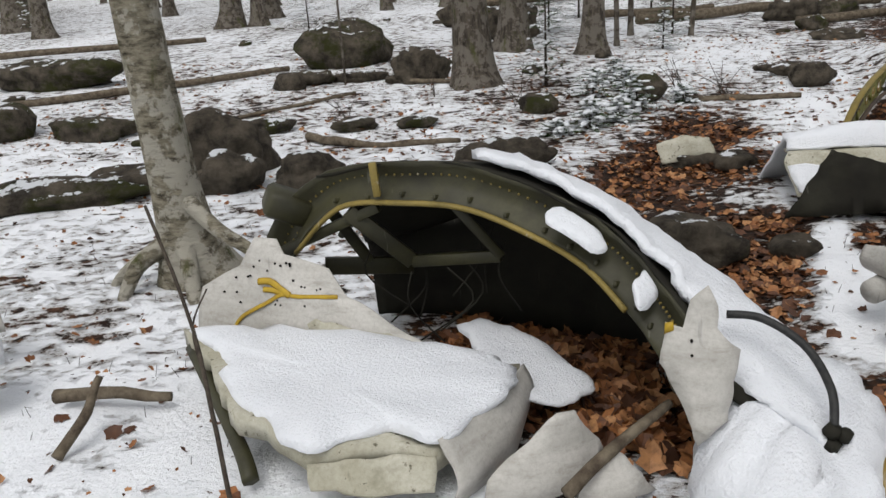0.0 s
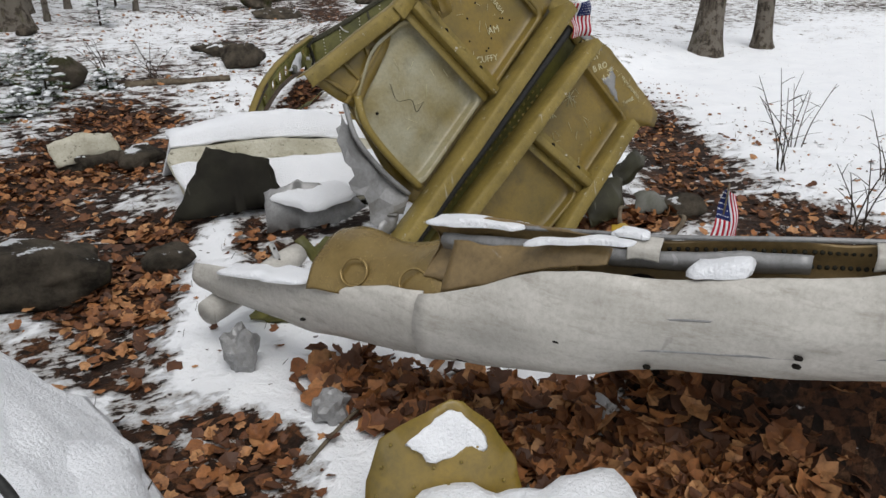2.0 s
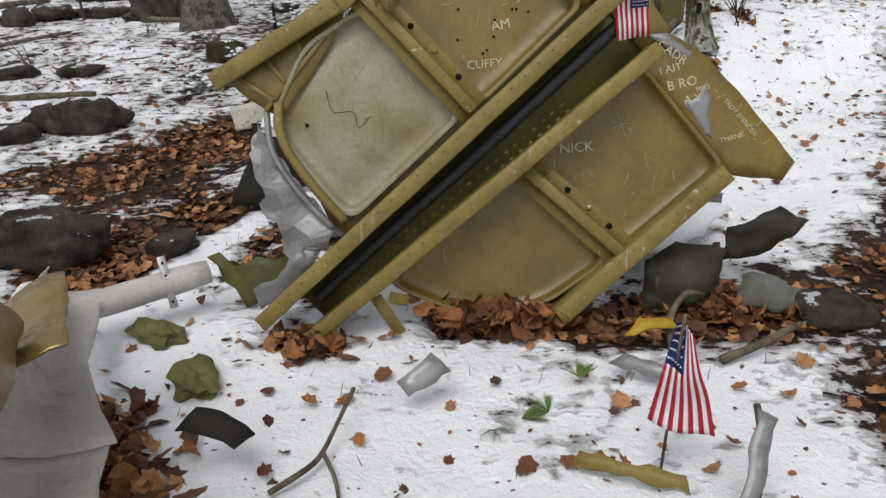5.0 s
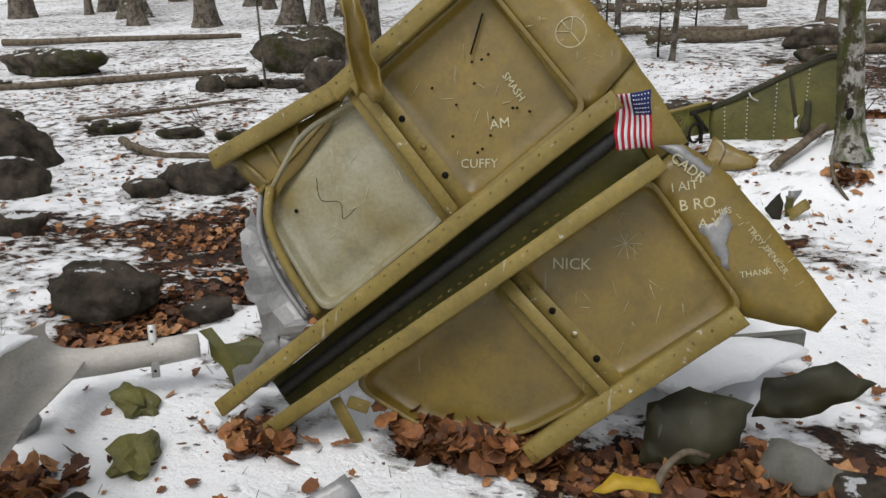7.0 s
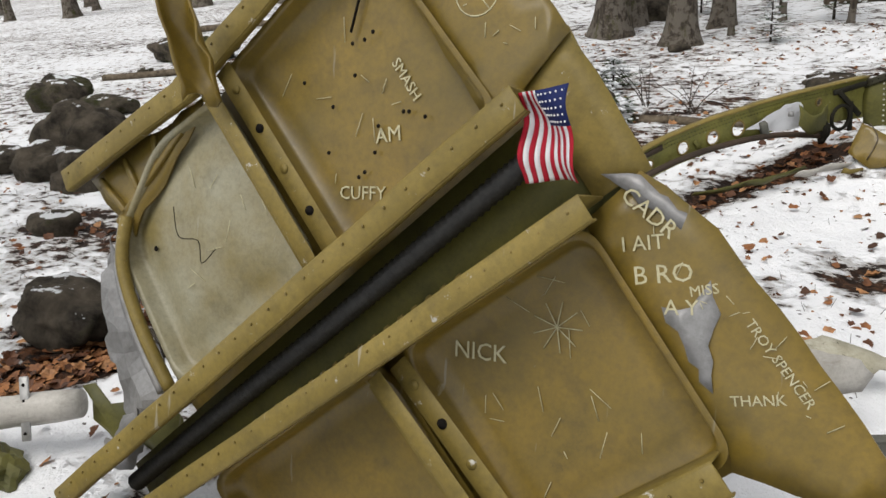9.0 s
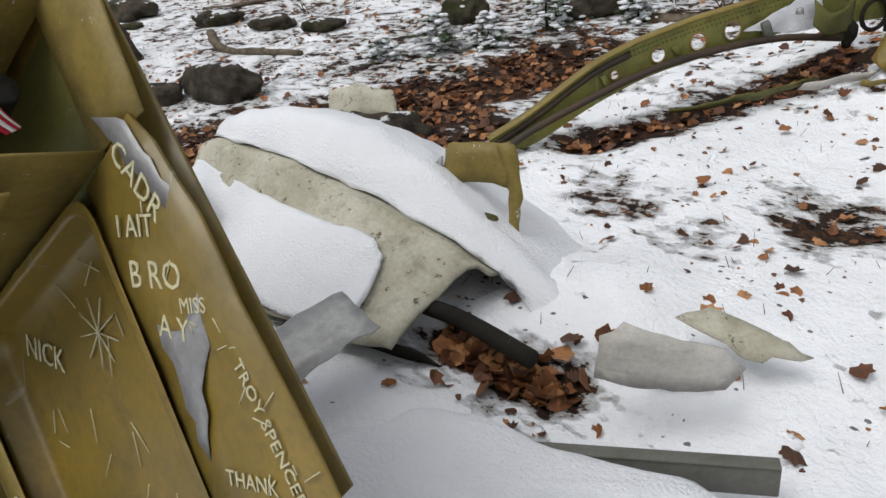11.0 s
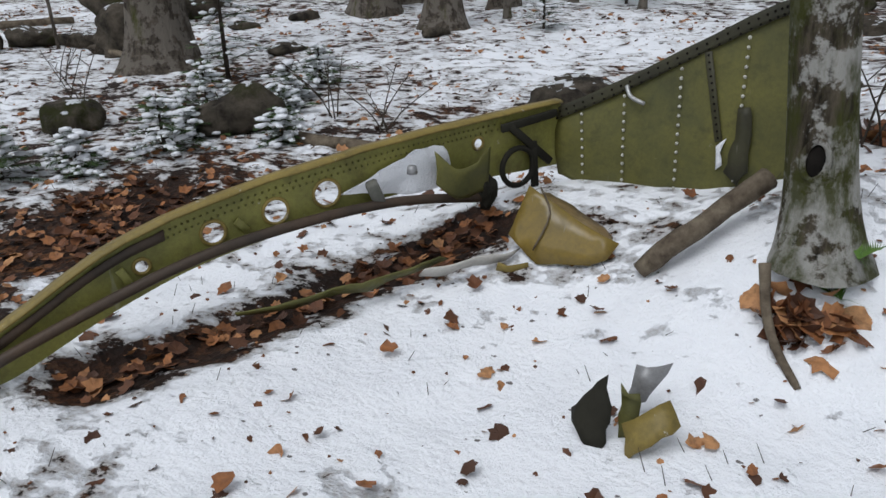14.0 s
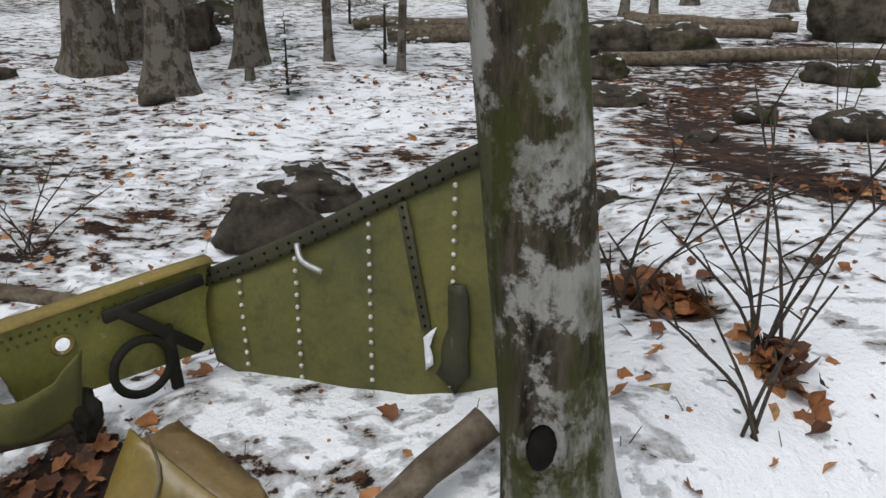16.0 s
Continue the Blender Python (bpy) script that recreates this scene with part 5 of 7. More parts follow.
part("wing_fold", plate(bmesh.new(), [(-0.18, -0.06), (-0.16, 0.12), (-0.11, 0.16), (-0.12, -0.05)], pose(0, -0.02, 0.0, 80), 0.006, 0.0, 0.005, 0.03, 52, 0.02), GREY, th)
part("roller", tube(bmesh.new(), [(-0.27, -0.05, -0.02), (0.14, -0.12, -0.06)], 0.05, 12), OLIVE_GREEN, th, "dark olive cylinder under the bracket")
crushed("crushed_fitting", 3.59, 5.3, 0.045, OLIVE_GREEN, "small olive bracket poking out of snow", (0.7, 0.7, 1.5), 5, 3.2)
solid("white_shard", plate(bmesh.new(), [(0, 0), (0.02, 0.15), (0.1, 0.2), (0.4, 0.1), (0.47, 0.02), (0.4, -0.04)], frame_of((4.681, 4.729, 0.010), (0.85, 0.5, 0.0), (-0.1, 0.15, 1)) @ Matrix.Scale(0.85, 4), 0.006, 0.04, 0.005, 0.04, 53, 0.015), WHITE, Matrix(), "curved dull white shard standing in snow", "wreckage", "white shards")
shard("speckled_shard", (4.86, 5.1, -0.03), (0.9, 0.3, -0.12), (0.2, 0.8, 0.3), [(-0.1, 0.06), (0.0, 0.1), (0.3, 0.0), (0.12, -0.06)], WHITE_SPECK, "speckled flat shard poking from snow", 54)
shard("silver_sheet", (3.88, 4.30, 0.02), (0.42, 0.9, 0.35), (-0.9, 0.3, 0.25), [(-0.1, -0.1), (-0.14, 0.12), (0.3, 0.12), (0.32, -0.08)], STRIPS, "silver bent sheet with snow on it", 55, 0.04, 0.01)
shard("white_shard_flat", (2.05, 6.6, -0.1), (1, 0.2, 0), (0, 0.35, 0.8), [(-0.2, 0), (-0.22, 0.18), (0.0, 0.24), (0.28, 0.2), (0.32, 0.05)], WHITE_SPECK, "grey-white speckled shard by the trail", 56, 0.03)
th = thing("grey_spar", pose(4.85, 4.55, -0.12), "grey lichened spar length lying in snow", "wreckage")
bm = bmesh.new()
bar(bm, (-0.28, -0.13, 0.03), (0.335, 0.14, 0.03), 0.012, 0.09, (0, 0, 1))
part("web", bm, GREY_MOSS := painted("lichened_grey_metal", (0.16, 0.155, 0.14), (0.10, 0.10, 0.085), (0.25, 0.25, 0.22), 0.66, 0.6, dirt=(0.05, 0.055, 0.03)), th)
bm = bmesh.new()
bar(bm, (-0.285, -0.12, 0.075), (0.33, 0.15, 0.075), 0.04, 0.01, (0, 0, 1))
part("top_flange", bm, GREY_MOSS, th)
snow_cap("snow_drift", [(4.2, 3.95, 0.02), (4.3, 4.38, 0.0), (4.6, 4.44, -0.02), (5.1, 4.52, -0.07), (5.0, 4.3, -0.05), (4.6, 3.8, 0.02)], 0.05, "thick snow slab on a flat sheet beside the spar", seed=20)
shard("flat_sheet", (4.35, 3.9, -0.02), (0.9, 0.4, -0.04), (-0.4, 0.9, 0), [(0, 0), (0.05, 0.35), (0.4, 0.35), (0.75, 0.2), (0.5, -0.02)], GREY, "flat grey sheet under snow", 57, 0, 0.01)
bm = bmesh.new()
tube(bm, spline([(3.98, 4.84, 0.0), (4.15, 4.82, 0.005), (4.3, 4.79, 0.0), (4.47, 4.76, -0.02)], 6), 0.03, 8)
solid("dark_tube", bm, DARK, Matrix(), "dark bent tube lying among leaves", "wreckage")


# ---- spar with lightening holes, pipe, wing section ----
def build_spar():
    th = thing("wing_spar", pose(3.9, 7.0, 0.1), "long olive spar web with round holes, half in snow", "wreckage")
    inv = inverse_of(th)
    ax = Vector((0.624, 0.781, 0))
    o = Vector((3.241, 6.39, 0))
    nrm = Vector((0.781, -0.624, 0))
    down = Vector((0, 0, -1))
    m = inv @ frame_of(o, ax, (0, 0, 1))
    top = [(0.0, -0.03), (0.27, 0.09), (0.62, 0.275), (0.96, 0.375), (1.38, 0.445), (1.79, 0.49), (2.15, 0.515), (2.6, 0.535)]
    low = [(2.6, 0.25), (2.15, 0.26), (1.79, 0.27), (1.55, 0.25), (1.38, 0.225), (0.96, 0.165), (0.62, 0.06), (0.27, -0.09), (0.06, -0.12)]
    t = [o + ax * p.x + Vector((0, 0, p.y)) for p in spline([(*p, 0) for p in top], 8)]
    edge = [(p.x, p.y) for p in spline([(*p, 0) for p in top], 6)] + [(p.x, p.y) for p in spline([(*p, 0) for p in low], 6)]
    holes = [(0.735, 0.205, 0.028), (0.995, 0.272, 0.045), (1.235, 0.305, 0.05), (1.445, 0.335, 0.055), (2.15, 0.42, 0.026)]
    bm = bmesh.new()
    es = []
    for loop in [edge] + [[(u + r * math.cos(w), v + r * math.sin(w)) for w in (math.tau * k / 18 for k in range(18))] for u, v, r in holes]:
        vs = [bm.verts.new((u, v, 0)) for u, v in loop]
        es += [bm.edges.new((vs[k], vs[(k + 1) % len(vs)])) for k in range(len(vs))]
    bmesh.ops.triangle_fill(bm, use_beauty=True, use_dissolve=False, edges=es)
    ext = bmesh.ops.extrude_face_region(bm, geom=list(bm.faces))
    bmesh.ops.translate(bm, verts=[g for g in ext["geom"] if isinstance(g, bmesh.types.BMVert)], vec=(0, 0, -0.006))
    for v in bm.verts:
        v.co = m @ v.co
    part("web", bm, OLIVE_LIME, th, "yellow-green web pierced by round holes", False)
    part("cap", skin(bmesh.new(), [[inv @ (p - nrm * 0.035 + Vector((0, 0, 0.012))) for p in t], [inv @ (p + Vector((0, 0, 0.012))) for p in t], [inv @ (p + nrm * 0.02 + Vector((0, 0, 0.004))) for p in t]], 0.008, 0.005), OLIVE_PALE, th, "pale top cap")
    part("lower_strip", skin(bmesh.new(), [[inv @ (p + down * 0.02 + nrm * 0.006) for p in t[:22]], [inv @ (p + down * 0.055 + nrm * 0.01) for p in t[:22]]], 0.008, 0.006), RUSTY, th, "rust-brown edge strip")
    rv = bmesh.new()
    for p, q in zip(t[8:], t[9:]):
        for k in (0.0, 0.5):
            rivets(rv, [inv @ (p.lerp(q, k) + down * 0.03 + nrm * 0.006), inv @ (p.lerp(q, k + 0.25) + down * 0.055 + nrm * 0.006)], 0.005, nrm)
    tagged(part("rivet_row", rv, OLIVE_GREEN, th), kind="stuff")
    for u, v, r in holes:
        bm = bmesh.new()
        tube(bm, [m @ Vector((u + r * math.cos(w), v + r * math.sin(w), 0.002)) for w in (math.tau * k / 20 for k in range(21))], 0.007, 6, False)
        part("hole_rim", bm, OLIVE_PALE, th, "flanged rim of a round hole")
    for u, v, hgt in ((0.66, 0.17, 0.09), (1.08, 0.28, 0.05)):
        bm = bmesh.new()
        bar(bm, m @ Vector((u, v + hgt / 2, 0.012)), m @ Vector((u + 0.04, v - hgt / 2, 0.012)), 0.03, 0.016, m.to_3x3() @ Vector((0, 0, 1)))
        part("doubler", bm, OLIVE_LIME, th, "small riveted doubler")
    # big ring and struts at the joint with the wing
    c = Vector((4.726, 8.202, 0.289))
    q = Vector((0, 0, 1)).rotation_difference(nrm).to_matrix()
    bm = bmesh.new()
    tube(bm, [inv @ (c + q @ Vector((0.085 * math.cos(w), 0.085 * math.sin(w), 0))) for w in (math.tau * k / 26 for k in range(27))], 0.013, 8, False)
    part("ring", bm, DARK, th, "dark ring fitting")
    for a, b in (((4.695, 8.162, 0.483), (4.840, 8.344, 0.283)), ((4.777, 8.265, 0.392), (4.787, 8.277, 0.181)), ((4.670, 8.131, 0.473), (4.857, 8.364, 0.503))):
        bm = bmesh.new()
        bar(bm, inv @ Vector(a), inv @ Vector(b), 0.035, 0.02, tuple(nrm))
        part("strut", bm, DARK, th, "dark fitting strut")
    part("bent_flap", skin(bmesh.new(), loft([[inv @ Vector(p) for p in ((4.481, 7.815, 0.449), (4.580, 7.874, 0.361), (4.651, 8.059, 0.409))], [inv @ Vector(p) for p in ((4.496, 7.801, 0.379), (4.588, 7.869, 0.337), (4.650, 8.026, 0.344))], [inv @ Vector(p) for p in ((4.499, 7.805, 0.306), (4.564, 7.886, 0.230), (4.646, 8.020, 0.240))]], 5, 8), 0.006, 0.015, 8), OLIVE_GREEN, th, "bent olive flap")
    bm = bmesh.new()
    box(bm, (0.05, 0.05, 0.11), Matrix.Translation(inv @ Vector((4.293, 7.643, 0.308))) @ pose(0, 0, 0, 15, -20, 30), 0.008)
    part("block", bm, GREY_MOSS, th, "small grey block")
    bm = bmesh.new()
    bmesh.ops.create_cone(bm, cap_ends=True, segments=6, radius1=0.022, radius2=0.018, depth=0.03, matrix=Matrix.Translation(inv @ Vector((4.451, 7.649, 0.415))))
    part("bolt", bm, GREY, th, "grey hex bolt")


build_spar()
snow_cap("snow_patch", [(4.215, 7.577, 0.327), (4.343, 7.737, 0.406), (4.459, 7.883, 0.441), (4.508, 7.944, 0.286), (4.371, 7.772, 0.266)], 0.012, "snow caught on the spar web", seed=23)
bm = bmesh.new()
tube(bm, spline([(3.300, 6.350, -0.100), (3.437, 6.555, 0.009), (3.789, 6.996, 0.185), (4.053, 7.326, 0.249), (4.351, 7.700, 0.257), (4.626, 8.044, 0.188)], 8), 0.02, 10)
solid("rusty_pipe", bm, RUSTY, Matrix(), "long bent brown pipe along the spar", "pipe")
crushed("pipe_clamp", 4.626, 8.044, 0.05, DARK, "dark clamp at the end of the pipe", (0.8, 0.8, 1.5), 7, 2.2)
shard("olive_strip", (3.940, 7.133, -0.040), (0.75, 0.65, 0.1), (0.3, -0.3, 0.5), [(0, 0), (0.0, 0.05), (0.4, 0.07), (0.8, 0.06), (0.85, 0.0)], OLIVE_GREEN, "olive strip lying in leaf mould", 60, 0.03)
shard("white_edge_strip", (4.5, 7.55, 0.02), (0.8, 0.5, 0.15), (0.3, -0.3, 0.6), [(0, 0), (0.02, 0.06), (0.3, 0.06), (0.42, 0.0)], WHITE, "white-edged torn strip below the pipe", 61, 0.03)


CLOTH_PALE = simple("pale_rivet_paint", (0.55, 0.54, 0.48), (0.42, 0.41, 0.36), 50, 0.6)


def build_wing():
    m = frame_of((4.84, 8.40, 0.2), (0.957, -0.29, 0), (0.0, 0.12, 1))
    th = thing("wing_section", m, "olive wing skin section standing on edge, rows of rivets", "wreckage")
    tops = [(0, 0.30), (0.3, 0.45), (0.6, 0.62), (0.87, 0.77), (0.98, 0.8), (1.08, 0.76)]
    bots = [(0.03, 0.02), (0.3, -0.05), (0.6, -0.05), (0.87, 0.05), (0.98, 0.1), (1.08, 0.2)]
    lines = []
    for f in (0, 0.25, 0.5, 0.75, 1.0):
        lines.append([Vector((a[0] + (b[0] - a[0]) * f, a[1] + (b[1] - a[1]) * f, 0.02 * math.sin(f * 3.1))) for a, b in zip(tops, bots)])
    part("skin", skin(bmesh.new(), loft(lines, 5, 12), 0.008, 0.008, 5), OLIVE_GREEN, th, "dull olive-green skin")
    part("top_strip", skin(bmesh.new(), loft([[Vector((u, v + 0.012, 0.02)) for u, v in tops], [Vector((u, v - 0.045, 0.022)) for u, v in tops]], 5, 3), 0.006, 0.003), DARK_OLIVE, th, "dark riveted top strip")
    hb = bmesh.new()
    for i, p in enumerate(spline([(u, v, 0) for u, v in tops], 8)):
        rivets(hb, [Vector((p.x, p.y - 0.012, 0.027)), Vector((p.x + 0.012, p.y - 0.032, 0.027))], 0.0055, (0, 0, 1))
    part("hole_row", hb, HOLE, th, "dark holes along the strip")
    for u, sh in ((0.14, 0.03), (0.33, 0.03), (0.56, 0.03), (0.80, 0.02)):
        rv = bmesh.new()
        i = max(k for k in range(len(tops)) if tops[k][0] <= u)
        f = (u - tops[i][0]) / (tops[i + 1][0] - tops[i][0])
        vt, vb = tops[i][1] + (tops[i + 1][1] - tops[i][1]) * f - 0.07, bots[i][1] + (bots[i + 1][1] - bots[i][1]) * f + 0.02
        k = int((vt - vb) / 0.035)
        rivets(rv, [Vector((u + sh * (1 - j / k) * -0.2 + sh * j / k, vt + (vb - vt) * j / k, 0.034)) for j in range(k + 1)], 0.008, (0, 0, 1))
        part("rivet_row", rv, CLOTH_PALE, th, "pale rivet row")
    bm = bmesh.new()
    bar(bm, (0.65, 0.60, 0.033), (0.74, 0.26, 0.033), 0.03, 0.008, (0, 0, 1))
    st = part("splice_strip", bm, DARK_OLIVE, th, "dark splice strip with holes")
    hb = bmesh.new()
    rivets(hb, [Vector((0.65, 0.60, 0.04)).lerp(Vector((0.74, 0.26, 0.04)), (k + 0.5) / 13) for k in range(13)], 0.005, (0, 0, 1))
    part("hole_row", hb, HOLE, st)
    part("torn_hole", plate(bmesh.new(), [(0.735, 0.24), (0.77, 0.28), (0.765, 0.25), (0.755, 0.22), (0.765, 0.17), (0.745, 0.15)], Matrix.Translation((0, 0, 0.036)), 0.003, 0, 0.003, 0.02, 3), SNOW, th, "tear with snow showing through")
    part("patch", plate(bmesh.new(), [(0.79, 0.40), (0.84, 0.41), (0.86, 0.3), (0.87, 0.16), (0.83, 0.1), (0.78, 0.14), (0.8, 0.28)], Matrix.Translation((0, 0, 0.03)), 0.008, 0.0, 0.006, 0.03, 70, 0.012), DARK_OLIVE, th, "dark bent patch")
    bm = bmesh.new()
    tube(bm, spline([(0.33, 0.44, 0.03), (0.36, 0.40, 0.05), (0.42, 0.375, 0.04)], 5), 0.009, 6)
    part("cable_end", bm, STRIPS, th, "pale cable end")
    part("tail_strip", plate(bmesh.new(), [(1.1, 0.1), (1.2, 0.22), (1.28, 0.2), (1.38, 0.24), (1.36, 0.16), (1.15, 0.04)], Matrix.Translation((0, 0, 0.01)), 0.008, 0, 0.003, 0.03, 71, 0.01), OLIVE, th, "torn tail strip with holes")
    part("white_end", plate(bmesh.new(), [(1.02, 0.3), (1.02, 0.8), (1.08, 0.84), (1.13, 0.72), (1.1, 0.4)], Matrix.Translation((0, 0, -0.05)), 0.008, 0.04, 0.005, 0.04, 72, 0.02), WHITE, th, "white torn end sheet")


build_wing()
th = thing("olive_box", frame_of((4.80, 7.73, 0.05), (0.96, -0.12, 0.0), (0.1, 0.5, 1)), "bent olive box end half buried in snow", "wreckage")
part("front", plate(bmesh.new(), [(0.0, 0.1), (0.05, 0.3), (0.1, 0.28), (0.3, 0.18), (0.44, 0.13), (0.4, 0.06), (0.34, 0.03), (0.14, 0.0)], Matrix(), 0.008, 0.02, 0.003, 0.04, 80, 0.008), OLIVE, th)
part("top", plate(bmesh.new(), [(0.05, 0.0), (0.06, 0.16), (0.4, 0.12), (0.44, 0.0)], Matrix.Translation((0, 0.28, -0.01)) @ pose(0, 0, 0, -70, 0, -22), 0.008, 0, 0.008, 0.04, 81, 0.02), BRONZE, th, "broken top edge")
bm = bmesh.new()
tube(bm, spline([(0.1, 0.3, 0.02), (0.16, 0.2, 0.03), (0.12, 0.05, 0.035)], 4), 0.004, 5)
part("strap", bm, WOOD, th, "thin broken strap")
shard("yellow_shard", (4.78, 7.68, 0.0), (0.9, 0.3, 0), (0.1, -0.3, 0.7), [(0, 0), (0.0, 0.07), (0.12, 0.08), (0.14, 0.0)], OLIVE_PALE, "small yellow-olive shard in snow", 82)


# ---- rocks ----
def rock(x, y, sx, sy, sz, seed, mat, label, turn=0, sink=0.25, group="boulders"):
    bm = bmesh.new()
    bmesh.ops.create_icosphere(bm, subdivisions=4 if max(sx, sy) > 0.25 else 3, radius=1)
    off = Vector((seed * 3.7, seed * 1.3, 0))
    for v in bm.verts:
        c = v.co.copy()
        k = 1 + 0.42 * noise.noise(c * 1.0 + off) + 0.20 * noise.noise(c * 2.3 + off) + 0.09 * abs(noise.noise(c * 5 + off)) + 0.035 * noise.noise(c * 11 + off)
        c = Vector([math.copysign(abs(a) ** 0.9, a) for a in c]) * k
        v.co = Vector((c.x * sx, c.y * sy, c.z * sz))
    return solid("boulder" if sx > 0.2 else "stone", bm, mat, pose(x, y, gz(x, y) + sz * (1 - 2 * sink), 0, 0, turn), label, "rock", group)


for k, (x, y, sx, sy, sz, mt, label, turn) in enumerate((
        (1.42, 4.28, 0.36, 0.22, 0.19, ROCK, "rounded brown-grey boulder beside the trail", -8), (2.08, 4.32, 0.15, 0.12, 0.08, ROCK, "flat grey stone beside the trail", 0),
        (2.12, 6.68, 0.26, 0.16, 0.10, ROCK, "flat grey stone on the trail", 10), (0.46, 6.75, 0.46, 0.2, 0.2, ROCK, "long dark boulder beside the leafy trail", -6),
        (-0.22, 5.35, 0.24, 0.15, 0.13, ROCK, "dark stone behind the arch", 0), (-2.2, 7.2, 0.5, 0.4, 0.42, ROCK, "big grey boulder behind the birch", 20), (-1.95, 6.5, 0.34, 0.3, 0.24, ROCK, "dark boulder behind the birch", 0),
        (-2.9, 6.6, 0.5, 0.25, 0.16, ROCK, "low flat boulder by the birch", 10), (-3.5, 6.1, 0.8, 0.3, 0.16, MOSSY, "long flat snowy slab of stone", 12), (-4.4, 9.1, 0.55, 0.3, 0.18, MOSSY, "flat mossy stone", 0), (-5.7, 9.3, 0.5, 0.4, 0.32, MOSSY, "green mossy boulder", 0),
        (-6.9, 13.2, 1.2, 0.5, 0.35, MOSSY, "long mossy boulder in snow", -5), (-1.95, 13.9, 0.85, 0.6, 0.55, MOSSY, "large mossy boulder in snow", 15), (-0.55, 11.9, 0.45, 0.3, 0.34, ROCK, "dark angular boulder in snow", 25), (-1.5, 12.2, 0.5, 0.2, 0.12, ROCK, "flat dark stone in snow", 0),
        (-2.2, 12.0, 0.3, 0.25, 0.16, MOSSY, "small mossy stone", 0), (0.4, 19.2, 0.85, 0.5, 0.4, MOSSY, "mossy boulder between trees", 0), (-1.15, 8.8, 0.3, 0.2, 0.09, MOSSY, "mossy flat stone", 0), (-0.4, 8.8, 0.26, 0.2, 0.09, MOSSY, "mossy flat stone", 0), (-2.2, 8.9, 0.35, 0.25, 0.12, MOSSY, "mossy flat stone", 0),
        (0.05, 6.5, 0.2, 0.14, 0.1, ROCK, "brown stone in leaves", 0), (-1.2, 6.3, 0.3, 0.25, 0.24, ROCK, "round grey boulder", 0), (5.25, 3.42, 0.18, 0.13, 0.09, ROCK, "flat dark stone beside the path", -20), (4.55, 9.95, 0.28, 0.2, 0.2, ROCK, "smooth dark boulder behind the wing", 10),
        (4.45, 11.1, 0.2, 0.14, 0.08, ROCK, "flat brown stone in snow", 0), (2.48, 6.52, 0.2, 0.14, 0.1, ROCK, "dark stone at the trail edge", 20), (6.62, 13.7, 0.45, 0.25, 0.12, ROCK, "flat stone in the trail", 0), (6.77, 15.1, 0.3, 0.25, 0.18, MOSSY, "mossy stone by the trail", 0), (7.1, 16.8, 0.6, 0.4, 0.3, ROCK, "grey boulder by the log", 0),
        (8.0, 16.9, 0.5, 0.4, 0.3, MOSSY, "boulder by the log", 0), (10.9, 18.6, 0.8, 0.6, 0.6, ROCK, "big grey boulder by the trail", 0), (9.3, 15.1, 0.45, 0.35, 0.2, MOSSY, "mossy boulder by the trail", 0), (8.2, 12.0, 0.3, 0.25, 0.15, ROCK, "stone at the trail edge", 0), (7.6, 9.3, 0.2, 0.15, 0.12, ROCK, "round stone in snow", 0),
        (1.05, 9.3, 0.25, 0.2, 0.16, MOSSY, "mossy stone under a snowy bush", 0), (2.35, 9.55, 0.28, 0.22, 0.2, MOSSY, "mossy stone under a snowy bush", 30), (4.6, 10.6, 0.3, 0.2, 0.12, ROCK, "dark flat stone at the trail", 0), (-2.5, 11.6, 0.25, 0.2, 0.2, ROCK, "dark stone in snow", 0), (1.2, 16.5, 0.6, 0.5, 0.5, ROCK, "dark boulder between trees", 0))):
    rock(x, y, sx * 0.92, sy * 0.92, sz * 0.9, k + 1, mt, label if len(label.split()) > 3 else label + " lying in snow", turn)
rnd = random.Random(21)
for k in range(24):
    x, y = rnd.uniform(-8, 11), rnd.uniform(8.5, 22)
    s = rnd.uniform(0.07, 0.17)
    rock(x, y, s * 1.5, s, s * 0.5, k + 60, rnd.choice((ROCK, MOSSY)), "small stone poking through snow", rnd.uniform(0, 90), 0.3, "scattered stones")


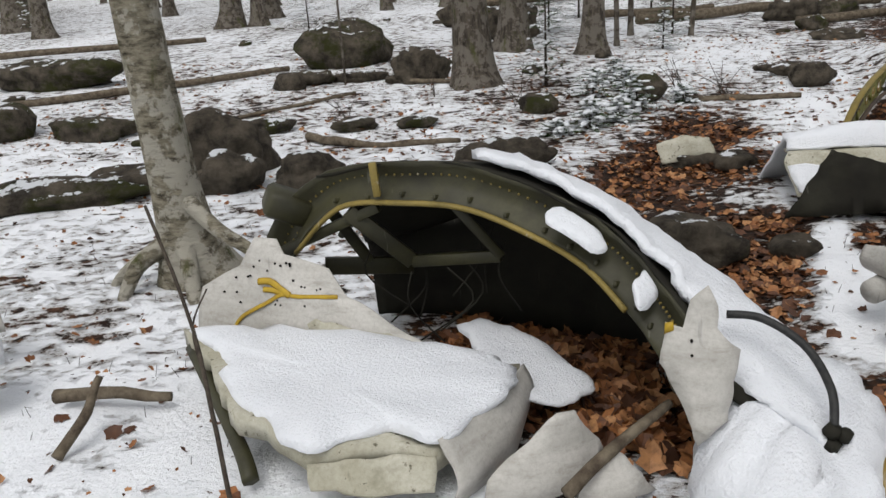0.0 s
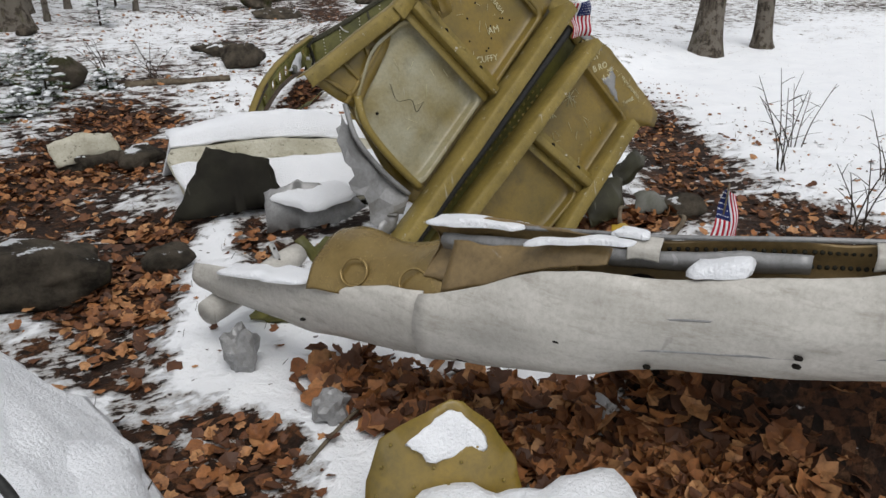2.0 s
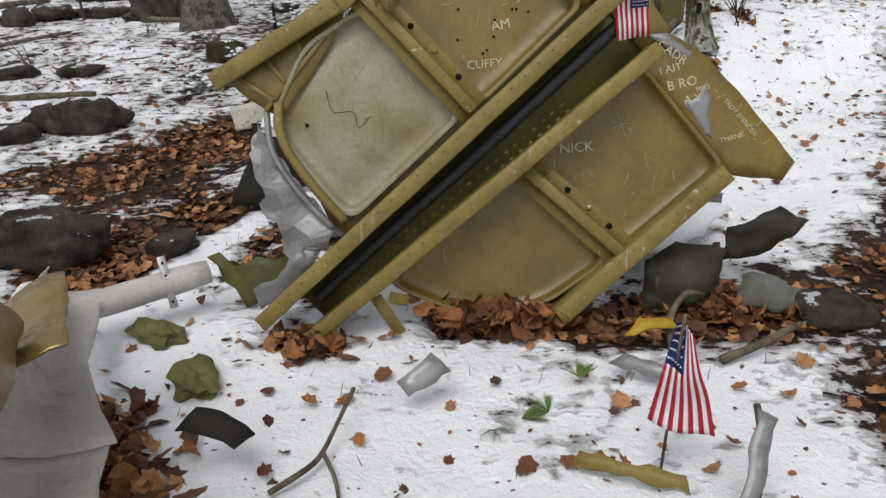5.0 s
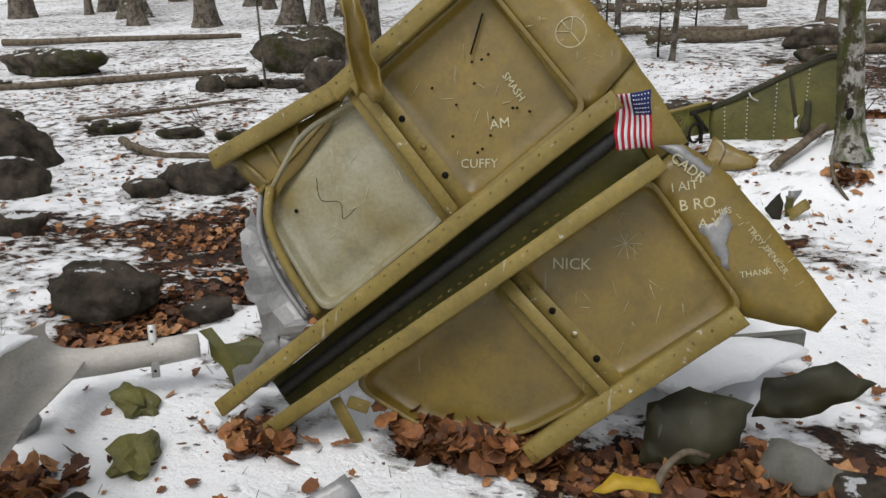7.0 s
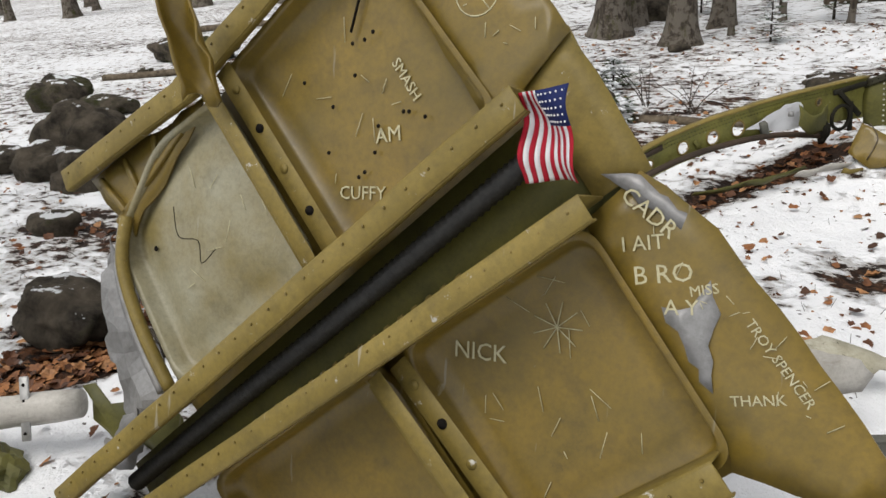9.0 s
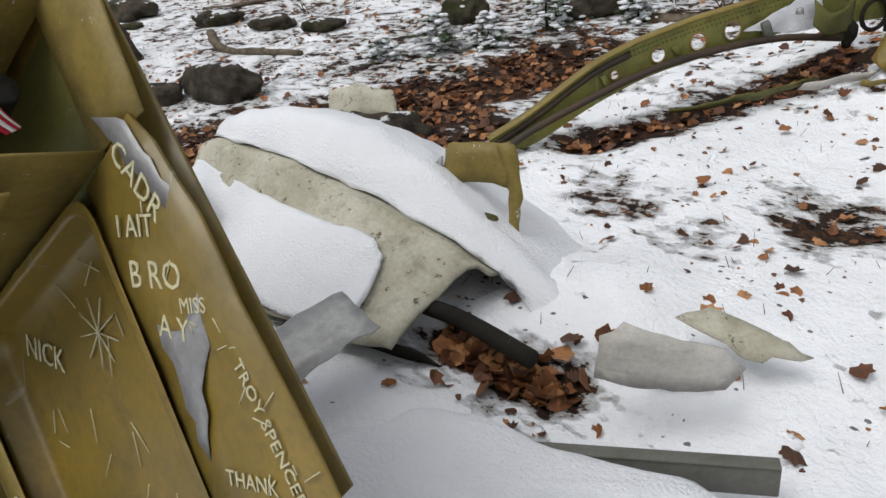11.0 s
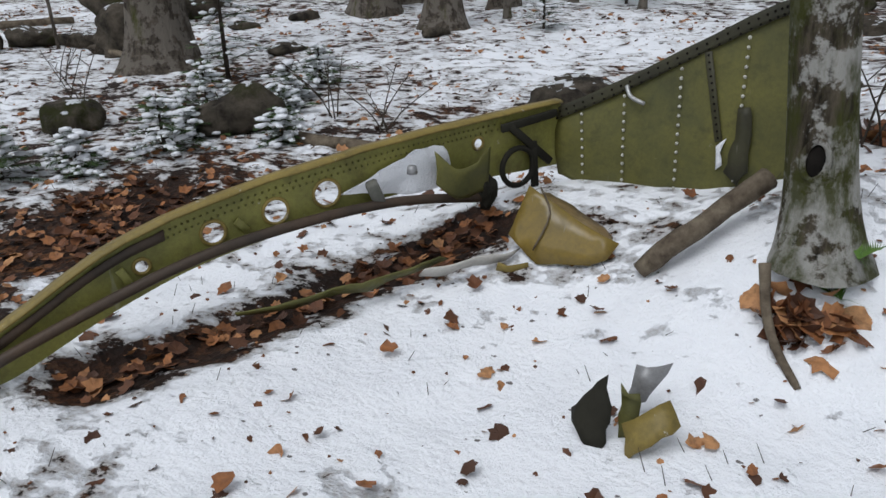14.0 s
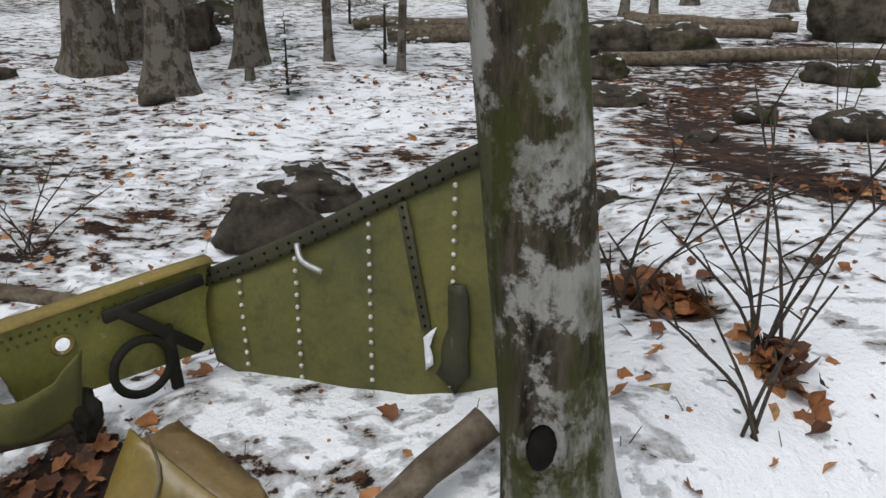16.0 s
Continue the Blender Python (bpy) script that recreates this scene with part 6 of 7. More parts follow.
# ---- trees ----
def tree(name, x, y, r, height, mat, label, lean=(0, 0), flare=1.7, roots=4, seed=0, sides=18, knot=None):
    th = thing(name, pose(x, y, gz(x, y) - 0.06), label, "tree", "forest trees")
    bm = bmesh.new()
    rnd = random.Random(seed)
    ph = [rnd.uniform(0, math.tau) for _ in range(roots)]
    zs = [0, 0.05, 0.1, 0.16, 0.24, 0.34, 0.46, 0.58, 0.66, 0.74, 0.82, 0.9, 1.0, 1.15, 1.3, 1.5, 1.8, 2.2, 2.8, 3.6, 5, height * 0.7, height]
    rings = []
    for z in zs:
        k = 1 + (flare - 1) * math.exp(-z / (r * 1.6))
        ring = []
        for s in range(sides):
            a = math.tau * s / sides
            rr = r * k * (1 - 0.6 * z / height)
            rr *= 1 + 0.35 * math.exp(-z / (r * 1.5)) * sum(max(0, math.cos(a - p)) ** 6 for p in ph)
            rr *= 1 + 0.06 * noise.noise(Vector((math.cos(a) * 2, math.sin(a) * 2, z * 2 + seed)))
            if knot and abs(z - knot[0]) < 0.16:
                da = (a - knot[1] + math.pi) % math.tau - math.pi
                g = math.exp(-(da / 0.5) ** 2 - ((z - knot[0]) / 0.09) ** 2)
                rr *= 1 + 0.16 * g
            ring.append(bm.verts.new((lean[0] * z + rr * math.cos(a), lean[1] * z + rr * math.sin(a), z)))
        rings.append(ring)
    for a, b in zip(rings, rings[1:]):
        for s in range(sides):
            bm.faces.new((a[s], a[(s + 1) % sides], b[(s + 1) % sides], b[s]))
    part("trunk", bm, mat, th)
    for k in range(5 if height > 6 else 0):
        z = height * (0.45 + 0.1 * k)
        a = rnd.uniform(0, math.tau)
        p = Vector((lean[0] * z, lean[1] * z, z))
        d = Vector((math.cos(a), math.sin(a), 0.9))
        bm = bmesh.new()
        tube(bm, spline([p, p + d * 0.8, p + d * 1.7 + Vector((0, 0, 0.5))], 3), [r * 0.35 * (1 - i / 7.5) for i in range(7)], 6)
        part("limb", bm, mat, th)
    return th


bt = tree("birch_tree", -1.52, 4.3, 0.14, 9, BIRCH, "pale birch with flaky bark and spreading roots in snow", (-0.05, 0.02), 1.75, 5, 2)
for pts, r in (([(0.08, -0.1, 0.55), (0.28, -0.25, 0.42), (0.5, -0.35, 0.3), (0.62, -0.45, 0.1)], 0.05), ([(-0.08, -0.1, 0.3), (-0.25, -0.2, 0.2), (-0.33, -0.35, -0.02)], 0.06), ([(0.02, -0.12, 0.3), (0.1, -0.3, 0.12), (0.15, -0.45, -0.02)], 0.06), ([(-0.14, 0.0, 0.3), (-0.4, -0.05, 0.12), (-0.5, -0.1, -0.02)], 0.045)):
    q = spline(pts, 5)
    part("root", tube(bmesh.new(), q, [r * (1 - 0.5 * i / len(q)) for i in range(len(q))], 9), BIRCH, bt, "gnarled root")
kt = tree("maple_tree", 5.89, 7.6, 0.1, 10, MAPLE, "grey maple with lichen, moss and a dark knot hole", (-0.12, 0.0), 1.38, 4, 5, 28, (0.60 - gz(5.89, 7.6) + 0.06, radians(262)))
bm = bmesh.new()
bmesh.ops.create_icosphere(bm, subdivisions=2, radius=0.04, matrix=Matrix.Translation((-0.068, -0.114, 0.66 - gz(5.89, 7.6))) @ Matrix.Diagonal((0.75, 0.5, 1.4, 1)))
part("knot_hole", bm, HOLE, kt, "dark knot hole")
bm = bmesh.new()
tube(bm, [Vector((-0.068 + 0.035 * math.cos(w), -0.119 - 0.005 * math.sin(w), 0.66 - gz(5.89, 7.6) + 0.06 * math.sin(w))) for w in (math.tau * k / 20 for k in range(21))], 0.011, 6, False)
part("knot_lip", bm, MAPLE, kt, "swollen bark lip")
FOREST = [(-6.4, 22.3, 0.28), (-5.7, 22.5, 0.2), (1.16, 15.6, 0.2), (2.68, 15.3, 0.17), (3.5, 15.8, 0.06), (-14.5, 25.5, 0.4), (1.12, 14.6, 0.25), (2.39, 13.65, 0.19), (2.96, 14.4, 0.05), (4.5, 15.1, 0.05), (0.3, 11.3, 0.26), (11.4, 8.1, 0.2), (12.7, 8.0, 0.14), (-12.1, 22.5, 0.25), (-9.2, 22.0, 0.3), (-20, 26, 0.4), (2.5, 14.7, 0.0), (11.2, 22.9, 0.2), (9.6, 24, 0.16), (7.9, 21.8, 0.09), (8.4, 21.5, 0.08), (5.9, 22.5, 0.12), (-1.7, 11.9, 0.02)]
for k, (x, y, r) in enumerate(FOREST):
    if r:
        tree("forest_tree", x, y, r, 6 + r * 25, GREYBARK, "grey-brown forest trunk standing in snow" if r > 0.1 else "thin bare sapling trunk in snow", (0.03 * math.sin(k * 3), 0.02 * math.cos(k)), 1.5, 3, k + 10, 12)
rnd = random.Random(77)
for k in range(130):
    x, y = rnd.uniform(-40, 40), rnd.uniform(24, 58)
    tree("forest_tree", x, y, rnd.uniform(0.1, 0.32), rnd.uniform(9, 15), GREYBARK, "distant grey trunk in the wood", (rnd.uniform(-0.05, 0.05), 0), 1.4, 3, k + 100, 8)
for k in range(26):
    a = rnd.uniform(0, math.tau)
    x, y = 3 + 16 * math.cos(a) * rnd.uniform(0.8, 1.5), -8 + 9 * math.sin(a)
    if y < -3:
        tree("forest_tree", x, y, rnd.uniform(0.1, 0.3), rnd.uniform(9, 14), GREYBARK, "grey trunk in the wood", (0, 0), 1.4, 3, k + 300, 8)


# ---- logs, sticks, twigs ----
def stick(name, pts, r, mat, label, category="branch", ground=True, taper=0.4):
    q = spline([(x, y, (gz(x, y) if ground else 0) + z) for x, y, z in pts], 5)
    bm = bmesh.new()
    tube(bm, [p + 0.5 * r * noise.noise_vector(p * 7) for p in q], [r * (1 - taper * i / len(q)) * (1 + 0.15 * noise.noise(p * 12)) for i, p in enumerate(q)], 8)
    return solid(name, bm, mat, Matrix(), label, category)


stick("fallen_log", [(5.33, 7.62, 0.03), (5.5, 7.68, 0.10), (5.72, 7.78, 0.14)], 0.034, WOOD, "rotten snow-dusted log leaning on the maple", "log", taper=-0.2)
for pts, r in (([(4.0, 17.4, 0.1), (6.5, 17.7, 0.15), (9.5, 18.0, 0.2)], 0.14), ([(7.5, 18.9, 0.2), (10, 18.4, 0.2)], 0.13), ([(3.2, 18.9, 0.1), (6, 18.6, 0.15)], 0.1), ([(-7.2, 11.2, 0.03), (-4.6, 12.2, 0.06), (-2.9, 13.4, 0.05)], 0.07), ([(2.9, 9.4, 0.02), (4.1, 9.1, 0.03)], 0.05), ([(-3.2, 9.4, 0.02), (-1.4, 10.8, 0.05)], 0.03), ([(-0.7, 11.6, 0.06), (0.7, 11.3, 0.03)], 0.04), ([(-12, 17, 0.1), (-6, 18.5, 0.1)], 0.09), ([(0, 24, 0.1), (7, 25, 0.2)], 0.16), ([(-1.6, 8.3, 0.05), (-0.9, 7.9, 0.03), (0.1, 8.0, 0.02)], 0.05), ([(6.8, 15.9, 0.1), (11, 16.4, 0.1)], 0.1)):
    stick("fallen_log", pts, r, WOOD, "fallen dead trunk lying in snow", "log")
for pts, r, label in (([(3.05, 2.35, 0.02), (3.15, 2.45, 0.04), (3.2, 2.55, 0.05), (3.27, 2.75, 0.14)], 0.011, "forked grey stick on snow"), ([(3.19, 2.52, 0.05), (3.24, 2.42, 0.03), (3.26, 2.34, 0.02)], 0.009, "forked grey stick on snow"), ([(4.5, 3.2, 0.0), (4.52, 3.32, 0.1), (4.6, 3.4, 0.16), (4.68, 3.42, 0.15)], 0.017, "pale bent stick beside the panel"),
                      ([(4.42, 2.15, 0.0), (4.48, 2.26, 0.1), (4.52, 2.36, 0.2), (4.53, 2.45, 0.26)], 0.018, "grey forked stump stick in snow"), ([(-1.35, 2.35, 0.02), (-1.3, 2.5, 0.12), (-1.28, 2.62, 0.2)], 0.022, "broken brown stick standing in snow"), ([(-1.55, 2.75, 0.06), (-1.25, 2.72, 0.08), (-1.05, 2.7, 0.06)], 0.03, "reddish dead branch by the slab"),
                      ([(0.42, 1.86, 0.08), (0.6, 2.0, 0.18), (0.78, 2.15, 0.24)], 0.022, "dead branch leaning on white shards"), ([(0.45, 1.62, 0.02), (0.75, 1.68, 0.05), (1.0, 1.66, 0.03)], 0.03, "dead branch in the snow"), ([(1.98, 2.3, 0.0), (2.2, 2.42, 0.03), (2.4, 2.5, 0.04)], 0.008, "thin twig on leaves"), ([(4.65, 3.05, 0.02), (4.9, 3.15, 0.07), (5.05, 3.3, 0.04)], 0.02, "curved pale root in snow"),
                      ([(3.02, 1.75, 0.0), (3.15, 1.55, 0.05), (3.3, 1.4, 0.03)], 0.03, "grey rotten branch among leaves"), ([(4.75, 4.95, 0.06), (4.9, 5.02, 0.06)], 0.012, "small stick on snow"), ([(5.72, 7.42, 0.16), (5.76, 7.3, 0.05), (5.85, 7.2, 0.0)], 0.018, "broken bark piece by the maple")):
    stick("dead_stick", pts, r, WOOD, label)
for o, x, out, label, sd in (((3.98, 2.46, -0.06), (0.9, -0.35, 0.0), [(0, 0), (0.02, 0.05), (0.34, 0.05), (0.36, 0)], "olive metal strip lying in snow", 90), ((4.42, 2.14, 0.0), (0.35, 0.6, 0.65), [(0, 0), (0, 0.05), (0.3, 0.06), (0.3, 0)], "grey metal strip sticking out of snow", 91), ((4.2, 3.0, -0.05), (0.8, -0.5, 0), [(0, 0), (0.05, 0.05), (0.3, 0.05), (0.32, 0)], "pale strip lying in snow", 92), ((3.45, 2.78, -0.02), (0.8, 0.4, 0.25), [(0, 0), (0.0, 0.07), (0.15, 0.1), (0.18, 0)], "small grey shard poking from snow", 93), ((5.0, 1.95, -0.06), (0.9, -0.3, 0), [(0, 0), (0.02, 0.05), (0.2, 0.03)], "olive sliver in snow", 94)):
    shard("metal_strip", o, x, (0.1, 0.5, 0.6), out, OLIVE_PALE if "olive" in label else GREY, label, sd, 0.01, 0.01)
shard("dark_sheet", (2.75, 2.45, 0.1), (0.85, 0.1, 0), (0.0, 0.9, 0.2), [(0, 0.02), (0.06, 0.09), (0.16, 0.06), (0.26, -0.03), (0.2, -0.08), (0.1, -0.03)], DARK, "dark sheet showing through snow", 95)
shard("yellow_shard", (4.42, 3.22, -0.06), (0.95, 0.2, 0), (0, 0.7, 0.4), [(-0.12, 0), (-0.05, 0.06), (0.1, 0.05), (0.12, 0.0)], YELLOW, "yellow scrap lying in snow", 96)
for o, x, y, out, mt, sd in (((4.45, 3.5, -0.12), (0.9, 0.15, 0.1), (-0.1, 0.4, 0.8), [(0, 0), (0.05, 0.22), (0.2, 0.28), (0.42, 0.2), (0.36, 0.05), (0.2, 0.0)], DARK_OLIVE, 97), ((4.85, 3.5, -0.1), (0.9, -0.1, 0.0), (0.2, 0.5, 0.5), [(0, 0), (0.04, 0.14), (0.2, 0.1), (0.4, 0.0), (0.15, -0.04)], GREY_MOSS, 98), ((4.85, 3.75, 0.0), (0.9, 0.1, 0.1), (0, 0.3, 0.8), [(0, 0), (0.05, 0.14), (0.3, 0.2), (0.45, 0.1), (0.2, 0.0)], DARK_OLIVE, 99)):
    shard("crumpled_sheet", o, x, y, out, mt, "crumpled dark sheet under the panel foot", sd, 0.05, 0.05)
th = thing("junk_cluster", pose(5.37, 6.93, gz(5.37, 6.93)), "torn olive and grey metal piece poking from snow", "wreckage")
for out, m, mt, sd in (([(-0.12, 0), (-0.1, 0.16), (-0.02, 0.1), (0.04, -0.05)], pose(-0.05, -0.05, 0, 60, 20, -35), DARK, 1), ([(0, 0), (0.02, 0.14), (0.12, 0.15), (0.06, 0.04)], pose(0.0, 0.08, 0.03, 70), GREY, 2), ([(0, 0), (0.02, 0.1), (0.16, 0.14), (0.17, 0.06)], pose(0.03, -0.1, -0.02, 50, -20, 10), OLIVE_PALE, 3), ([(-0.02, 0), (-0.03, 0.16), (0.03, 0.14), (0.02, 0)], pose(0.02, 0.0, 0.0, 85), OLIVE_GREEN, 4)):
    part("torn_sheet", plate(bmesh.new(), out, m, 0.006, 0.03, 0.006, 0.03, sd, 0.03), mt, th)


def twiggy(name, x, y, height, count, seed, label, spread=0.35):
    """A bare bush: thin upright shoots, each with side twigs."""
    th = thing(name, pose(x, y, gz(x, y) - 0.02), label, "shrub", "bare bushes")
    rnd = random.Random(seed)
    for k in range(count):
        a = rnd.uniform(0, math.tau)
        h = height * rnd.uniform(0.55, 1.0)
        d = Vector((math.cos(a), math.sin(a), 0)) * spread * rnd.uniform(0.3, 1)
        base = Vector((rnd.uniform(-0.05, 0.05), rnd.uniform(-0.05, 0.05), 0))
        pts = spline([base, base + d * 0.3 + Vector((0, 0, h * 0.4)), base + d * 0.8 + Vector((0, 0, h * 0.75)), base + d * 1.2 + Vector((0, 0, h))], 3)
        bm = bmesh.new()
        tube(bm, pts, [0.006 * (1 - 0.7 * i / len(pts)) for i in range(len(pts))], 5)
        for j in range(3, len(pts) - 1, 2):
            e = Vector((rnd.uniform(-1, 1), rnd.uniform(-1, 1), rnd.uniform(0.1, 0.8))).normalized() * height * rnd.uniform(0.12, 0.3)
            tube(bm, [pts[j], pts[j] + e * 0.6 + Vector((0, 0, 0.01)), pts[j] + e], [0.003, 0.0025, 0.0012], 4)
        part("shoot", bm, TWIG, th)
    return th


for k, (x, y, h, c) in enumerate(((6.45, 8.2, 0.75, 7), (6.35, 7.9, 0.45, 4), (6.15, 8.5, 0.6, 4), (8.4, 12.6, 1.6, 4), (5.9, 2.6, 0.7, 5), (6.6, 3.6, 0.8, 5), (7.0, 3.0, 0.6, 4), (7.4, 4.0, 0.7, 4), (1.24, 1.98, 0.22, 4), (3.4, 9.7, 0.4, 6), (2.9, 9.9, 0.5, 5), (0.8, 9.6, 0.6, 4), (-1.3, 9.5, 0.5, 3), (-0.3, 10.5, 0.6, 3))):
    twiggy("bare_bush", x, y, h, c, k, "bare dark twigs growing out of snow")
stick("sapling", [(-0.43, 1.6, -0.02), (-0.5, 1.75, 0.3), (-0.6, 1.95, 0.62), (-0.78, 2.2, 0.95)], 0.008, TWIG, "thin dark sapling rising before the slab")
stick("sapling", [(-0.57, 1.9, 0.5), (-0.62, 2.0, 0.62), (-0.58, 2.05, 0.72)], 0.004, TWIG, "side twig of the thin dark sapling")


# ---- evergreens with snow ----
def fir(x, y, height, seed, label, wide=0.5, snow=0.5, trunk=True):
    th = thing("fir_sapling", pose(x, y, gz(x, y) - 0.02), label, "evergreen", "snowy evergreens")
    rnd = random.Random(seed)
    bm, sn = bmesh.new(), bmesh.new()
    wood = bmesh.new()
    tube(wood, [(0, 0, 0), (0, 0, height)], [0.012 + 0.008 * height, 0.004], 6)
    n = int(26 + 22 * height)
    for k in range(n):
        z = height * (0.08 + 0.9 * k / n)
        a = k * 2.4 + rnd.uniform(-0.4, 0.4)
        ln = wide * (1.05 - 0.85 * k / n) * rnd.uniform(0.6, 1.1)
        d = Vector((math.cos(a), math.sin(a), rnd.uniform(-0.15, 0.3)))
        side = Vector((-d.y, d.x, 0))
        tube(wood, [(0, 0, z), Vector((0, 0, z)) + d * ln], [0.004, 0.0015], 4)
        m = int(8 + ln * 34)
        for j in range(m):
            f = 0.15 + 0.85 * j / m
            p = Vector((0, 0, z)) + d * ln * f - Vector((0, 0, 0.12 * ln * f * f))
            for s in (-1, 1):
                q = (side * s + d * 0.7 + Vector((0, 0, rnd.uniform(-0.35, 0.2)))).normalized() * rnd.uniform(0.025, 0.06) * (1.3 - 0.5 * f)
                w = d.normalized() * 0.008
                bm.faces.new([bm.verts.new(v) for v in (p - w, p + w, p + q + w * 0.3, p + q - w * 0.3)])
            if rnd.random() < snow * 0.28:
                r = rnd.uniform(0.012, 0.034)
                bmesh.ops.create_icosphere(sn, subdivisions=1, radius=r, matrix=Matrix.Translation(p + Vector((rnd.uniform(-0.02, 0.02), rnd.uniform(-0.02, 0.02), r * 0.4))) @ Matrix.Diagonal((rnd.uniform(0.9, 1.7), rnd.uniform(0.9, 1.7), 0.6, 1)))
    part("trunk", wood, TWIG, th)
    part("needles", bm, NEEDLE, th, smooth=False)
    if len(sn.verts):
        part("snow_clumps", sn, SNOW, th, "snow clumps on the boughs")


for k, (x, y, h, w, s) in enumerate(((1.5, 8.25, 0.34, 0.36, 0.9), (1.85, 8.5, 0.3, 0.3, 0.9), (2.15, 8.95, 0.4, 0.38, 0.8), (2.8, 9.35, 0.25, 0.32, 0.9), (2.45, 9.9, 0.25, 0.34, 0.8), (2.1, 9.3, 0.22, 0.3, 0.8), (2.25, 10.9, 0.35, 0.45, 0.6), (1.3, 10.9, 1.5, 0.5, 0.35), (1.8, 9.9, 0.4, 0.45, 0.8), (2.3, 10.3, 0.35, 0.4, 0.8), (1.1, 8.0, 0.2, 0.3, 0.9), (-3.8, 20, 1.6, 0.8, 0.4), (3.6, 13.6, 0.8, 0.35, 0.3), (4.25, 15.5, 1.5, 0.7, 0.3), (-13, 24, 1.8, 0.9, 0.4), (5.0, 20.5, 1.8, 0.9, 0.3), (2.0, 17, 1.4, 0.7, 0.4), (3.0, 19.5, 2.0, 0.9, 0.3))):
    fir(x, y, h, k, "low evergreen bush loaded with snow" if h < 0.6 else "young fir with dark needles dusted by snow", w, s)


def fern(x, y, r, seed, z=0.0):
    th = thing("fern", pose(x, y, gz(x, y) + z), "green fern fronds at the snow surface", "fern", "ferns")
    rnd = random.Random(seed)
    for k in range(4):
        a = rnd.uniform(0, math.tau)
        d = Vector((math.cos(a), math.sin(a), 0.55))
        side = Vector((-d.y, d.x, 0))
        bm = bmesh.new()
        for j in range(12):
            f = j / 12
            p = d * r * f + Vector((0, 0, -0.5 * r * f * f))
            for s in (-1, 1):
                q = side * s * r * 0.26 * math.sin(math.pi * (0.15 + 0.85 * f)) + d * 0.03
                bm.faces.new([bm.verts.new(v) for v in (p - d * 0.03 * r, p + d * 0.05 * r, p + q)])
        part("frond", bm, FERN, th, smooth=False)


for k, (x, y, r, z) in enumerate(((5.95, 7.42, 0.13, 0.02), (5.98, 7.45, 0.11, 0.12), (3.85, 2.75, 0.09, 0), (3.95, 2.78, 0.08, 0), (4.08, 2.9, 0.08, 0.05), (3.75, 2.68, 0.07, 0))):
    fern(x, y, r, k, z)


# ---- leaves, needles of grass and litter ----
def add_leaf(co, faces, p, r, rnd, tilt=0.5):
    n = len(co)
    a, b, c = rnd.uniform(0, math.tau), rnd.uniform(-tilt, tilt), rnd.uniform(-tilt, tilt)
    m = Euler((b, c, a)).to_matrix()
    curl = rnd.uniform(-0.7, 0.9)
    shape = ((0, -0.9), (0.48, -0.7), (0.9, -0.35), (0.68, 0.1), (0.75, 0.55), (0.42, 0.62), (0, 1.1), (-0.42, 0.62), (-0.75, 0.55), (-0.68, 0.1), (-0.9, -0.35), (-0.48, -0.7))
    co.append(tuple(p + m @ Vector((0, 0, -0.1 * r))))
    for x, y in shape:
        k = rnd.uniform(0.8, 1.15)
        co.append(tuple(p + m @ Vector((x * r * k, y * r * k, curl * r * (x * x * 0.8 + y * y * 0.3)))))
    for i in range(12):
        faces.append((n, n + 1 + i, n + 1 + (i + 1) % 12))


def scatter(name, spots, label, seed):
    rnd = random.Random(seed)
    co, faces = [], []
    for p, r, tilt in spots:
        add_leaf(co, faces, p, r, rnd, tilt)
    me = bpy.data.meshes.new(name)
    me.from_pydata(co, [], faces)
    me.materials.append(LEAF)
    tagged(new(name, me), label, "leaves", kind="stuff")


rnd = random.Random(5)
spots = []
while len(spots) < 6500:
    x, y = rnd.uniform(-2, 8), rnd.uniform(0.3, 10)
    b = bare_at(x, y)
    if rnd.random() < (0.008 if b < 0.34 else min(1.0, (b - 0.33) * 2.2) * (0.4 if y > 4.6 else 1.0) * (0.3 if x > 4.8 and y < 5 else 1.0)):
        spots.append((Vector((x, y, gz(x, y) + rnd.uniform(0.004, 0.03))), rnd.uniform(0.018, 0.042), 0.6))
scatter("leaf_litter", spots, "brown and orange fallen leaves on bare ground and snow", 6)
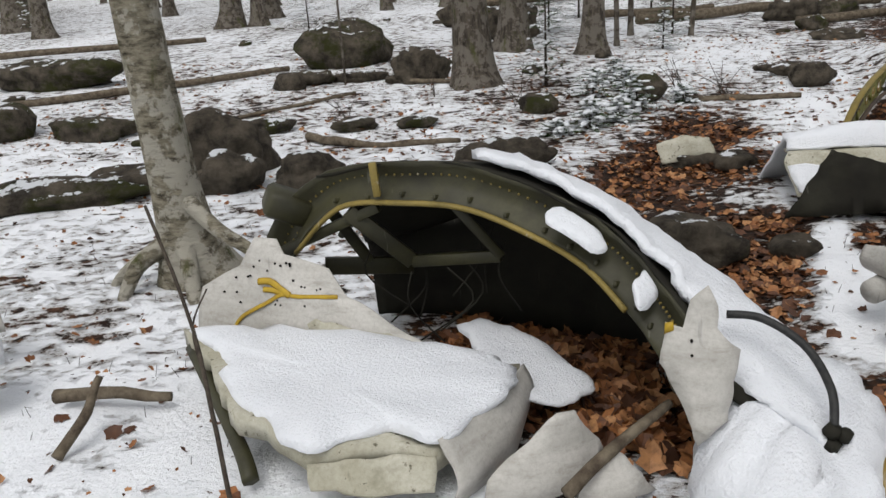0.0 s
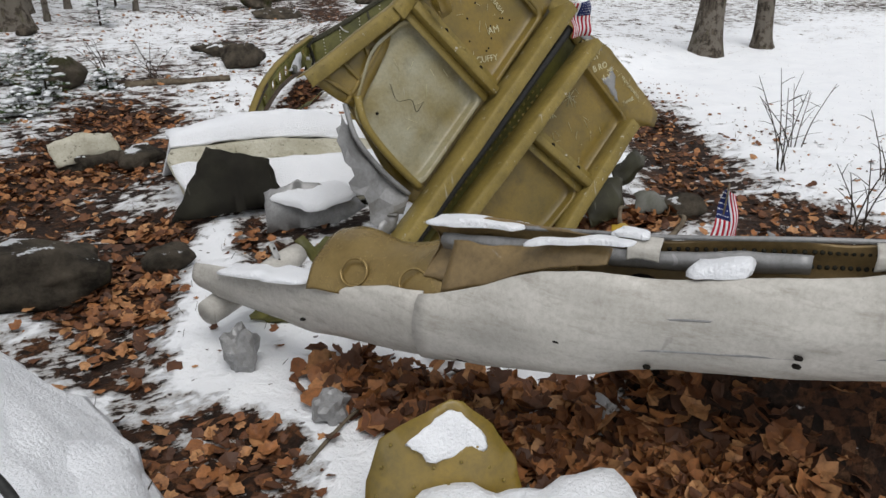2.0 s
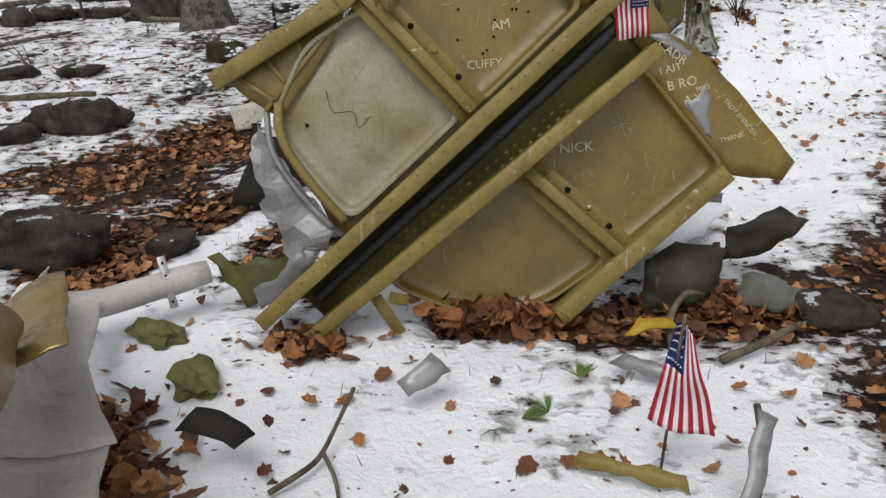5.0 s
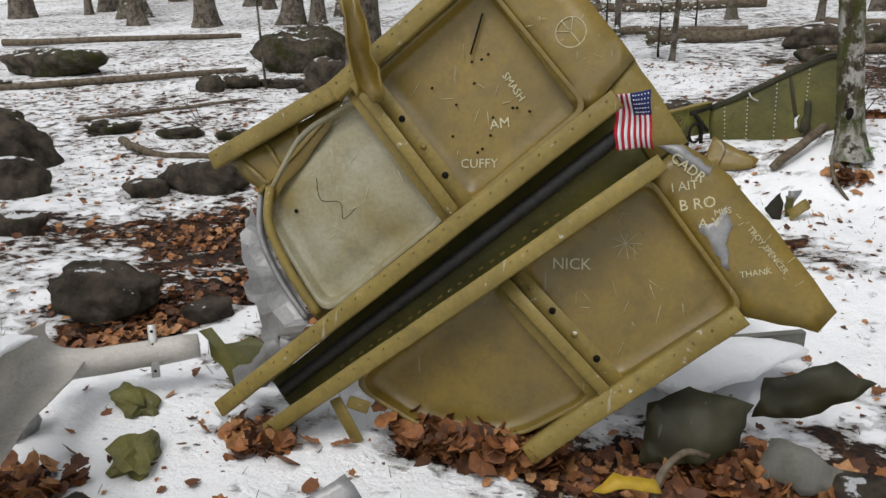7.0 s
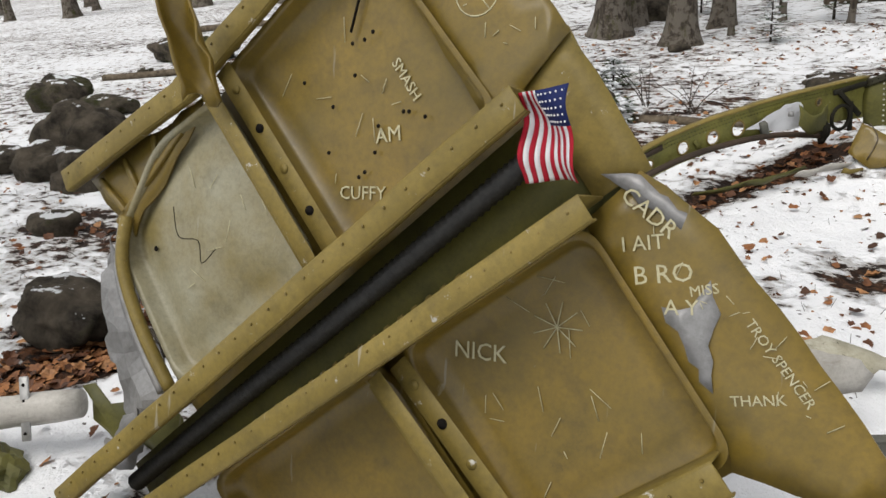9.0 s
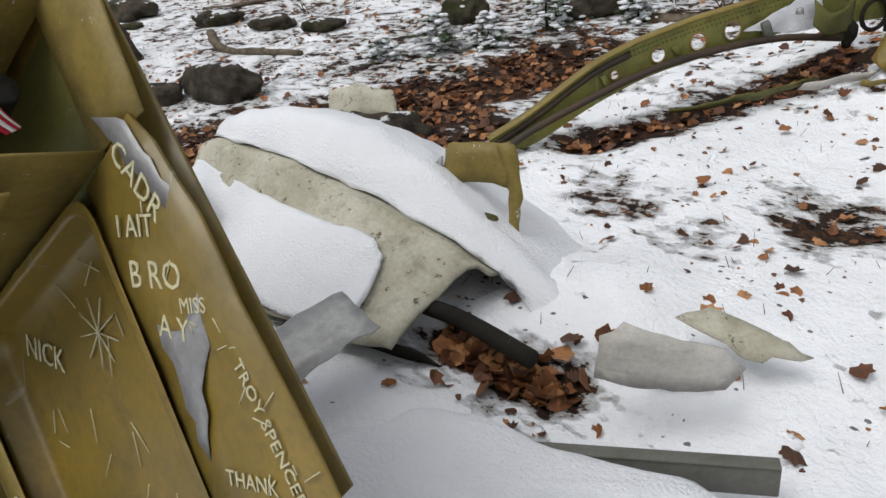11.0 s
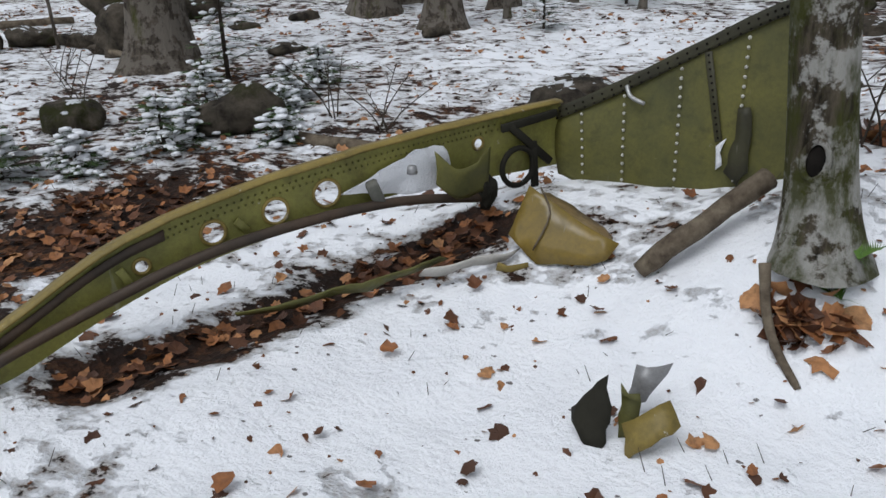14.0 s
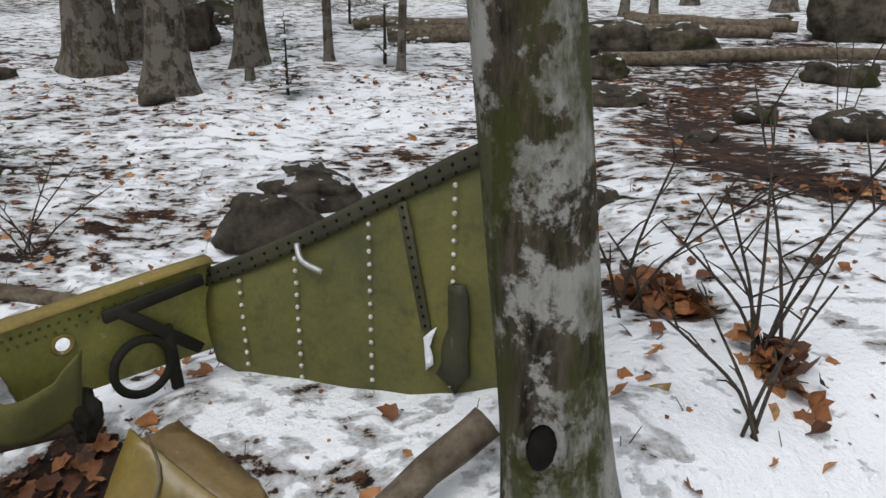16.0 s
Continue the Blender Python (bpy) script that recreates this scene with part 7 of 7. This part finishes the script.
# crumbs of leaf and bark on the snow, thicker in some places
spots = []
while len(spots) < 9000:
    x, y = rnd.uniform(-6, 9), rnd.uniform(0.4, 15)
    if rnd.random() < 0.35 + 0.9 * noise.noise(Vector((x * 1.7, y * 1.7, 3))) + 0.25 * (y > 6) and bare_at(x, y) < 0.45:
        spots.append((Vector((x, y, gz(x, y) + 0.003)), rnd.choice((0.005, 0.007, 0.009, 0.014, 0.022)) * (1 + 0.04 * y), 0.7))
scatter("snow_litter", spots, "small dark crumbs of leaf and bark on snow", 12)
# deep leaf drifts: under the hull, in the arch, at the panel foot
spots = []
for line, wide, lift, count in (([(2.3, 2.75), (2.7, 1.95), (2.9, 1.5), (2.95, 1.2)], 0.22, 0.05, 1300), ([(0.3, 3.2), (0.6, 2.8), (0.75, 2.35)], 0.3, 0.04, 900), ([(3.55, 3.42), (3.9, 3.38), (4.15, 3.42)], 0.09, 0.12, 520), ([(4.1, 4.86), (4.5, 4.83)], 0.08, 0.03, 130), ([(4.55, 3.5), (5.0, 3.5)], 0.2, 0.04, 260), ([(6.2, 8.75), (6.3, 8.5)], 0.07, 0.03, 45), ([(6.42, 8.2), (6.5, 8.1)], 0.06, 0.04, 28), ([(2.9, 3.3), (3.1, 3.2)], 0.1, 0.03, 70), ([(5.75, 7.4), (5.95, 7.35)], 0.08, 0.02, 50)):
    for k in range(count):
        i = rnd.randrange(len(line) - 1)
        t = rnd.random()
        x = line[i][0] + (line[i + 1][0] - line[i][0]) * t + rnd.gauss(0, wide * 0.5)
        y = line[i][1] + (line[i + 1][1] - line[i][1]) * t + rnd.gauss(0, wide * 0.5)
        spots.append((Vector((x, y, gz(x, y) + rnd.uniform(0.0, lift) + 0.01)), rnd.uniform(0.03, 0.062), 1.0))
scatter("leaf_drift", spots, "deep drift of dry orange-brown maple leaves", 7)
bm = bmesh.new()
for k in range(1500):
    x, y = rnd.uniform(-2.5, 8), rnd.uniform(0.4, 11)
    if bare_at(x, y) < 0.4:
        p = Vector((x, y, gz(x, y) - 0.005))
        h = rnd.uniform(0.01, 0.06)
        tube(bm, [p, p + Vector((rnd.uniform(-0.03, 0.03), rnd.uniform(-0.03, 0.03), h))], [0.0018, 0.001], 3, False)
solid("stubble", bm, TWIG, Matrix(), "thin dead stalks poking through snow", "stalks", kind="stuff")
